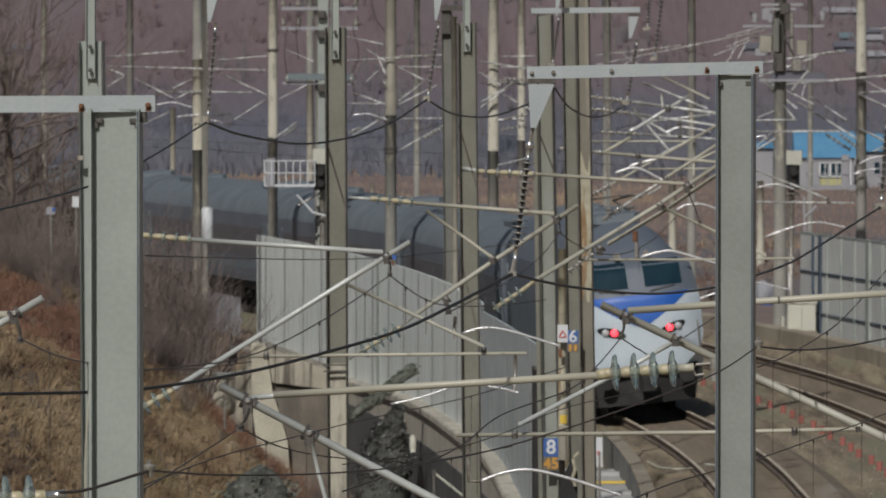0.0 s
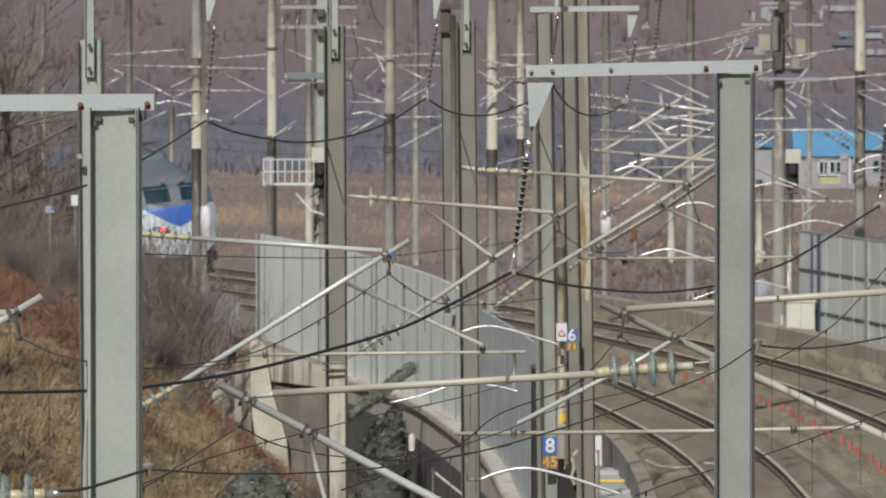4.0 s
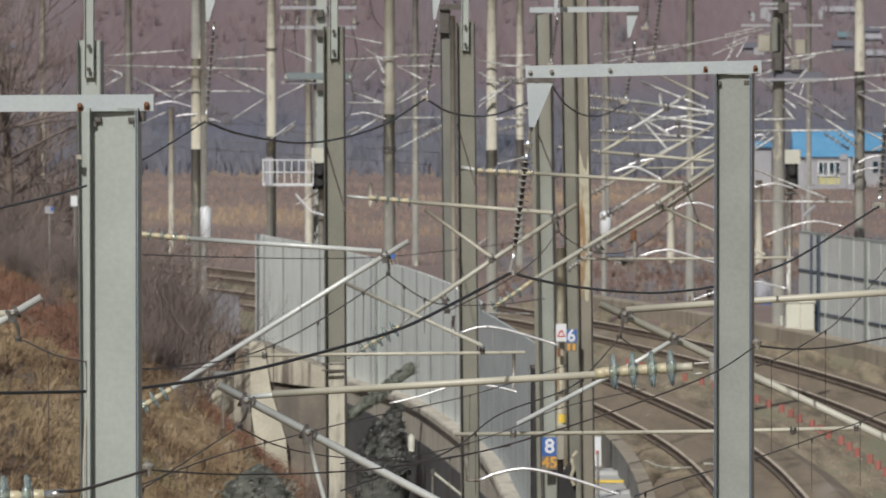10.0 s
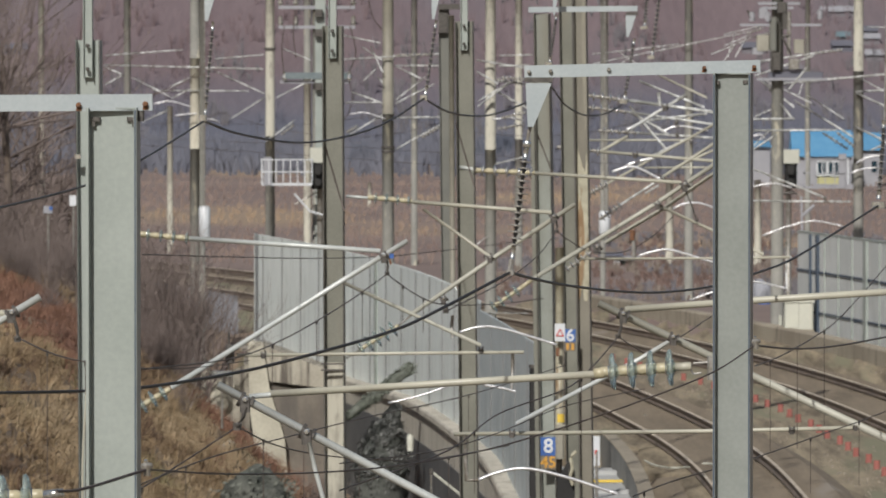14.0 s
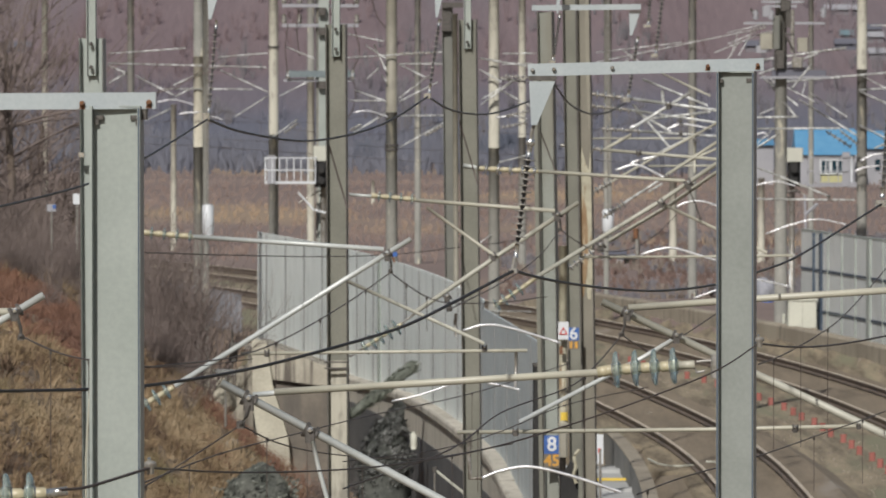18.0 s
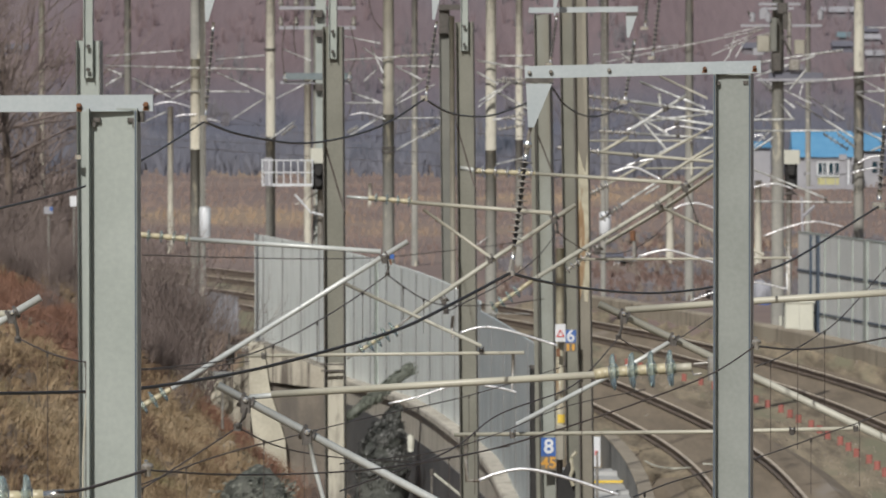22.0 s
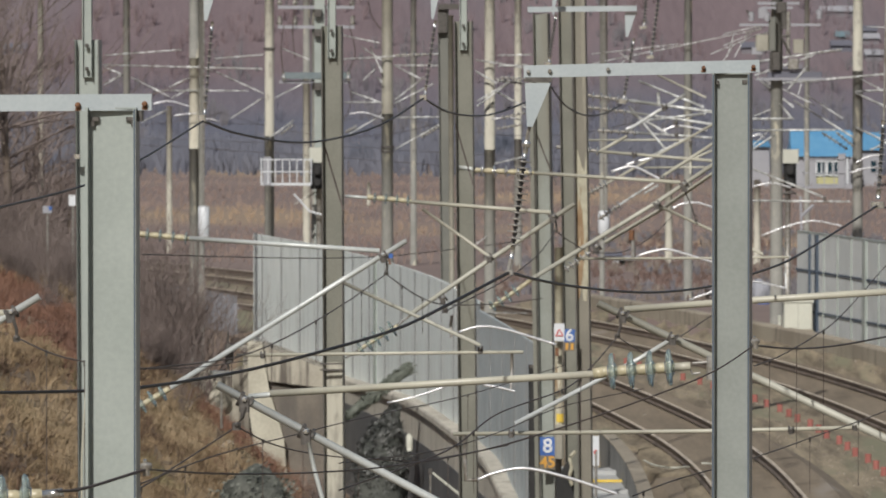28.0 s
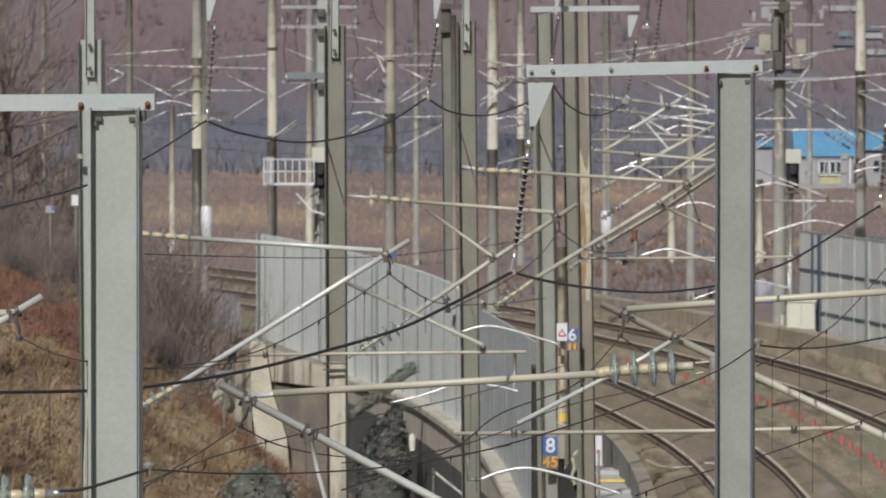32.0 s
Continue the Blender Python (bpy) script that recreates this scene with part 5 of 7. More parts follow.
c = Vector((1.545, 103.7, 2.679))
sg = thing("number_sign", c, "blue plate with white 8 over brown plate with orange 45", "sign", "mast signs")
part("plate", box(c, (0.23, 0.012, 0.27), None, 0.004), BLUE, sg)
text_mesh("8", 0.29, WHITE, sg, c + Vector((0, -0.01, 0)))
c2 = c + Vector((0.0, 0, -0.24))
part("lower_plate", box(c2, (0.23, 0.012, 0.2), None, 0.004), mat("brown_plate", (0.13, 0.112, 0.085), (0.16, 0.14, 0.108), 0.6), sg)
text_mesh("45", 0.23, ORANGE, sg, c2 + Vector((0, -0.01, 0)))
px_, py_, pz_ = (1.646, 100, 4.748)
sp = thing("sign_post", (px_, py_, gz(px_, py_)), "slender pale signal post with yellow band", "post")
part("post", tube([(px_, py_, 2.9), (px_, py_, 5.712)], 0.06, 10), CREAMP, sp, "", True)
part("stem", tube([(px_, py_, gz(px_, py_)), (px_, py_, 2.92)], 0.045, 10), DARK, sp, "dark lower stem", True)
part("band", tube([(1.655, 100, 3.349), (1.655, 100, 3.229)], 0.066, 10), YELLOW, sp, "yellow band")
part("base_box", merge(box((1.655, 99.97, 2.93), (0.13, 0.14, 0.44), None, 0.03), box((1.66, 99.95, 3.17), (0.15, 0.16, 0.05), None, 0.02)), SWBOX, sp, "mottled box with dark strap")
c = Vector((1.651, 99.8, 4.514))
part("warning_plate", box(c, (0.15, 0.012, 0.25), None, 0.004), WHITE, sp, "white warning plate with red triangle")
tri = merge(*[tube([c + Vector((math.cos(a) * 0.06, -0.012, math.sin(a) * 0.06 - 0.02)), c + Vector((math.cos(b) * 0.06, -0.012, math.sin(b) * 0.06 - 0.02))], 0.008, 5)
              for a, b in ((1.57, 3.67), (3.67, 5.76), (5.76, 7.85))])
part("red_triangle", tri, RED, sp)
part("red_plate", box((1.619, 99.8, 4.234), (0.05, 0.012, 0.12)), RUST, sp, "small rusty plate")
c = Vector((1.972, 109.6, 4.08))
sg = thing("number_sign", c, "blue plate with white 6 over brown plate with orange bars", "sign", "mast signs")
part("plate", box(c, (0.17, 0.012, 0.2), None, 0.004), BLUE, sg)
text_mesh("6", 0.26, WHITE, sg, c + Vector((0, -0.01, 0)))
part("lower_plate", box(c + Vector((0, 0, -0.17)), (0.17, 0.012, 0.14), None, 0.004), bpy.data.materials["brown_plate"], sg)
part("bars", merge(box(c + Vector((-0.04, -0.01, -0.17)), (0.04, 0.008, 0.1)), box(c + Vector((0.04, -0.01, -0.17)), (0.04, 0.008, 0.1))), ORANGE, sg)
c = Vector((2.569, 118, 1.814))
sg = thing("notice_board", c, "white upright notice board with red mark", "notice board")
part("board", box(c, (0.11, 0.02, 0.5), None, 0.005), WHITE, sg)
part("mark", box(c + Vector((-0.01, -0.014, -0.02)), (0.05, 0.008, 0.07)), RED, sg)
part("leg", tube([c, (c.x, c.y + 0.02, gz(c.x, c.y))], 0.025, 8), FIT, sg)
# trackside junction box with a sagging torn cover
c = Vector((1.735, 99.4, 2.2))
jb = thing("junction_box", (c.x, c.y, gz(c.x, c.y)), "black trackside junction box on a stand", "junction box")
ring = [(-0.13, -0.5), (0.12, -0.5), (0.12, 0.36), (0.06, 0.5), (0.0, 0.46), (-0.13, 0.24)]
part("box", extrude(ring, c + Vector((0, -0.12, 0)), c + Vector((0, 0.14, 0))), UNDER, jb)
part("stand", box((c.x, c.y, (c.z - 0.45 + gz(c.x, c.y)) / 2), (0.14, 0.14, c.z - 0.45 - gz(c.x, c.y))), DARK, jb)
part("cover_edge", tube(smooth_line([(c.x + 0.135, 99.2, 2.86), (c.x + 0.06, 99.2, 2.76), (c.x + 0.08, 99.2, 2.62), (c.x + 0.05, 99.2, 2.5), (c.x + 0.09, 99.2, 2.38)], 4), 0.026, 6), CREAMP, jb, "pale torn cover edge")
# upright added to fill the dark band between barrier end and mast
x, y, z = (1.355, 106, 3.74)
cr = thing("cable_riser", (x, y, gz(x, y)), "dark upright added for the dark band beside the mast", "cable riser")
part("casing", box((x, y, (z + gz(x, y)) / 2), (0.125, 0.16, z - gz(x, y)), None, 0.02), UNDER, cr)
part("cap", box((x, y, z + 0.02), (0.14, 0.18, 0.05), None, 0.02), DARK, cr)


# ---- feeder cable on hanging string insulators ----
st = thing("string_insulator", (0.519, 42, 7.992), "dark ribbed string insulator hanging from the portal gusset", "insulator", "string insulators")
part("shackle", tube([(0.519, 42, 7.999), (0.506, 42, 7.945), (0.499, 42, 7.895)], 0.012, 6), FIT, st)
rod_insulator(st, (0.499, 42, 7.891), (0.408, 42, 7.197), 28, 0.048, 0.009)
part("top_cap", lathe((0.486, 42, 7.8), (0.013, 0, 0.1), [(0, 0.016), (0.07, 0.016), (0.072, 0.026), (0.1, 0.026), (0.112, 0.012)], 12), SHINY, st, "silvery top cap", True)
part("yoke", merge(tube([(0.408, 42, 7.203), (0.395, 42, 7.136)], 0.016, 6), box((0.395, 42, 7.122), (0.055, 0.04, 0.03), None, 0.008)), FIT, st)
wire("feeder_cable", [(-2.332, 34.4, 6.768), (-2.191, 34.8, 6.746), (-1.823, 35.8, 6.707), (-1.57, 36.6, 6.687), (-1.105, 37.8, 6.713), (-0.682, 38.8, 6.78), (-0.269, 39.9, 6.863), (0.02, 40.8, 6.966), (0.395, 42, 7.122)],
     0.0095, WIRE, "thick black feeder cable slung between string insulators", "feeder cables")
wire("feeder_cable", [(0.395, 42, 7.122), (0.578, 43.4, 7.035), (0.817, 45, 6.944), (1.218, 48, 6.809), (1.57, 50, 6.739), (2.015, 52.5, 6.702), (2.433, 55, 6.718), (2.819, 57, 6.772), (3.352, 60, 6.922), (3.827, 62, 7.102)],
     0.0095, WIRE, "thick black feeder cable slung between string insulators", "feeder cables")
wire("feeder_cable", [(3.827, 62, 7.102), (3.927, 62.4, 7.073), (4.397, 64, 6.998)], 0.0095, WIRE, "thick black feeder cable slung between string insulators", "feeder cables")
st = thing("string_insulator", (3.87, 62, 7.803), "dark ribbed string insulator holding the feeder", "insulator", "string insulators")
rod_insulator(st, (3.88, 62, 7.853), (3.832, 62, 7.156), 18, 0.045, 0.014)
part("yoke", box((3.827, 62, 7.107), (0.12, 0.06, 0.06), None, 0.01), SHINY, st)
part("shackle", tube([(3.885, 62, 7.843), (3.899, 62, 8.624), (3.903, 62, 9.22)], 0.012, 6), FIT, st)

strings = (((-1.996, 61, 8.718), (-2.065, 61, 7.911), 61), ((-0.081, 78, 8.819), (-0.2, 78, 7.993), 78), ((1.66, 103.5, 9.039), (1.561, 103.5, 8.342), 103.5),
           ((2.82, 104, 8.692), (2.67, 104, 7.791), 104), ((3.695, 120, 9.603), (3.552, 120, 8.448), 120), ((3.919, 135, 9.969), (3.855, 135, 9.017), 135))
for a, b, dd in strings:
    st = thing("string_insulator", a, "dark ribbed string insulator hanging from a gusset", "insulator", "string insulators")
    rod_insulator(st, a, b, 22, 0.00042 * dd, 0.00014 * dd)
    part("yoke", box(Vector(b) - Vector((0.02, 0, 0.03)), (0.0011 * dd, 0.06, 0.06), None, 0.01), SHINY, st)
for a, w, h, dd in (((-2.074, 61, 8.982), 0.11, 0.26, 61), ((-0.138, 78, 9.194), 0.12, 0.36, 78), ((1.604, 103.6, 9.455), 0.1, 0.42, 103.6)):
    ab = thing("gusset_arm", a, "pale steel arm with triangular gusset holding an insulator", "bracket", "gusset arms")
    part("arm", extrude(h_ring(0.07, 0.075, 0.07, 0.006), Vector(a) + Vector((-0.1, 0, 0.04)), Vector(a) + Vector((1.2, 0.4, 0.06))), BEAMST, ab)
    end_bracket(ab, a, w, h)
F2 = "thin black feeder cable sagging between masts"
wire("feeder_cable", [(-2.976, 45, 7.422), (-2.958, 47, 7.404), (-2.646, 52, 7.461), (-2.378, 55.5, 7.603), (-2.075, 61, 7.857)], 0.0085, WIRE, F2, "feeder cables")
wire("feeder_cable", [(-2.075, 61, 7.857), (-1.869, 64, 7.717), (-1.441, 68, 7.587), (-1.048, 71, 7.597), (-0.626, 75, 7.708), (-0.213, 78, 7.956)], 0.0115, WIRE, F2, "feeder cables")
wire("feeder_cable", [(-0.213, 78, 7.956), (0.039, 81, 7.789), (0.344, 84, 7.713), (0.67, 87, 7.723), (1.299, 92, 7.906)], 0.012, WIRE, F2, "feeder cables")
wire("feeder_cable", [(1.403, 92.5, 8.051), (1.629, 94, 7.774), (1.954, 97, 7.614), (2.295, 100, 7.614), (2.637, 104, 7.716)], 0.012, WIRE, F2, "feeder cables")

# earth wire clipped to both portal columns
for pts, rr in (([(-1.682, 30.6, 6.515), (-1.574, 30.9, 6.511), (-1.348, 31.84, 6.538)], 0.0075), ([(-1.351, 31.9, 6.535), (-1.034, 33.5, 6.42), (-0.63, 35, 6.339), (-0.246, 36.5, 6.286), (0.204, 38.5, 6.251), (0.683, 39.4, 6.337), (1.179, 40.1, 6.468), (1.566, 40.8, 6.582), (1.85, 41.8, 6.695)], 0.0048),
                ([(1.85, 41.8, 6.695), (2.177, 44, 6.584), (2.599, 46.5, 6.5), (3.276, 50, 6.445)], 0.0068)):
    wire("earth_wire", pts, rr, THIN, "thin grey earth wire strung along the columns", "earth wires")
for p in ((-1.343, 31.85, 6.535), (1.854, 41.75, 6.701)):
    wc = thing("wire_clamp", p, "bolted wire clamp on the column's edge", "clamp", "wire clamps")
    part("body", merge(lathe(Vector(p) + Vector((0, 0, 0.012)), (0, -0.3, 1), [(0, 0.028), (0.016, 0.026), (0.022, 0.012)], 12), box(p, (0.03, 0.05, 0.05), None, 0.008)), FIT, wc)
    part("bolt", lathe(Vector(p) + Vector((-0.006, 0, 0.03)), (0, -0.3, 1), [(0, 0.01), (0.018, 0.01)], 6), SHINY, wc)

# contact and messenger wires with droppers
M = "oxidised messenger wire with droppers"
G = "messenger wires"
wire("messenger_wire", [(-2.095, 36, 5.855), (-1.905, 38, 5.943), (-1.695, 39.5, 5.989), (-1.495, 41, 6.062), (-1.231, 42, 6.201)], 0.0047, THIN, M, G, drops=[(0.5, 0.6)])
wire("messenger_wire", [(-1.231, 42, 6.201), (-1.068, 44, 5.987), (-0.846, 47, 5.754), (-0.498, 50, 5.549), (-0.104, 54, 5.321), (0.541, 58, 5.209)], 0.0048, THIN, M, G, drops=[(0.16, 0.8), (0.55, 0.7), (0.85, 0.6)])
wire("messenger_wire", [(-1.923, 44, 5.725), (-1.526, 47, 5.743), (-1.082, 51, 5.668), (-0.603, 56, 5.545), (0.08, 62, 5.398), (0.634, 68, 5.261), (1.284, 74, 5.174)], 0.0048, THIN, M, G, drops=[(0.12, 0.5), (0.37, 0.5), (0.72, 0.5)])
wire("messenger_wire", [(-0.61, 76, 6.07), (-0.992, 71, 5.927), (-1.456, 65, 5.817), (-1.802, 60, 5.842), (-2.2, 52.4, 6.09), (-2.29, 51.4, 6.12)], 0.0066, THIN, M, G, drops=[(0.13, 0.5), (0.3, 0.4), (0.45, 0.4), (0.6, 0.3)])
wire("messenger_wire", [(-0.61, 76, 6.07), (-0.451, 78, 5.877), (-0.234, 81, 5.637), (0.04, 84, 5.46), (0.694, 90, 5.258), (1.357, 96, 5.125)], 0.0070, THIN, M, G, drops=[(0.2, 0.4), (0.4, 0.4)])
wire("messenger_wire", [(1.413, 88, 6.239), (1.119, 84, 6.041), (0.664, 78, 5.927), (0.035, 72, 5.817)], 0.0062, THIN, M, G, drops=[(0.35, 0.4)])
wire("messenger_wire", [(1.413, 88, 6.239), (1.651, 91, 6.027), (1.991, 95, 5.793), (2.537, 100, 5.647), (3.068, 105, 5.704), (3.585, 110, 5.929)], 0.0070, THIN, M, G, drops=[(0.7, 0.35)])
wire("messenger_wire", [(1.39, 56, 6.184), (1.103, 52, 6.125), (0.867, 50, 6.051), (0.362, 47, 6.022), (0.021, 44, 5.944), (-0.606, 41, 5.881)], 0.0051, THIN, M, G, drops=[(0.3, 0.4), (0.7, 0.4)])
wire("messenger_wire", [(1.39, 56, 6.184), (1.588, 58, 6.011), (1.764, 60, 5.886), (2.105, 63, 5.897), (2.599, 68, 5.916)], 0.0053, THIN, M, G)
wire("messenger_wire", [(1.161, 43, 5.723), (1.504, 45, 5.707), (2.125, 48, 5.675), (2.824, 52, 5.631), (3.296, 55, 5.578), (4.125, 60, 5.534)], 0.0048, THIN, M, G, drops=[(0.05, 0.4), (0.55, 0.4), (0.78, 0.5)])
wire("messenger_wire", [(2.301, 52, 6.125), (2.585, 54, 6.115), (3.003, 57, 6.144), (3.401, 60, 6.209), (4.165, 66, 6.467)], 0.0053, THIN, M, G, drops=[(0.18, 0.7), (0.4, 0.8), (0.62, 0.9)])
wire("messenger_wire", [(-2.422, 40, 6.811), (-2.062, 37, 6.849), (-1.782, 35, 6.891), (-1.38, 32.8, 6.952)], 0.0043, THIN, M, G, drops=[(0.33, 1.5), (0.7, 0.8)])
wire("contact_wire", [(-2.572, 60, 6.729), (-2.046, 70, 6.423), (-1.439, 80, 6.127), (-0.679, 90, 5.872), (0.369, 100, 5.712), (1.068, 110, 5.531), (1.904, 118, 5.512)], 0.0062, THIN, "thin dark wire crossing behind the masts", "contact wires")
wire("contact_wire", [(-2.164, 50, 6.192), (-1.813, 52, 6.116), (-1.492, 54, 6.081)], 0.0039, THIN, "thin dark wire crossing behind the masts", "contact wires")
wire("contact_wire", [(1.716, 60, 5.582), (0.937, 54, 5.733), (0.386, 50, 5.738), (-0.052, 46, 5.832), (-0.636, 43, 5.924)], 0.0039, THIN, "thin dark wire crossing behind the masts", "contact wires")
# guy wires beside the masts
for a, b in (((-1.459, 87, 7.304), (-1.229, 87, 6.515)), ((0.171, 97, 7.505), (0.42, 97, 6.649)), ((1.372, 103, 7.285), (1.662, 103, 6.541))):
    wire("guy_wire", [a, lerp(a, b, 0.5), b], 0.012, THIN, "thin guy wire running down beside a mast", "guy wires", 2)

# piece of a neighbouring cantilever and its insulator at the bank side
ct = thing("cantilever", (-2.304, 34, 7.022), "galvanised tube end of a neighbouring cantilever", "cantilever", "cantilevers")
bar(ct, "brace_tube", [(-1.949, 34, 7.248), (-2.468, 34, 6.94)], 0.019, TUBE)
clamp(ct, (-2.083, 33.95, 7.168), 0.023, (1, 0, 0.6))
bar(ct, "top_tube", [(-2.091, 34, 7.169), (-2.523, 34, 7.158)], 0.018, CREAM)
hanger(ct, (-2.069, 33.9, 7.14), (-2.053, 33.9, 7.047), 0.009)
ct = thing("cantilever", (-2.238, 33, 6.335), "cream cantilever root with blue glass insulator", "cantilever", "cantilevers")
insulator(ct, (-1.88, 33, 6.351), (-2.318, 33, 6.33), 4, 0.105, 0.024)
part("socket", tube([(-1.88, 33, 6.351), (-1.782, 33, 6.362)], 0.022, 10), SHINY, ct, "", True)


# ---- farther poles ----
def pole(x, y, ztop, r, m, label, bands=()):
    """A tapered pole; each band (height, material) gives the tone from that height on."""
    z0 = gz(x, y) - 0.05
    t = thing("concrete_pole", (x, y, z0), label, "pole", "far poles")
    ends = [z0] + [z for z, _ in bands] + [ztop]
    for k, mm in enumerate([m] + [q for _, q in bands]):
        ra, rb_ = (r * (1 - 0.12 * (z - z0) / (ztop - z0)) for z in ends[k:k + 2])
        part("shaft" if k == 0 else "upper_shaft", tube([(x, y, ends[k]), (x, y, ends[k + 1])], ra, 12, rb_), mm, t, "pale lime-washed length" if k and mm in (CONCP, PIER) else "", True)
    return t


CP = "weathered concrete catenary pole with pale blotches"
CPL = "concrete catenary pole with a long pale stretch"
TONES = {0: (CONCP, ()), 2: (CONC, ((5.6, PIER), (8.4, CONC))), 3: (CONC, ((5.9, CONCP),)), 4: (CONCP, ((7.75, CONC),)), 5: (CONC, ((6.8, TANP),)), 7: (CONC, ((5.6, CONCP),)), 8: (CONC, ((5.07, CONCP),)), 12: (CONC, ((8.0, CONCP),))}
far_poles = [pole(*xy, 12.0, r, TONES.get(i, (CONC,))[0], CPL if i in TONES else CP, TONES.get(i, (CONC, ()))[1]) for i, (xy, r) in enumerate((
    ((-13.42, 235), 0.11), ((-13.47, 300), 0.16), ((-7.698, 218), 0.165), ((-5.568, 226), 0.16), ((-5.609, 290), 0.16),
    ((-1.6, 203), 0.175), ((-1.25, 300), 0.14), ((1.439, 216), 0.175), ((3.095, 290), 0.16), ((7.574, 330), 0.15),
    ((8.882, 255), 0.16), ((17.055, 330), 0.13), ((13.077, 222), 0.17)))]
for xy, zt, r in (((-12.43, 320), 6.218, 0.14), ((9.63, 300), 3.273, 0.17), ((-4.416, 420), 0.987, 0.12),
                  ((-1.509, 400), -1.711, 0.12), ((13.386, 300), 3.225, 0.16)):
    pole(*xy, zt, r, CONCP, "short weathered concrete post by the line")
for t, z in ((far_poles[3], 8.708), (far_poles[5], 5.713), (far_poles[5], 5.843)):
    l = ORIGIN[t.name]
    part("strap", tube([(l.x, l.y, z - 0.03), (l.x, l.y, z + 0.03)], 0.2, 12), DARK, t)
# thin pole with white weight cover
for a, b, c, d, r in (((-7.024, 205, 6.345), (-7.028, 205, 1.572), (-6.953, 204.8, 4.111), (-6.954, 204.8, 3.207), 0.17), ((5.431, 240, 5.416), (5.434, 240, 0.02), (5.486, 239.8, 3.205), (5.486, 239.8, 2.435), 0.2)):
    t = thing("weight_post", (a[0], a[1], gz(a[0], a[1])), "thin pale post with a white cylindrical weight cover", "post", "weight posts")
    part("post", tube([(a[0], a[1], gz(a[0], a[1])), (a[0], a[1], 11.5)], 0.09, 10), CONC, t, "", True)
    part("weight_cover", lathe(d, (0, 0, 1), [(0, r * 0.9), (0.03, r), (c[2] - d[2] - 0.06, r), (c[2] - d[2], r * 0.7)], 14), WHITE, t, "white weight cover", True)
    part("pull_rod", tube([c, (c[0], c[1], 11.5)], 0.03, 6), FIT, t)


# ---- far cantilevers and line gear ----
def gear(at, label, bars=(), arms=(), strings=(), links=(), r=0.028, m=FARTUBE):
    t = thing("cantilever", at, label, "cantilever", "cantilevers")
    for i, (a, b) in enumerate(bars):
        bar(t, ("top_tube", "brace_tube", "strut", "registration_tube")[min(i, 3)], [a, b], r, m, n=6)
    for a in arms:
        arm(t, a, r * 0.75)
    for a, b in strings:
        insulator(t, a, b, 5, 0.085, 0.026, SHINY, FIT, cap=False)
    for c in links:
        clamp(t, c, r * 1.2)
    return t


for px, d, zt in ((7.04, 172, 8.0),):
    h_mast("catenary_mast", px, d, zt, 0.22, 0.22, -4, DULL, "weathered olive-grey H-section mast")
for px, d, zt in ((2.311, 119, 10.2), (2.467, 126, 10.2), (2.624, 134, 10.2), (2.761, 141, 10.2), (2.957, 151, 10.2)):
    h_mast("slender_mast", px, d, zt, 0.09, 0.09, -4, DULL, "slender olive-grey H-section mast", group="slender masts")
FG = "galvanised far cantilever with insulators and braces"
gear((2.567, 125, 7.728), FG, [((3.29, 125, 7.648), (4.924, 125, 7.427)), ((4.312, 125, 7.758), (3.25, 125, 7.107)), ((3.821, 125, 7.798), (3.841, 125, 7.548))],
     [[(3.25, 125, 7.137), (3.37, 125, 7.187), (3.51, 125, 7.257)]], [((2.567, 125, 7.738), (3.29, 125, 7.648))], [(3.928, 124.9, 7.538)], 0.034)
gear((2.876, 140, 7.423), FG, [((3.662, 140, 7.333), (5.516, 140, 7.064)), ((3.696, 140, 7.446), (4.426, 140, 6.592)), ((4.055, 140, 7.165), (5.235, 140, 7.3)), ((3.718, 140, 7.333), (4.449, 140, 6.906))],
     [[(4.336, 140, 6.94), (4.617, 140, 7.052), (4.898, 140, 7.03), (5.257, 140, 6.963)]], [((2.853, 140, 7.423), (3.662, 140, 7.333))], [(4.625, 139.9, 7.132)])
gear((3.202, 150, 6.872), FG, [((4.104, 150, 6.812), (5.91, 150, 6.691)), ((5.91, 150, 7.052), (4.165, 150, 6.174)), ((4.164, 150, 7.919), (5.56, 150, 7.353))], [], [((3.298, 150, 6.86), (4.14, 150, 6.812))], [(4.968, 149.9, 6.777)])
gear((2.045, 118, 6.895), FG, [((2.614, 118, 6.838), (4.65, 118, 6.668)), ((4.649, 118, 7.046), (3.674, 118, 6.412)), ((3.087, 118, 7.094), (2.632, 118, 6.838))],
     [[(3.068, 118, 6.611), (3.276, 118, 6.677), (3.513, 118, 6.725)], [(2.822, 118, 6.497), (3.182, 118, 6.582), (3.637, 118, 6.374)]], [((1.903, 118, 6.914), (2.632, 118, 6.838))], [(3.207, 117.9, 6.792), (3.671, 117.9, 6.385)], 0.03, CREAM)
gear((3.223, 160, 6.539), FG, [((3.235, 160, 6.539), (5.624, 160, 6.539)), ((4.571, 160, 5.91), (6.305, 160, 5.923)), ((4.89, 160, 8.015), (5.982, 160, 7.502)), ((5.624, 160, 6.513), (5.624, 160, 5.769))], [], [], [(5.62, 159.9, 6.515)], 0.026, CREAM)
gear((2.712, 132, 5.858), FG, [((3.051, 132, 6.038), (5.2, 132, 7.235)), ((5.201, 132, 6.738), (4.301, 132, 6.335))], [], [((2.67, 132, 5.826), (3.072, 132, 6.049))], [], 0.026, CREAM)
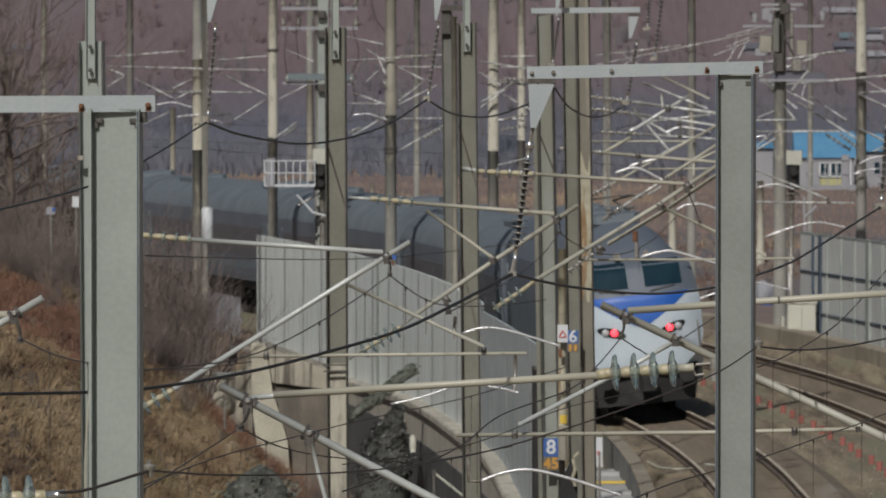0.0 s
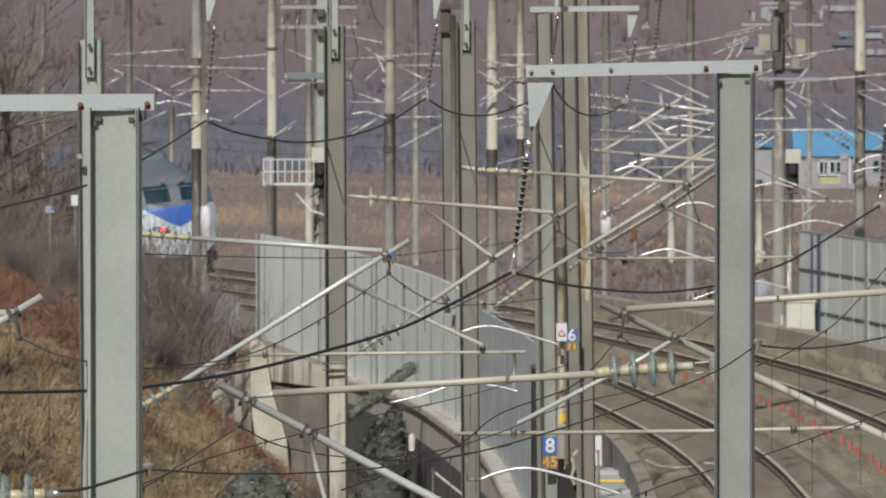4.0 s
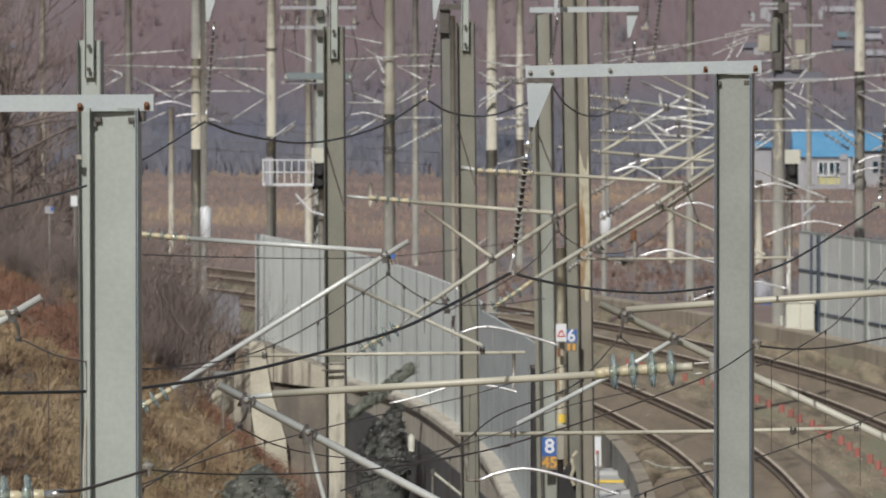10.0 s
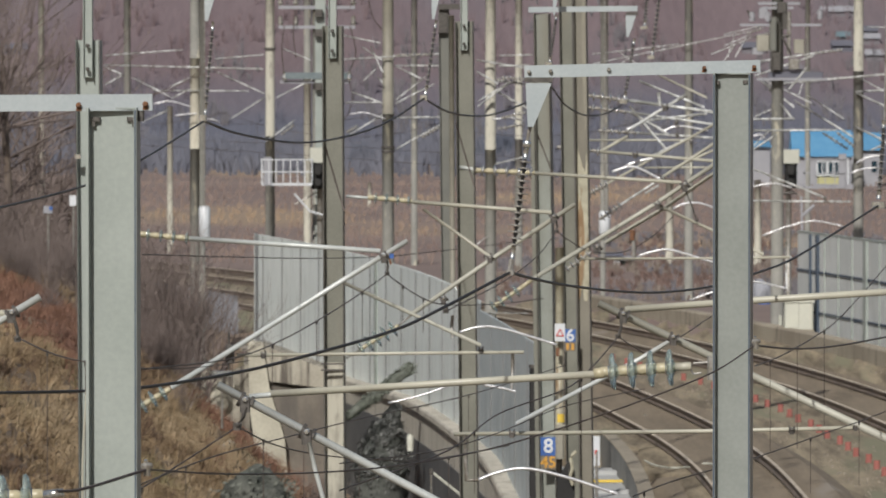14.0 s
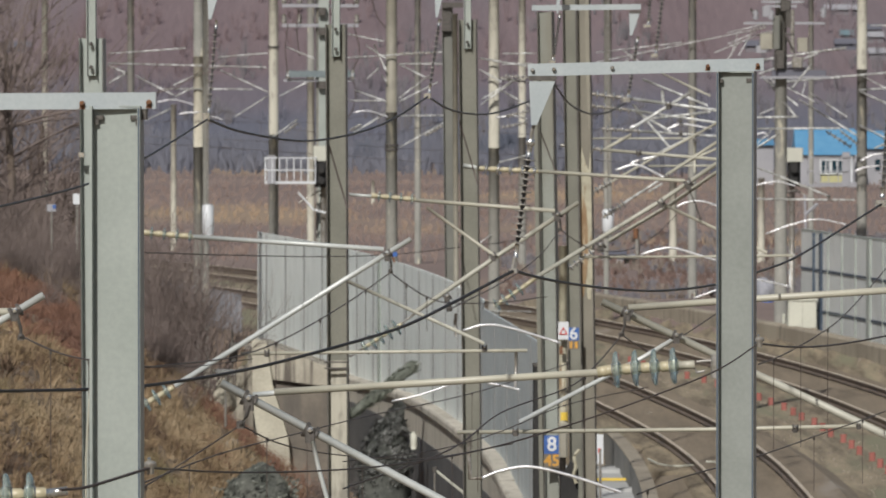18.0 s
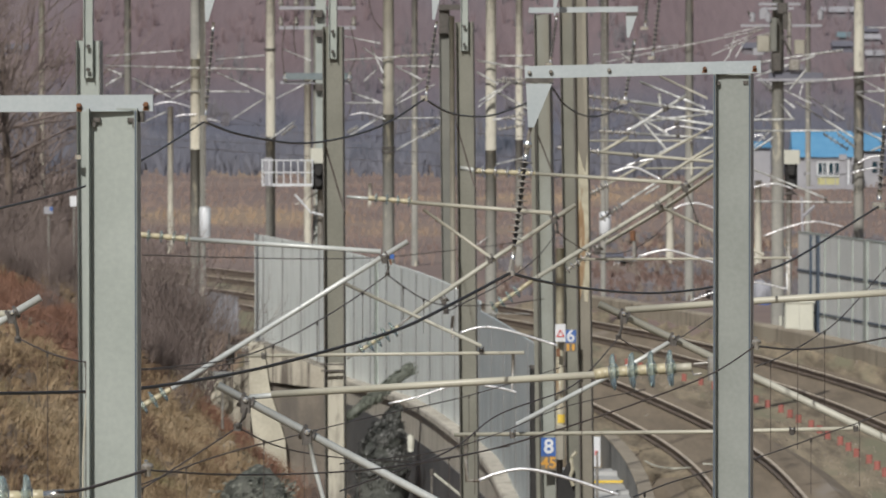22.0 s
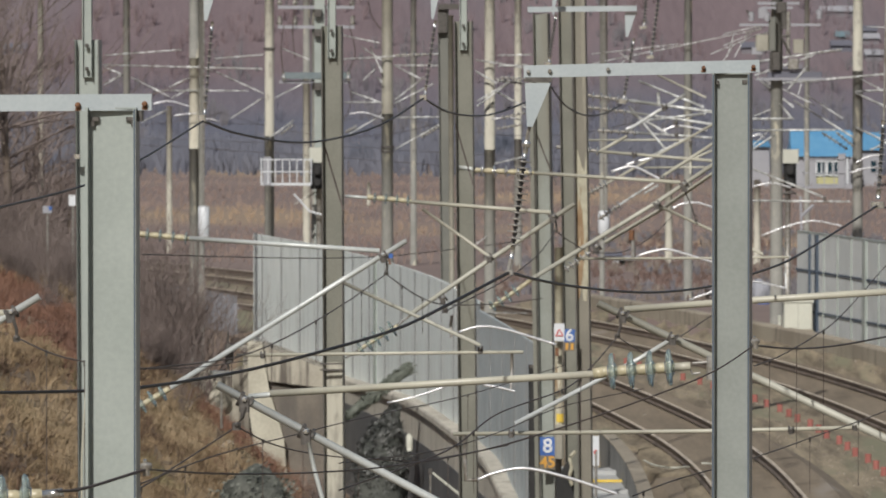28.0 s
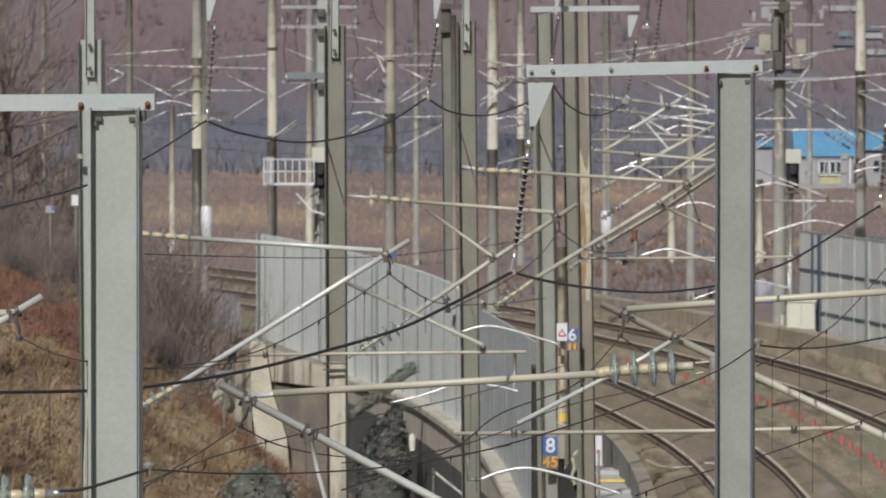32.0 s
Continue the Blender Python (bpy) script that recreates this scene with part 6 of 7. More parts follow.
gear((3.035, 136, 5.312), FG, [((3.406, 136, 5.563), (4.54, 136, 6.294)), ((3.886, 136, 5.781), (4.159, 136, 5.945))], [[(4.432, 136, 5.497), (4.628, 136, 5.585), (4.923, 136, 5.607), (5.218, 136, 5.519)]], [((3.013, 136, 5.29), (3.428, 136, 5.574))], [], 0.026)
gear((7.531, 171.8, 3.506), FG, [((7.117, 171.8, 3.547), (8.496, 171.8, 3.547)), ((7.114, 171.8, 5.878), (9.321, 171.8, 4.995)), ((7.115, 171.8, 4.926), (9.942, 171.8, 4.899)), ((8.358, 171.8, 3.919), (8.373, 171.8, 2.788))],
     [[(7.778, 171.8, 4.071), (8.426, 171.8, 4.306), (9.046, 171.8, 4.43), (9.736, 171.8, 4.306)], [(7.46, 171.8, 5.244), (8.011, 171.8, 5.354), (8.494, 171.8, 5.244)], [(6.014, 171.8, 2.498), (6.635, 171.8, 2.719), (7.462, 171.8, 2.954), (8.359, 171.8, 2.788)]],
     [], [(9.302, 171.7, 4.997)], 0.026)
gear((12.552, 221.6, 7.423), FG, [((9.173, 221.6, 8.187), (12.55, 221.6, 8.684)), ((9.796, 221.6, 7.849), (11.661, 221.6, 8.489)), ((9.885, 221.6, 7.778), (11.041, 221.6, 6.854)), ((10.151, 221.6, 7.565), (13.973, 221.6, 7.902)), ((11.041, 221.6, 7.067), (12.91, 221.6, 5.911))],
     [[(13, 221.6, 5.111), (13.355, 221.6, 5.289), (13.835, 221.6, 5.378)], [(12.823, 221.6, 4.791), (13.178, 221.6, 4.916), (13.623, 221.6, 4.969)]], [((11.931, 221.6, 6.054), (12.732, 221.6, 5.538)), ((11.661, 221.6, 8.56), (12.55, 221.6, 8.667))], [(11.835, 221.5, 7.778), (10.271, 221.5, 7.423)], 0.034)
gear((12.931, 221.7, 7.387), FG, [((12.967, 221.7, 7.351), (14.514, 221.7, 7.422)), ((12.967, 221.7, 7.315), (14.515, 221.7, 6.622)), ((12.951, 221.7, 6.248), (14.517, 221.7, 5.501)), ((13.45, 221.7, 5.501), (14.516, 221.7, 5.999)), ((13.455, 221.7, 2.618), (14.523, 221.7, 2.173))],
     [[(9.713, 221.7, 5.946), (9.98, 221.7, 5.999), (10.105, 221.7, 5.893)]], [], [], 0.036)
gear((7.463, 171.9, 6.152), FG, [((7.463, 171.9, 6.111), (8.124, 171.9, 6.539)), ((7.117, 171.9, 6.911), (8.565, 171.9, 6.925)), ((7.117, 171.9, 6.635), (9.6, 171.9, 6.649)), ((8.22, 171.9, 7.297), (8.524, 171.9, 6.925)), ((8.426, 171.9, 7.642), (8.908, 171.9, 8.221))], [], [], [], 0.027)
gear((-9.701, 217.5, 8.173), FG, [((-10.486, 217.5, 8.191), (-5.566, 217.5, 8.069)), ((-10.486, 217.5, 8.138), (-9.911, 217.5, 7.894)), ((-9.911, 217.5, 7.894), (-10.452, 217.5, 7.58)), ((-9.614, 217.5, 7.807), (-8.446, 217.5, 7.214))],
     [[(-8.97, 217.5, 6.987), (-8.446, 217.5, 7.074), (-7.835, 217.5, 6.917)], [(-8.307, 217.5, 6.621), (-8.01, 217.5, 6.673), (-7.626, 217.5, 6.69)]], [], [(-9.906, 217.4, 7.894)], 0.026)
gear((-7.67, 217.8, 8.487), FG, [((-10.465, 217.8, 8.487), (-8.072, 217.8, 8.662)), ((-7.059, 217.8, 8.383), (-5.556, 217.8, 8.505)), ((-8.457, 217.8, 7.509), (-7.828, 217.8, 7.806)), ((-8.405, 217.8, 7.16), (-7.828, 217.8, 7.457)), ((-8.982, 217.8, 7.404), (-6.011, 217.8, 7.387)), ((-9.332, 217.8, 6.426), (-8.458, 217.8, 6.828))], [], [], [], 0.024)
gear((-5.686, 225.7, 7.404), FG, [((-7.261, 225.7, 7.966), (-5.74, 225.7, 7.26)), ((-5.758, 225.7, 7.133), (-6.809, 225.7, 6.463)), ((-5.36, 225.7, 7.133), (-3.694, 225.7, 7.984)), ((-5.687, 225.7, 5.739), (-4.781, 225.7, 6.409)), ((-5.142, 225.7, 8.708), (-4.273, 225.7, 8.346))], [[(-7.678, 225.7, 6.463), (-7.407, 225.7, 6.445), (-7.171, 225.7, 6.372)]],
     [((-5.216, 225.7, 5.956), (-4.781, 225.7, 6.282))], [], 0.023)
gear((-1.528, 202.7, 8.481), FG, [((-2.894, 202.7, 8.367), (-0.065, 202.7, 8.53)), ((-2.862, 202.7, 9.05), (-1.821, 202.7, 8.839)), ((-2.341, 202.7, 8.725), (-1.772, 202.7, 8.351)), ((-2.097, 202.7, 8.741), (-1.756, 202.7, 7.994)), ((-2.309, 202.7, 7.75), (-1.951, 202.7, 8.091)), ((-1.886, 202.7, 7.864), (-1.756, 202.7, 7.701))],
     [[(-2.7, 202.7, 6.79), (-2.261, 202.7, 6.839), (-1.691, 202.7, 6.66)]], [((-1.366, 202.7, 8.481), (-0.39, 202.7, 8.514))], [], 0.023)
gear((-0.635, 202.8, 7.831), FG, [((-1.399, 202.8, 8.189), (-0.618, 202.8, 7.798)), ((-0.521, 202.8, 7.863), (-1.367, 202.8, 7.213)), ((-1.383, 202.8, 7.099), (-0.26, 202.8, 7.668)), ((-1.367, 202.8, 5.781), (-0.098, 202.8, 6.497)), ((-1.367, 202.8, 6.692), (-0.065, 202.8, 6.708)), ((-1.367, 202.8, 8.189), (-0.098, 202.8, 8.189)), ((-2.636, 202.8, 7.424), (-1.757, 202.8, 7.115)), ((-2.831, 202.8, 7.131), (-1.822, 202.8, 7.131)), ((-2.701, 202.8, 6.204), (-1.757, 202.8, 6.773))],
     [], [((-0.635, 202.8, 6.123), (-0.098, 202.8, 6.432)), ((-2.799, 202.8, 6.269), (-2.473, 202.8, 6.448))], [], 0.023)
gear((2.006, 215.6, 7.622), FG, [((1.003, 215.6, 8.348), (2.785, 215.6, 8.054)), ((1.055, 215.6, 6.93), (2.093, 215.6, 7.708)), ((1.66, 215.6, 7.708), (2.768, 215.6, 7.587)), ((1.661, 215.6, 7.363), (2.785, 215.6, 6.757)), ((1.003, 215.6, 8.002), (1.661, 215.6, 7.622))],
     [[(1.488, 215.6, 6.532), (2.007, 215.6, 6.584), (2.439, 215.6, 6.498)]], [((1.626, 215.6, 7.76), (2.439, 215.6, 7.622)), ((1.661, 215.6, 6.238), (2.439, 215.6, 6.377))], [], 0.03)
gear((6.454, 254.6, 8.502), FG, [((5.392, 254.6, 8.543), (8.496, 254.6, 8.91)), ((5.392, 254.6, 8.196), (11.354, 254.6, 9.421)), ((6.29, 254.6, 8.665), (6.965, 254.6, 8.196)), ((6.658, 254.6, 8.38), (6.046, 254.6, 7.93)), ((9.681, 254.6, 8.543), (11.457, 254.6, 9.278)), ((10.13, 254.6, 8.298), (10.538, 254.6, 8.91))],
     [], [((10.946, 254.6, 9.319), (11.559, 254.6, 9.482))], [], 0.024)
gear((2.091, 215.4, 8.141), FG, [((1.693, 215.4, 8.486), (2.73, 215.4, 8.504)), ((1.693, 215.4, 8.158), (2.592, 215.4, 8.193)), ((1.054, 215.4, 7.087), (2.056, 215.4, 7.692)), ((1.59, 215.4, 5.169), (2.524, 215.4, 5.393))], [],
     [((1.763, 215.4, 7.813), (2.523, 215.4, 7.761)), ((1.763, 215.4, 6.569), (2.523, 215.4, 6.741))], [], 0.024)
gear((11.133, 254.2, 9.317), FG, [((10.113, 254.2, 9.256), (11.234, 254.2, 9.521)), ((10.114, 254.2, 8.848), (11.133, 254.2, 9.276)), ((10.522, 254.2, 8.441), (10.99, 254.2, 9.256)), ((10.257, 254.2, 8.441), (10.521, 254.2, 9.317)), ((13.112, 254.2, 8.033), (12.828, 254.2, 7.075)), ((15.272, 254.2, 9.521), (15.985, 254.2, 9.521))], [],
     [((11.234, 254.2, 9.521), (11.907, 254.2, 9.643)), ((11.337, 254.2, 9.195), (11.867, 254.2, 9.358))], [], 0.022)
gear((10.932, 221.2, 7.424), FG, [((9.867, 221.2, 7.832), (11.678, 221.2, 6.927)), ((10.542, 221.2, 6.892), (9.779, 221.2, 6.573)), ((11.429, 221.2, 7.247), (12.566, 221.2, 6.502)), ((10.259, 221.2, 6.147), (9.692, 221.2, 5.614)), ((13.061, 221.2, 7.779), (13.913, 221.2, 7.336))], [], [((12.354, 221.2, 6.076), (12.922, 221.2, 5.614))], [], 0.022)
gear((1.49, 215.8, 2.425), FG, [((1.057, 215.8, 0.588), (2.617, 215.8, 0.588)), ((1.351, 215.8, 2.945), (0.884, 215.8, 2.599))], [], [], [], 0.015)


# ---- pole with crossarms and pin insulators ----
def line_pole(x, y, arms_z, half, label):
    z0 = gz(x, y) - 0.05
    t = thing("line_pole", (x, y, z0), label, "pole", "line poles")
    part("shaft", tube([(x, y, z0), (x, y, 12.5)], 0.155, 12, 0.14), CONC, t, "", True)
    for z in arms_z:
        a = part("crossarm", box((x, y - 0.2, z), (half * 2, 0.09, 0.1), None, 0.01), FARW, t, "pale crossarm")
        for s in (-0.95, -0.55, 0.95):
            part("pin_insulator", lathe((x + s * half, y - 0.2, z + 0.05), (0, 0, 1), [(0, 0.03), (0.06, 0.09), (0.1, 0.1), (0.16, 0.05), (0.22, 0.09), (0.3, 0.04)], 10), FIT, a, "", True)
    return t


t = line_pole(-3.935, 219, (9.366, 9.98), 1.19, "signal mast pole with pale crossarms and pin insulators")
part("cable_trough", box((-3.96, 218.7, 7.86), (1.95, 0.35, 0.2), None, 0.04), mat("slate_blue_paint", (0.12, 0.155, 0.165), (0.16, 0.19, 0.2), 0.5), t, "dark slate cable trough")
part("crossarm", box((-4.0, 218.7, 7.663), (2.15, 0.09, 0.08)), FARW, t, "pale crossarm")
for x in (-4.93, -2.93):
    part("pin_insulator", lathe((x, 218.6, 7.7), (0, 0, 1), [(0, 0.04), (0.06, 0.09), (0.1, 0.1), (0.16, 0.05), (0.22, 0.08), (0.3, 0.04)], 10), SHINY, t, "", True)
for run_ in (((-4.93, 218.5, 9.4), (-5.02, 218.5, 8.7), (-4.96, 218.5, 7.95)), ((-4.6, 218.5, 9.9), (-4.66, 218.5, 9.2), (-4.58, 218.5, 8.4)), ((-2.9, 218.5, 9.4), (-2.72, 218.5, 8.6), (-2.9, 218.5, 8.0)), ((-2.93, 218.5, 7.7), (-2.84, 218.5, 7.2), (-2.95, 218.5, 6.7), (-3.2, 218.5, 6.4)), ((-2.9, 218.5, 10.0), (-2.45, 218.5, 10.6), (-2.2, 218.5, 9.7), (-1.75, 218.5, 9.1))):
    part("jumper_cable", tube(smooth_line(list(run_), 5), 0.018, 5), THIN, t, "thin dark jumper cable")
part("steel_ladder", merge(*[box((-3.823, 218.6, 8.137), (0.32, 0.1, 14.0))]), STEEL, t, "pale steel side member")
for c in ((-3.871, 218.4, 9.801), (-3.872, 218.4, 9.188), (-3.872, 218.4, 7.524)):
    part("cabinet", box(c, (0.25, 0.2, 0.23), None, 0.03), DARK, t)

# switchgear pole
x, y, _ = (9.481, 200, 9.122)
t = thing("switchgear_pole", (x, y, gz(x, y)), "cluttered switchgear pole with dark transformers and crossarms", "pole", "line poles")
part("shaft", tube([(x, y, gz(x, y)), (x, y, 11.0)], 0.19, 12, 0.16), CONC, t, "", True)
for a, sz, m in (((9.334, 199.6, 9.088), (0.2, 0.2, 0.95), DARKM), ((9.67, 199.6, 9.472), (0.16, 0.2, 0.5), DARK), ((9.046, 199.6, 8.832), (0.36, 0.3, 0.45), SWBOX), ((10.071, 199.6, 8.736), (0.3, 0.3, 0.4), SWBOX), ((8.902, 199.6, 8.608), (0.3, 0.25, 0.2), FARW), ((9.927, 199.6, 8.24), (0.3, 0.2, 0.3), FIT), ((9.415, 199.6, 8.32), (0.3, 0.2, 0.5), DARK), ((9.589, 199.6, 9.84), (0.3, 0.2, 0.3), DARK), ((9.782, 199.6, 9.12), (0.12, 0.2, 1.2), FIT), ((9.061, 199.6, 9.68), (0.25, 0.2, 0.3), FARW)):
    part("switch_box", box(a, sz, None, 0.03), m, t)
part("cable_trough", box((9.98, 199.75, 7.93), (1.55, 0.2, 0.17), None, 0.02), HAZEN, t, "dull slate cable trough")
for a, w in (((9.509, 199.6, 9.952), 1.2), ((9.461, 199.6, 9.824), 0.9), ((8.901, 199.6, 9.344), 1.0), ((10.262, 199.6, 9.344), 0.9), ((9.864, 199.6, 7.808), 2.0)):
    part("crossarm", box(a, (w, 0.09, 0.07), None, 0.01), FARW, t, "pale crossarm")
for a, b in (((9.569, 199.5, 9.04), (9.858, 199.5, 8.48)), ((9.825, 199.5, 9.04), (9.569, 199.5, 9.024)), ((8.737, 199.5, 9.44), (8.608, 199.5, 9.76)), ((9.298, 199.5, 8.48), (9.315, 199.5, 8))):
    part("stay", tube([a, b], 0.035, 6), DARK, t)
for a in ((10.657, 199.5, 9.504), (8.737, 199.5, 9.44), (9.185, 199.5, 9.44)):
    part("pin_insulator", lathe(a, (0, 0, 1), [(0, 0.04), (0.05, 0.1), (0.12, 0.06), (0.2, 0.1), (0.28, 0.05)], 10), FARW, t, "", True)


# the pole stands beyond the kerb wall, at a larger size
t.scale = (1.08, 1.08, 1.08)
t.location = Vector((0, 0, 8.4)) + (t.location - Vector((0, 0, 8.4))) * 1.08


# ---- signals with caged platforms ----
def cage(parent, c, w, h, depth, n, m=WHITE):
    """A maintenance basket of rails and uprights round a floor, c at the floor's middle front."""
    c = Vector(c)
    part("platform", box(c, (w, depth, 0.07), None, 0.01), m, parent, "pale platform floor")
    for z in (0.5, 0.98):
        part("rail", box(c + Vector((0, -depth / 2, h * z)), (w, 0.04, 0.035)), m, parent)
        for s in (-1, 1):
            part("side_rail", box(c + Vector((s * w / 2, 0, h * z)), (0.05, depth, 0.06)), m, parent)
    for i in range(n + 1):
        part("upright", box(c + Vector((-w / 2 + w * i / n, -depth / 2, h / 2)), (0.03, 0.04, h)), m, parent)
    for s in (-1, 1):
        part("upright", box(c + Vector((s * w / 2, depth / 2, h / 2)), (0.03, 0.04, h)), m, parent)


def signal(c, label, flip=1):
    """A colour-light head with black backing board."""
    c = Vector(c)
    x, y = c.x + 0.05 * flip, c.y + 0.35
    t = thing("signal", (x, y, gz(x, y)), label, "signal", "signals")
    part("post", tube([(x, y, gz(x, y)), (x, y, c.z + 0.7)], 0.1, 10), FIT, t, "", True)
    hd = part("head", box(c, (0.42, 0.25, 0.85), None, 0.1), UNDER, t, "black signal head")
    for z in (-0.22, 0.12):
        part("hood", lathe(c + Vector((0, -0.1, z)), (0, -1, 0), [(0, 0.12), (0.2, 0.12), (0.22, 0.1)], 12), UNDER, hd)
    part("cabinet", box(c + Vector((0.02, 0, 0.62)), (0.54, 0.35, 0.46), None, 0.03), CABIN, t, "cream cabinet above the head")
    part("bracket", tube([c + Vector((0, 0.2, -0.5)), c + Vector((-0.7 * flip, 0.1, -0.9))], 0.03, 6), FIT, t)
    return t


s1 = signal((-3.873, 217.4, 4.79), "black railway signal with white caged platform beside it")
cage(s1, (-4.833, 217.4, 4.51), 1.55, 0.78, 0.62, 7)
part("end_panel", box((-5.419, 217.1, 4.917), (0.26, 0.05, 0.88)), FARW, s1, "pale end panel of the cage")
part("stay", tube([(-4.606, 217.4, 4.214), (-4.118, 217.4, 3.673), (-3.734, 217.4, 3.568)], 0.035, 6), WHITE, s1)
s2 = signal((11.432, 232, 4.547), "black railway signal with white caged platform beside it", -1)
cage(s2, (12.55, 232, 4.156), 1.3, 0.95, 0.7, 4, m=FARW)
part("end_panel", box((13.128, 231.7, 4.682), (0.25, 0.05, 1.15)), FARW, s2, "pale end panel of the cage")
part("stay", tube([(11.191, 232, 3.933), (11.563, 232, 3.989)], 0.05, 6), DARK, s2)
part("ladder_rail", tube([(11.777, 231.8, 3.844), (11.816, 231.8, 2.578)], 0.05, 6), FARW, s2)
part("ladder_rail", tube([(11.796, 231.8, 3.192), (12.205, 231.8, 3.564)], 0.06, 6), FARW, s2)
# low houses with bright blue sheet roofs at the end of the fields
def house(p, w, h, dep, m, rm, label, rise=0.5, win=2):
    """A pitched-roof house on the ground; p is the middle of the front eave."""
    x, y, z = p
    h0 = gz(x, y)
    hs = thing("house", (x, y, h0), label, "house", "far houses")
    part("wall", box((x, y + dep / 2, (h0 + z) / 2 - 0.1), (w, dep, z - h0 + 0.2)), m, hs)
    e = w * 0.54
    vs = [(x - e, y - 0.3, z), (x + e, y - 0.3, z), (x + e, y + dep + 0.3, z), (x - e, y + dep + 0.3, z), (x - e * 0.98, y + dep / 2, z + rise), (x + e * 0.98, y + dep / 2, z + rise)]
    part("roof", (vs, [(0, 1, 5, 4), (2, 3, 4, 5), (0, 4, 3), (1, 2, 5), (3, 2, 1, 0)]), rm, hs)
    for i in range(win):
        part("window", box((x - w * 0.25 + w * 0.5 * i, y - 0.02, z - (z - h0) * 0.45), (w * 0.16, 0.1, (z - h0) * 0.3)), GLASSD, hs)
    return hs


hs = house((25.739, 478, 1.728), 3.9, 2, 5, FARW, ROOFB, "pale low house with bright blue sheet roof", 1.75, 0)
wf = part("window", box((26.1, 477.95, 0.93), (1.5, 0.12, 0.98)), GLASSD, hs)
part("frame", merge(*[box((26.1 + a, 477.86, 0.93 + b), sz) for a, b, sz in ((0, 0.47, (1.6, 0.08, 0.1)), (0, -0.47, (1.6, 0.08, 0.1)), (-0.75, 0, (0.1, 0.08, 1.0)), (-0.05, 0, (0.14, 0.08, 1.0)), (0.75, 0, (0.1, 0.08, 1.0)), (0.35, 0, (0.06, 0.08, 1.0)), (-0.4, 0, (0.06, 0.08, 1.0)))]), WHITE, wf, "white window frame")
part("awning", box((26.1, 477.4, 0.08), (1.5, 0.9, 0.5), None, 0.1), mat("faded_yellow_awning", (0.42, 0.4, 0.2), (0.36, 0.34, 0.18), 0.8), hs, "faded yellow awning")
part("porch_step", box((25.9, 476.9, -0.28), (3.8, 1.2, 0.34)), FARW, hs, "pale porch wall")
for dx in (1.52, 1.93):
    part("downpipe", tube([(25.739 + dx - 0.2, 477.9, -0.4), (25.739 + dx - 0.2, 477.9, 1.75)], 0.07, 6), WHITE, hs)
house((29.052, 484, 2.071), 2.2, 2, 5, FARW, ROOFB, "pale low shed with bright blue sheet roof", 1.2)
house((21.439, 484, 2.304), 2.0, 2, 5, FARW, ROOFB, "small pale shed with blue sheet roof", 0.4, 1)
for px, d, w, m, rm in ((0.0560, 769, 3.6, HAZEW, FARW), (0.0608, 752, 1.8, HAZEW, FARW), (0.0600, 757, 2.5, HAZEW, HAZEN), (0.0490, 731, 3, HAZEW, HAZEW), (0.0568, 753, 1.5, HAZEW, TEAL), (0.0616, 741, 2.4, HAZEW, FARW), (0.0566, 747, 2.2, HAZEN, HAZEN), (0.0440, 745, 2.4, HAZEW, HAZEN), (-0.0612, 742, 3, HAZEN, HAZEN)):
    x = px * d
    house((x, d, gz(x, d) + 0.7), w, 0.7, 2.2, m, rm, "small distant house in haze-dulled colours on the slope", 0.6, 0)
for p, w, m, rm in (((7.129, 300, -0.026), 1.0, WHITE, HAZEN), ((7.9, 300, -0.195), 0.8, CABIN, FARW), ((11.801, 262, -0.327), 1.5, ROOFB, HAZEN), ((9.274, 268, -0.527), 1.8, ROOFB, HAZEN)):
    house(p, w, 1, 1.2, m, rm, "small trackside hut with pale walls", 0.15, 1)
# cream cabinet by the far track
x, y, z = (10.459, 207.4, 0.425)
cb = thing("relay_cabinet", (x, y, gz(x, y)), "cream relay cabinet with overhanging lid", "cabinet")
part("body", box((x, y, z + 0.4), (0.84, 0.66, 0.8), None, 0.03), CABIN, cb)
part("lid", box((x, y, z + 0.83), (0.92, 0.74, 0.07), None, 0.03), CABIN, cb)
part("door_seam", box((x, y - 0.333, z + 0.4), (0.012, 0.006, 0.7)), FIT, cb)
part("plinth", box((x, y, (z + gz(x, y)) / 2), (0.9, 0.7, z - gz(x, y)), None, 0.02), KERB, cb)
for a in ((10.194, 213, 0.621), (10.331, 213, 0.621)):
    single("marker_post", tube([(a[0], a[1], gz(a[0], a[1])), a], 0.05, 8), CABIN, (a[0], a[1], gz(a[0], a[1])), "short cream post beside the cabinet", "post", "short posts")

# ---- culvert head below the barrier's far end ----
o = Vector((-5.021, 190, -0.677))
cv = thing("culvert_head", (-4.335, 190, -2.052), "pale concrete culvert head with a dark opening", "culvert", kind="structure")


def quad_prism(pts, depth):
    v = [Vector(p) for p in pts]
    w = [p + Vector((0, depth, 0)) for p in v]
    n = len(v)
    return v + w, [tuple(range(n))[::-1], tuple(range(n, 2 * n))] + [(i, (i + 1) % n, (i + 1) % n + n, i + n) for i in range(n)]


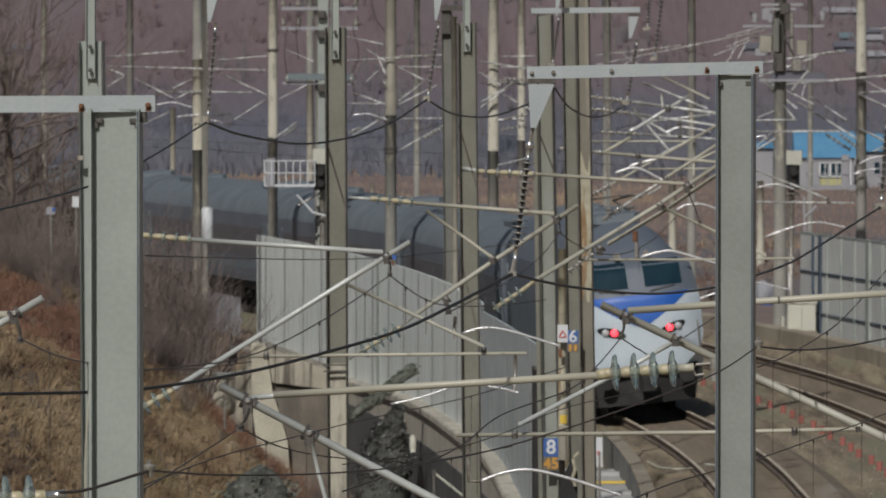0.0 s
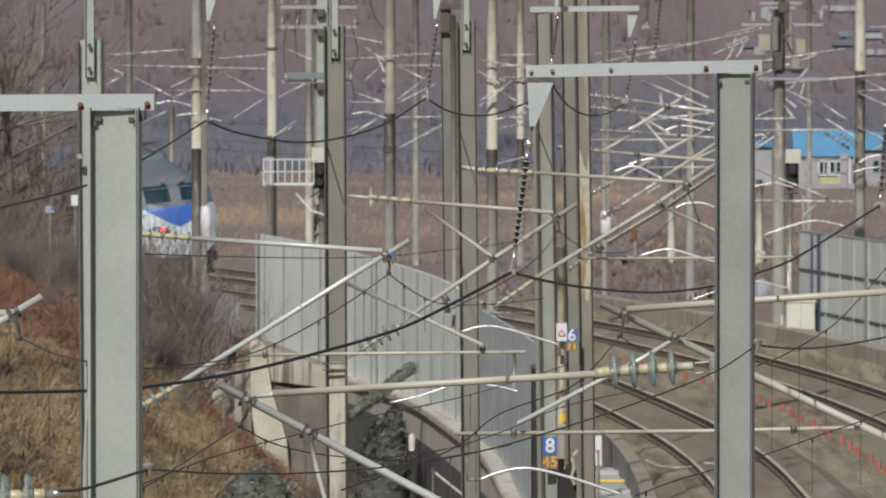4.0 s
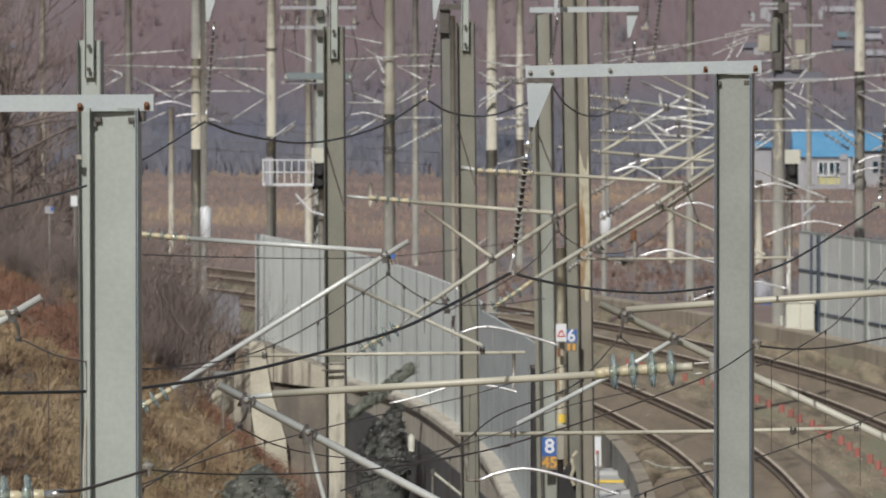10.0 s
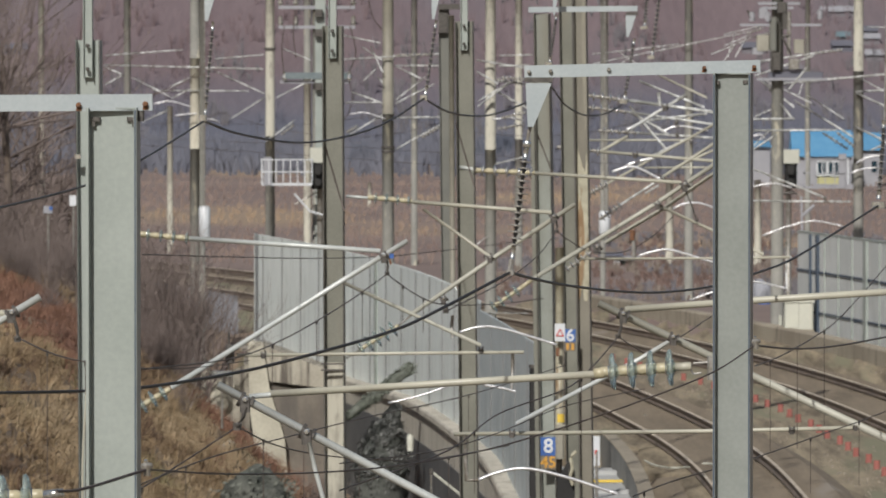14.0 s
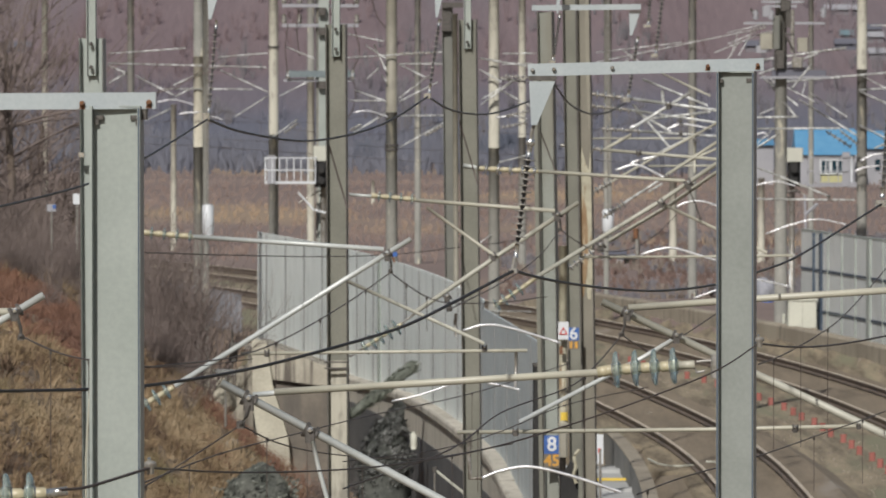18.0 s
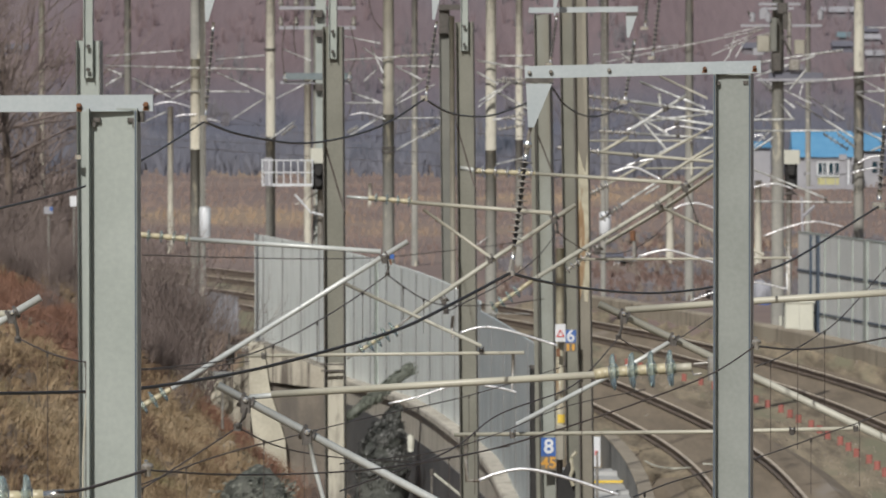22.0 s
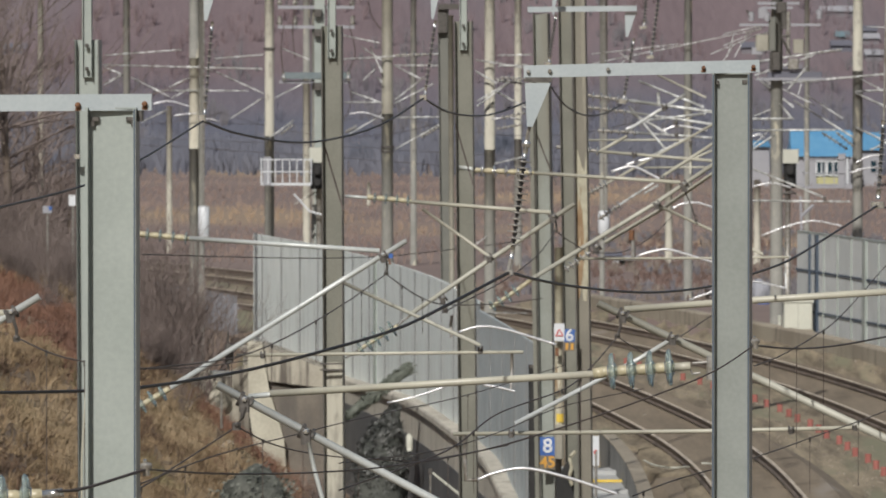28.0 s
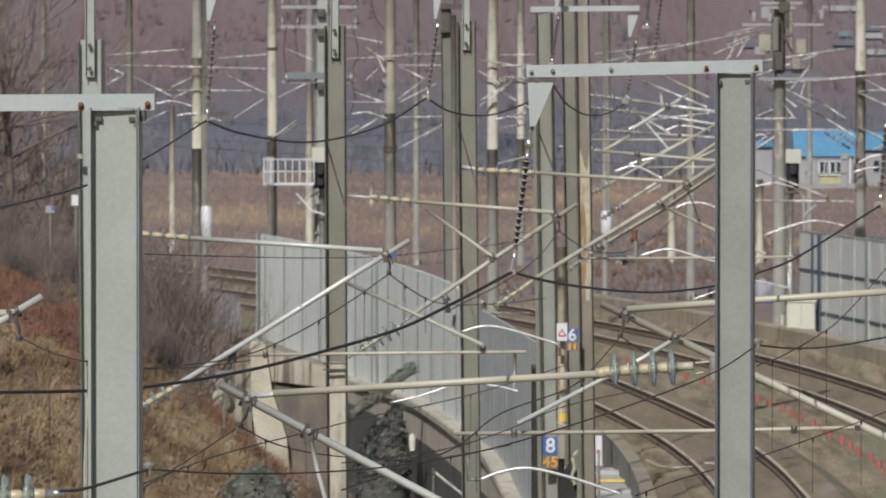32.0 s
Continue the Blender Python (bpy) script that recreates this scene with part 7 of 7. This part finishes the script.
part("pier", quad_prism([(-5.279, 190, 0.758), (-4.883, 190, 0.713), (-4.7, 190, -0.524), (-4.289, 190, -1.899), (-4.153, 190, -3.734), (-4.886, 190, -3.734), (-5.25, 190, -0.983)], 1.0), PIER, cv, "pale leaning pier")
part("wing_wall", quad_prism([(-6.02, 191.2, -0.2), (-5.3, 191.2, 0.1), (-5.24, 191.2, -2.6), (-6.02, 191.2, -2.6)], 0.4), STAINC, cv, "streaked wing wall")
part("head_beam", quad_prism([(-4.918, 190.2, 0.659), (-3.193, 190.2, 0.001), (-3.117, 190.2, -0.534), (-4.797, 190.2, -0.32)], 3.0), STAINC, cv)
part("inner_wall", quad_prism([(-4.831, 190.36, -0.235), (-2.813, 190.36, -0.235), (-2.509, 190.36, -3.757), (-4.65, 190.36, -3.757)], 0.3), INNERW, cv, "brown-grey inner face")
part("side_wall", quad_prism([(-3.211, 190.4, -0.007), (-2.814, 190.4, -0.115), (-2.509, 190.4, -3.759), (-2.938, 190.4, -3.759)], 2.6), STAINC, cv)

for p, w, h, m, lab in (((-9.2, 175, 4.862), 0.2, 0.26, WHITE, "small white plate on a thin post"), ((-9.833, 175, 4.637), 0.23, 0.18, FARW, "small pale plate with blue corner on a post")):
    x, y, z = p
    sg = thing("small_sign", (x, y, gz(x, y)), lab, "sign", "small signs")
    part("plate", box(p, (w, 0.02, h), None, 0.01), m, sg)
    part("post", tube([(x, y + 0.04, gz(x, y)), (x, y + 0.04, z)], 0.03, 6), FIT, sg)
    if m is FARW:
        part("corner", box((x + 0.07, y - 0.015, z + 0.03), (0.08, 0.01, 0.09)), BLUE, sg)


# grey slat fence on the inner side of the curve
fn = thing("slat_fence", beside(234, -4.2, -0.4), "weathered blue-grey slat fence beside the far curve", "fence")
for k in range(44):
    p = beside(225.5 + k * 0.36, -4.2 - 0.03 * math.sin(k * 2.3), -0.45)
    part("slat", box(p + Vector((0, 0, 0.62 + 0.03 * math.sin(k * 1.9))), (0.1, 0.04, 1.25), turn(20), 0.01), SLATG, fn)
for z in (0.25, 0.62):
    part("rail", tube([beside(y, -4.15, z - 0.2) for y in frange(225.3, 241.4, 8)], 0.035, 6), SLATG, fn)

# ---- contact and messenger wires far along the curve ----
for off in (0.0, 6.0):
    for a in range(212, 402, 38):
        pts = [beside(a + 38 * f, off + 0.2 * (1 - 2 * f), 6.5 - 2.6 * f * (1 - f)) for f in (0, 0.25, 0.5, 0.75, 1)]
        low = [beside(a + 38 * f, off + 0.2 * (1 - 2 * f), 5.15) for f in (0, 0.25, 0.5, 0.75, 1)]
        w = wire("catenary_wire", pts, 0.009, THIN, "thin far catenary wire with droppers above the track", "far catenary wires", 4)
        part("contact_wire", tube(low, 0.008, 5), THIN, w)
        for p, q in zip(pts[1:4], low[1:4]):
            part("dropper", tube([p, q], 0.005, 4), THIN, w)

x, y, z = (-0.265, 150, -0.407)
hb = thing("rail_bracket", (x, y, gz(x, y)), "small weathered bracket rail below the wall", "bracket")
part("post", tube([(x, y, gz(x, y)), (x, y, z)], 0.02, 6), FIT, hb)
part("knuckle", box((x, y, z), (0.1, 0.08, 0.12), None, 0.02), DARK, hb)
part("strut", tube([(x, y, z), (0.337, 150, -0.889), (0.554, 150, -1.119)], 0.028, 6), CABIN, hb, "pale worn strut")


# ---- bare trees, thicket and grass ----
def branch(rng, p, d, ln, r, depth, out, sides=4):
    """Grow one limb and its twigs into a list of (vertices, faces)."""
    pts = [p]
    k = 4
    for i in range(k):
        d = (d + Vector((rng.uniform(-1, 1), rng.uniform(-1, 1), rng.uniform(-0.4, 0.7))) * 0.2).normalized()
        pts.append(pts[-1] + d * ln / k)
    out.append(tube(pts, r, sides if depth > 1 else 3, r * 0.45, False))
    if depth <= 0:
        return
    for i in range(rng.randint(3, 5)):
        j = rng.randint(1, k)
        nd = (d + Vector((rng.uniform(-1, 1), rng.uniform(-1, 1), rng.uniform(-0.3, 0.8))) * 0.85).normalized()
        branch(rng, pts[j], nd, ln * rng.uniform(0.45, 0.7), r * (0.8 - 0.09 * j), depth - 1, out, sides)


def bare_tree(seed, h, r, label):
    rng = random.Random(seed)
    t = thing("bare_tree", (0, 0, 0), label, "tree", "bare trees")
    pts = [Vector((0, 0, -0.2))]
    for i in range(6):
        pts.append(pts[-1] + Vector((rng.uniform(-0.12, 0.12), rng.uniform(-0.12, 0.12), 1)) * h * 0.13)
    part("trunk", tube(pts, r, 9, r * 0.4), BARK, t, "", True)
    out = []
    for i in range(17):
        j = rng.uniform(1.2, 6)
        p = lerp(pts[int(j)], pts[min(6, int(j) + 1)], j % 1)
        a = rng.uniform(0, 6.28)
        branch(rng, p, Vector((math.cos(a), math.sin(a), rng.uniform(0.3, 1.1))).normalized(), h * rng.uniform(0.25, 0.42), r * 0.42 * (1.1 - j / 8), 3, out)
    tagged(part("crown", merge(*out), TWIG, t, "bare grey-brown branches"), kind="stuff")
    return t


def shrub(seed, h, m, label, stems=26, spread=0.55):
    rng = random.Random(seed)
    t = thing("bare_shrub", (0, 0, 0), label, "shrub", "bare shrubs")
    out = []
    for i in range(stems):
        a = rng.uniform(0, 6.28)
        b = rng.uniform(0.1, spread)
        p = Vector((math.cos(a), math.sin(a), 0)) * rng.uniform(0, 0.35) * h * 0.4 + Vector((0, 0, -0.2))
        branch(rng, p, Vector((math.cos(a) * b, math.sin(a) * b, 1)).normalized(), h * rng.uniform(0.5, 0.85), 0.012 + 0.004 * h * rng.random(), 2, out, 3)
    tagged(part("twig_mass", merge(*out), m, t), kind="stuff")
    return t


def plant(proto, x, y, s, rot, lift=0.0):
    m = Matrix.Translation((x, y, gz(x, y) + lift)) @ Matrix.Rotation(rot, 4, "Z")
    c = copy_thing(proto, m)
    c.scale = (s, s, s)
    return c


rng = random.Random(5)
trees = [bare_tree(11 + i, 8.5 + i, 0.15 + 0.02 * i, "tall bare grey-brown winter tree") for i in range(3)]
tree_spots = [(-13.6, 186, 0.95), (-12.2, 196, 1.0), (-15.0, 205, 1.1), (-14.4, 178, 0.7), (-16.5, 214, 1.15), (-13.0, 222, 0.9), (-17.6, 236, 1.1), (-11.0, 208, 0.62), (-19.5, 250, 1.1)]
shr = [shrub(31, 2.4, TWIG, "leafless grey-brown thicket shrub"), shrub(32, 2.9, TWIG, "leafless grey-brown thicket shrub"), shrub(33, 1.7, RTWIG, "reddish leafless bramble shrub", 34, 1.1), shrub(34, 2.0, TWIG, "low leafless grey-brown shrub", 34, 0.9)]
for i, (x, y, s) in enumerate(tree_spots):
    plant(trees[i % 3], x, y, s, i * 1.7)
shrub_spots = []
for i in range(11):
    px, d = rng.uniform(235, 355), rng.uniform(178, 194)
    shrub_spots.append(((px - 784) * d / 12461, d, rng.uniform(0.8, 1.35), rng.choice((0, 1, 3, 0, 1))))
for i in range(30):
    px, d = rng.uniform(-40, 150), rng.uniform(176, 200)
    shrub_spots.append(((px - 784) * d / 12461, d, rng.uniform(0.6, 1.1), rng.choice((0, 1, 3))))
for i in range(26):
    px, d = rng.uniform(-40, 340), rng.uniform(160, 178)
    shrub_spots.append(((px - 784) * d / 12461, d, rng.uniform(0.3, 0.55), rng.choice((0, 1, 3) if d > 169 else (2, 2, 3))))
for i in range(34):
    px, d = rng.uniform(-40, 240), rng.uniform(170, 179)
    shrub_spots.append(((px - 784) * d / 12461, d, rng.uniform(0.25, 0.5), rng.choice((0, 1, 3))))
for i, (x, y, s, k) in enumerate(shrub_spots):
    plant(shr[k], x, y, s, i * 2.1)
for p in trees + shr:
    p.location = (p.location.x - 13.5 - 1.3 * (trees + shr).index(p), 228 + 2 * (trees + shr).index(p), gz(-14, 228) - 0.1)

for px, d, sc in ((508, 171, 0.5), (530, 173, 0.6), (552, 172, 0.55), (572, 174, 0.6), (490, 168, 0.4), (545, 168, 0.45), (478, 158, 0.4), (500, 160, 0.45), (520, 162, 0.4)):
    plant(shr[2 if d % 2 else 3], (px - 784) * d / 12461, d, sc, px * 0.7)

# dry grass on the bank: tufts of narrow blades, and russet bramble stalks among them
nrng = np.random.RandomState(4)
tones = {"straw": ([], []), "tawny": ([], []), "russet": ([], []), "umber": ([], [])}
for i in range(21000):
    y = nrng.uniform(128, 184)
    x = nrng.uniform(-13.5, -3.6)
    if (x - line_x(y)) > -5.6:
        continue
    if nrng.rand() > 0.35 + 1.0 * smooth01(0.55 + 1.5 * noise.noise((x * 0.9, y * 0.3, 6.6))):
        continue
    z = gz(x, y)
    patch_ = noise.noise((x * 0.45, y * 0.1, 3.1)) + 0.5 * noise.noise((x * 1.3, y * 0.35, 8.2))
    red = smooth01((y - 153) / 9) * smooth01((-7.0 - x) / 1.2) * 1.0 + smooth01((y - 166) / 6) * smooth01((x + 7.2) / 1.0) * 0.5 - 0.35
    pick = nrng.uniform(-0.25, 0.25)
    red -= 1.6 * smooth01((y - 168) / 4) * smooth01((-8.0 - x) / 1.0)
    if patch_ + red * 1.2 + pick > 0.2:
        tone = "russet"
    else:
        shade = 0.4 * smooth01((x + 7.2) / 1.2) + noise.noise((x * 1.1, y * 0.3, 12.7)) + 0.6 * noise.noise((x * 2.6, y * 0.8, 2.9)) + pick
        tone = "straw" if shade > 0.3 else "umber" if shade < -0.3 else "tawny"
    vs, fs = tones[tone]
    tuft = 0.5 + 0.9 * smooth01(0.5 + 1.2 * noise.noise((x * 2.2, y * 0.8, 5.5)))
    leanx, leany = nrng.normal(0.12, 0.14), nrng.normal(-0.05, 0.1)
    for b in range(nrng.randint(4, 9)):
        hgt = nrng.uniform(0.14, 0.42) * tuft
        w = nrng.uniform(0.006, 0.014)
        lx, ly = leanx + nrng.normal(0, 0.17), leany + nrng.normal(0, 0.15)
        bx, by = x + nrng.normal(0, 0.05), y + nrng.normal(0, 0.05)
        o = len(vs)
        vs += [(bx - w, by, z - 0.03), (bx + w, by, z - 0.03), (bx + w * 0.7 + lx * 0.4, by + ly * 0.4, z + hgt * 0.6), (bx - w * 0.7 + lx * 0.4, by + ly * 0.4, z + hgt * 0.6), (bx + lx, by + ly, z + hgt * max(0.25, 0.9 - abs(lx) * 1.4))]
        fs += [(o, o + 1, o + 2, o + 3), (o + 3, o + 2, o + 4)]
for tone, m, name, lab in (("straw", STRAW, "dry_grass", "pale straw grass in tufts on the bank"), ("tawny", BLADE, "dry_grass", "dry tawny winter grass covering the bank"),
                           ("umber", UMBER, "dead_stalks", "dark umber dead stalks in hollows of the bank"), ("russet", RUSSET, "bramble_stalks", "low russet bramble stalks in patches on the bank")):
    single(name, tones[tone], m, (0, 0, 0), lab, "bramble" if tone == "russet" else "grass", kind="stuff")

# low weeds and stones along the ballast edge
vs, fs = [], []
for i in range(1500):
    y = nrng.uniform(136, 235)
    off = nrng.choice([nrng.uniform(2.0, 4.3), nrng.uniform(8.1, 9.3), nrng.uniform(2.4, 3.9)])
    c = beside(y, off)
    z = gz(c.x, c.y)
    s = nrng.uniform(0.015, 0.04)
    o = len(vs)
    a = nrng.uniform(0, 6.28)
    vs += [(c.x + math.cos(a + k * 2.1) * s, c.y + math.sin(a + k * 2.1) * s, z - 0.01) for k in range(3)] + [(c.x, c.y, z + s * 1.1)]
    fs += [(o, o + 1, o + 3), (o + 1, o + 2, o + 3), (o + 2, o, o + 3)]
single("loose_stones", (vs, fs), SLEEPER, (0, 0, 0), "loose pale stones scattered between the tracks", "stones", kind="stuff")

# ivy-clad leaning stump with a stub limb, and a lichened boulder
def leaf_cloud(paths, n, seed, size, grain=None):
    r = random.Random(seed)
    vs, fs = [], []
    for i in range(n):
        a, b, ra, rb = r.choice(paths)
        t = r.random()
        c = lerp(a, b, t)
        d = Vector((r.gauss(0, 1), r.gauss(0, 1), r.gauss(0, 1))).normalized()
        c = c + d * (ra + (rb - ra) * t) * r.uniform(0.7, 1.12 + 0.3 * noise.noise(c * 2.1 + d * 1.4))
        if noise.noise(c * 3.3) < -0.12:
            continue
        d = (d + Vector((r.gauss(0, 0.5), r.gauss(0, 0.5), r.gauss(0, 0.5)))).normalized()
        u = d.cross(Vector((r.gauss(0, 1), r.gauss(0, 1), r.gauss(0, 1)))).normalized()
        if grain:
            u = (Vector(grain) + Vector((r.gauss(0, 0.3), r.gauss(0, 0.3), r.gauss(0, 0.3)))).normalized() * 2.2
        w = d.cross(u).normalized()
        s = size * r.uniform(0.4, 1.7)
        o = len(vs)
        vs += [c - u * s, c - w * s * 0.7 + d * s * 0.3, c + u * s, c + w * s * 0.7]
        fs.append((o, o + 1, o + 2, o + 3))
    return vs, fs


iv = thing("ivy_stump", (-1.54, 168, -5.71), "dead leaning stump overgrown with dusty dark ivy", "stump")
segs = [(V((-1.5, 168, -5.71)), V((-1.5, 168, -1.5)), 0.82, 0.7), (V((-1.5, 168, -1.5)), V((-1.38, 168, -0.6)), 0.68, 0.44), (V((-1.38, 168, -0.6)), V((-1.12, 168, 0.04)), 0.4, 0.13),
        (V((-2.3, 167.9, -0.15)), V((-1.5, 167.9, 0.47)), 0.1, 0.17), (V((-1.5, 167.9, 0.47)), V((-0.78, 167.9, 1.02)), 0.17, 0.16)]


def rough_limb(a, b, ra, rb, seed, rings=22, sides=26):
    """A lumpy overgrown limb: a tapered tube swollen and pitted by noise."""
    vs, fs = tube([lerp(a, b, i / rings) for i in range(rings + 1)], ra, sides, rb)
    ax = (b - a).normalized()
    out = []
    for v in vs:
        d = (v - a) - ax * (v - a).dot(ax)
        k = 0.3 * noise.noise(v * 2.6 + Vector((seed, 0, 0))) + 0.22 * noise.noise(v * 7.5 + Vector((0, seed, 0))) + 0.12 * noise.noise(v * 19)
        out.append(v + d * k)
    return out, fs


for i, (a, b, ra, rb) in enumerate(segs):
    part("trunk" if i < 3 else "limb", rough_limb(a, b, ra * 0.85, rb * 0.85, i * 3.7), IVY if i < 3 else LIMB, iv, "", True)
tagged(part("ivy", leaf_cloud(segs[:3] + segs[:1] + segs[1:2] * 2, 26000, 8, 0.02, (0.55, 0, 0.8)), LEAF, iv, "dusty dark ivy leaves"), kind="stuff")
tagged(part("ivy", leaf_cloud(segs[3:], 5200, 9, 0.018, (0.8, 0, 0.6)), mat("grey_green_ivy_leaf", (0.1, 0.115, 0.09), (0.15, 0.165, 0.135), 0.7, 0.0, 2.5, 25, 0, island=0.3), iv, "grey-green ivy along the limb"), kind="stuff")
part("sign_stub", lathe((-0.792, 167, -0.921), (0, 0, 1), [(0, 0.06), (0.1, 0.085), (0.35, 0.085), (0.42, 0.03)], 10), CABIN, iv, "pale weathered stub", True)


def boulder(c, rx, ry, rz, seed):
    bm = bmesh.new()
    bmesh.ops.create_icosphere(bm, subdivisions=4, radius=1)
    for v in bm.verts:
        k = 1 + 0.22 * noise.noise(v.co * 1.6 + Vector((seed, 0, 0))) + 0.08 * noise.noise(v.co * 5 + Vector((0, seed, 0)))
        v.co = Vector((v.co.x * rx, v.co.y * ry, v.co.z * rz)) * k + Vector(c)
    me = [tuple(v.co) for v in bm.verts], [tuple(v.index for v in f.verts) for f in bm.faces]
    bm.free()
    return me


single("sandy_mound", boulder((-6.1, 180.5, -0.35), 0.62, 0.5, 0.72, 5.5), PIER, (-6.1, 180.5, -1.0), "pale sandy mound among the shrubs", "mound", smooth=True)
bo = thing("boulder", (-3.86, 146, -1.629), "lichened grey-green boulder overgrown with ivy", "boulder")
part("rock", boulder((-3.95, 146, -1.0), 0.74, 0.7, 0.9, 3.1), ROCK, bo, "", True)
tagged(part("ivy", leaf_cloud([(V((-4.3, 146, -1.15)), V((-3.6, 146, -1.15)), 0.72, 0.72), (V((-4.05, 146, -0.95)), V((-3.8, 146, -0.95)), 0.9, 0.88)], 5000, 5, 0.02, (0.8, 0, 0.55)), mat("grey_leaves", (0.075, 0.082, 0.067), (0.15, 0.158, 0.132), 0.6, 0.0, 3, 12, 0, (0.42, 0.6), island=0.35), bo, "dusty grey-green leaves"), kind="stuff")
# bundles left beyond the far kerb
single("tarpaulin", boulder((11.0, 243, 0.15), 0.42, 0.4, 0.62, 8.8), SLATG, (11.0, 243, -0.2), "dull blue-grey tarpaulin lying bundled beyond the kerb", "tarpaulin", smooth=True)
single("plastic_bundle", boulder((10.96, 240.6, 0.02), 0.2, 0.18, 0.2, 2.6), BLUE, (10.96, 240.6, -0.15), "bright blue plastic bundle on the ground", "bundle", smooth=True)
# rubble by the thicket
for i in range(14):
    px, d, sz = rng.uniform(-0.0375, -0.0305), rng.uniform(166, 174), rng.uniform(0.05, 0.13)
    x = px * d
    c = (x, d, gz(x, d) + sz * 0.2)
    single("stone", boulder(c, sz * 1.4, sz, sz * 0.8, i * 1.9), KERB if i % 3 else SLEEPER, c, "dusty lump of rubble among the shrubs", "stone", "rubble stones")
bp = thing("trackside_fitting", (-5.168, 165, 1.021), "small silver fitting on a thin post", "fitting")
part("cover", box((-5.195, 165, 1.008), (0.5, 0.2, 0.12), turn(10), 0.04), SHINY, bp)
part("post", tube([(-5.195, 165, 0.995), (-5.196, 165, -0.279)], 0.03, 6), FIT, bp)

# ---- far wood, reeds and the trees of the hill ----
vs, fs = [], []


def spikes(x, y, z, h, n, w, rs):
    for k in range(n):
        a = rs.uniform(0, 6.28)
        b = rs.uniform(0.0, 0.45)
        tx, ty = x + math.cos(a) * b * h, y + math.sin(a) * b * h
        hh = h * rs.uniform(0.6, 1.0)
        o = len(vs)
        vs.extend([(x - w, y, z - 0.3), (x + w, y, z - 0.3), ((x + tx) / 2 + w * 1.5, (y + ty) / 2, z + hh * 0.55), ((x + tx) / 2 - w * 1.5, (y + ty) / 2, z + hh * 0.55), (tx, ty, z + hh)])
        fs.extend([(o, o + 1, o + 2, o + 3), (o + 3, o + 2, o + 4)])


for i in range(3200):
    x, y = nrng.uniform(-46, 46), nrng.uniform(520, 645)
    spikes(x, y, gz(x, y), nrng.uniform(0.6, 1.0) * (2.4 + 2.2 * noise.noise((x * 0.16, y * 0.02, 1.1))), 10, 0.03, nrng)
single("far_wood", (vs, fs), WOOD, (0, 0, 0), "bare scrub tinted with blue-grey haze along the foot of the hill", "scrub", kind="stuff")
vs, fs = [], []
for i in range(6000):
    y = nrng.uniform(300, 520)
    x = nrng.uniform(-0.075, 0.075) * y
    spikes(x, y, gz(x, y), nrng.uniform(0.15, 0.5), 3, 0.018, nrng)
single("reeds", (vs, fs), FIELD, (0, 0, 0), "tawny dry reeds standing in the fields", "reeds", kind="stuff")

# low scrub beyond the far track, in three tints
for name, m, lab, cnt, sd in (("blue_grey_scrub", GREYS, "dusky blue-grey scrub beyond the tracks", 900, 1.7), ("tan_scrub", TAN, "tawny dry scrub beyond the tracks", 900, 4.9), ("russet_scrub", DUSK, "russet dry scrub beyond the tracks", 900, 9.3)):
    vs, fs = [], []
    for i in range(cnt * 3):
        y = nrng.uniform(248, 350)
        x = nrng.uniform(2.0, 24.0)
        if x - line_x(y) > 12 and noise.noise((x * 0.3, y * 0.06, sd)) > 0.1:
            spikes(x, y, gz(x, y), nrng.uniform(0.12, 0.5), 7, 0.03, nrng)
    single(name, (vs, fs), m, (0, 0, 0), lab, "scrub", kind="stuff")

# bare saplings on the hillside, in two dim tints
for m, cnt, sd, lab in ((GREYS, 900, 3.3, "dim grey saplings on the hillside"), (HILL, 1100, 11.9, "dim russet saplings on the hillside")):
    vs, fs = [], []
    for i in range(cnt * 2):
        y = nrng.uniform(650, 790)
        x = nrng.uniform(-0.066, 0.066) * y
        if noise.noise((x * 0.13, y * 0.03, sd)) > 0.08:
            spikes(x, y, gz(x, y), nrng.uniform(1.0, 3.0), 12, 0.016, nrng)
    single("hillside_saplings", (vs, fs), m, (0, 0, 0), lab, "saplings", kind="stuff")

# darker evergreen clumps at the foot of the hill
vs, fs = [], []
for ang, sz in ((-0.0105, 2.4), (-0.0068, 1.8), (0.0078, 3.0), (0.0112, 2.2), (-0.0262, 2.0), (-0.0222, 1.6), (0.0225, 2.0), (-0.0405, 2.2), (0.0435, 2.0)):
    y = 560 + 60 * abs(math.sin(ang * 900))
    for i in range(60):
        x = ang * y + nrng.normal(0, 0.8)
        spikes(x, y + nrng.uniform(-2, 2), gz(x, y), sz * nrng.uniform(0.4, 1.0), 8, 0.06, nrng)
single("evergreen_clumps", (vs, fs), EVER, (0, 0, 0), "evergreen clumps tinted blue with haze at the foot of the hill", "shrubbery", kind="stuff")


motions()
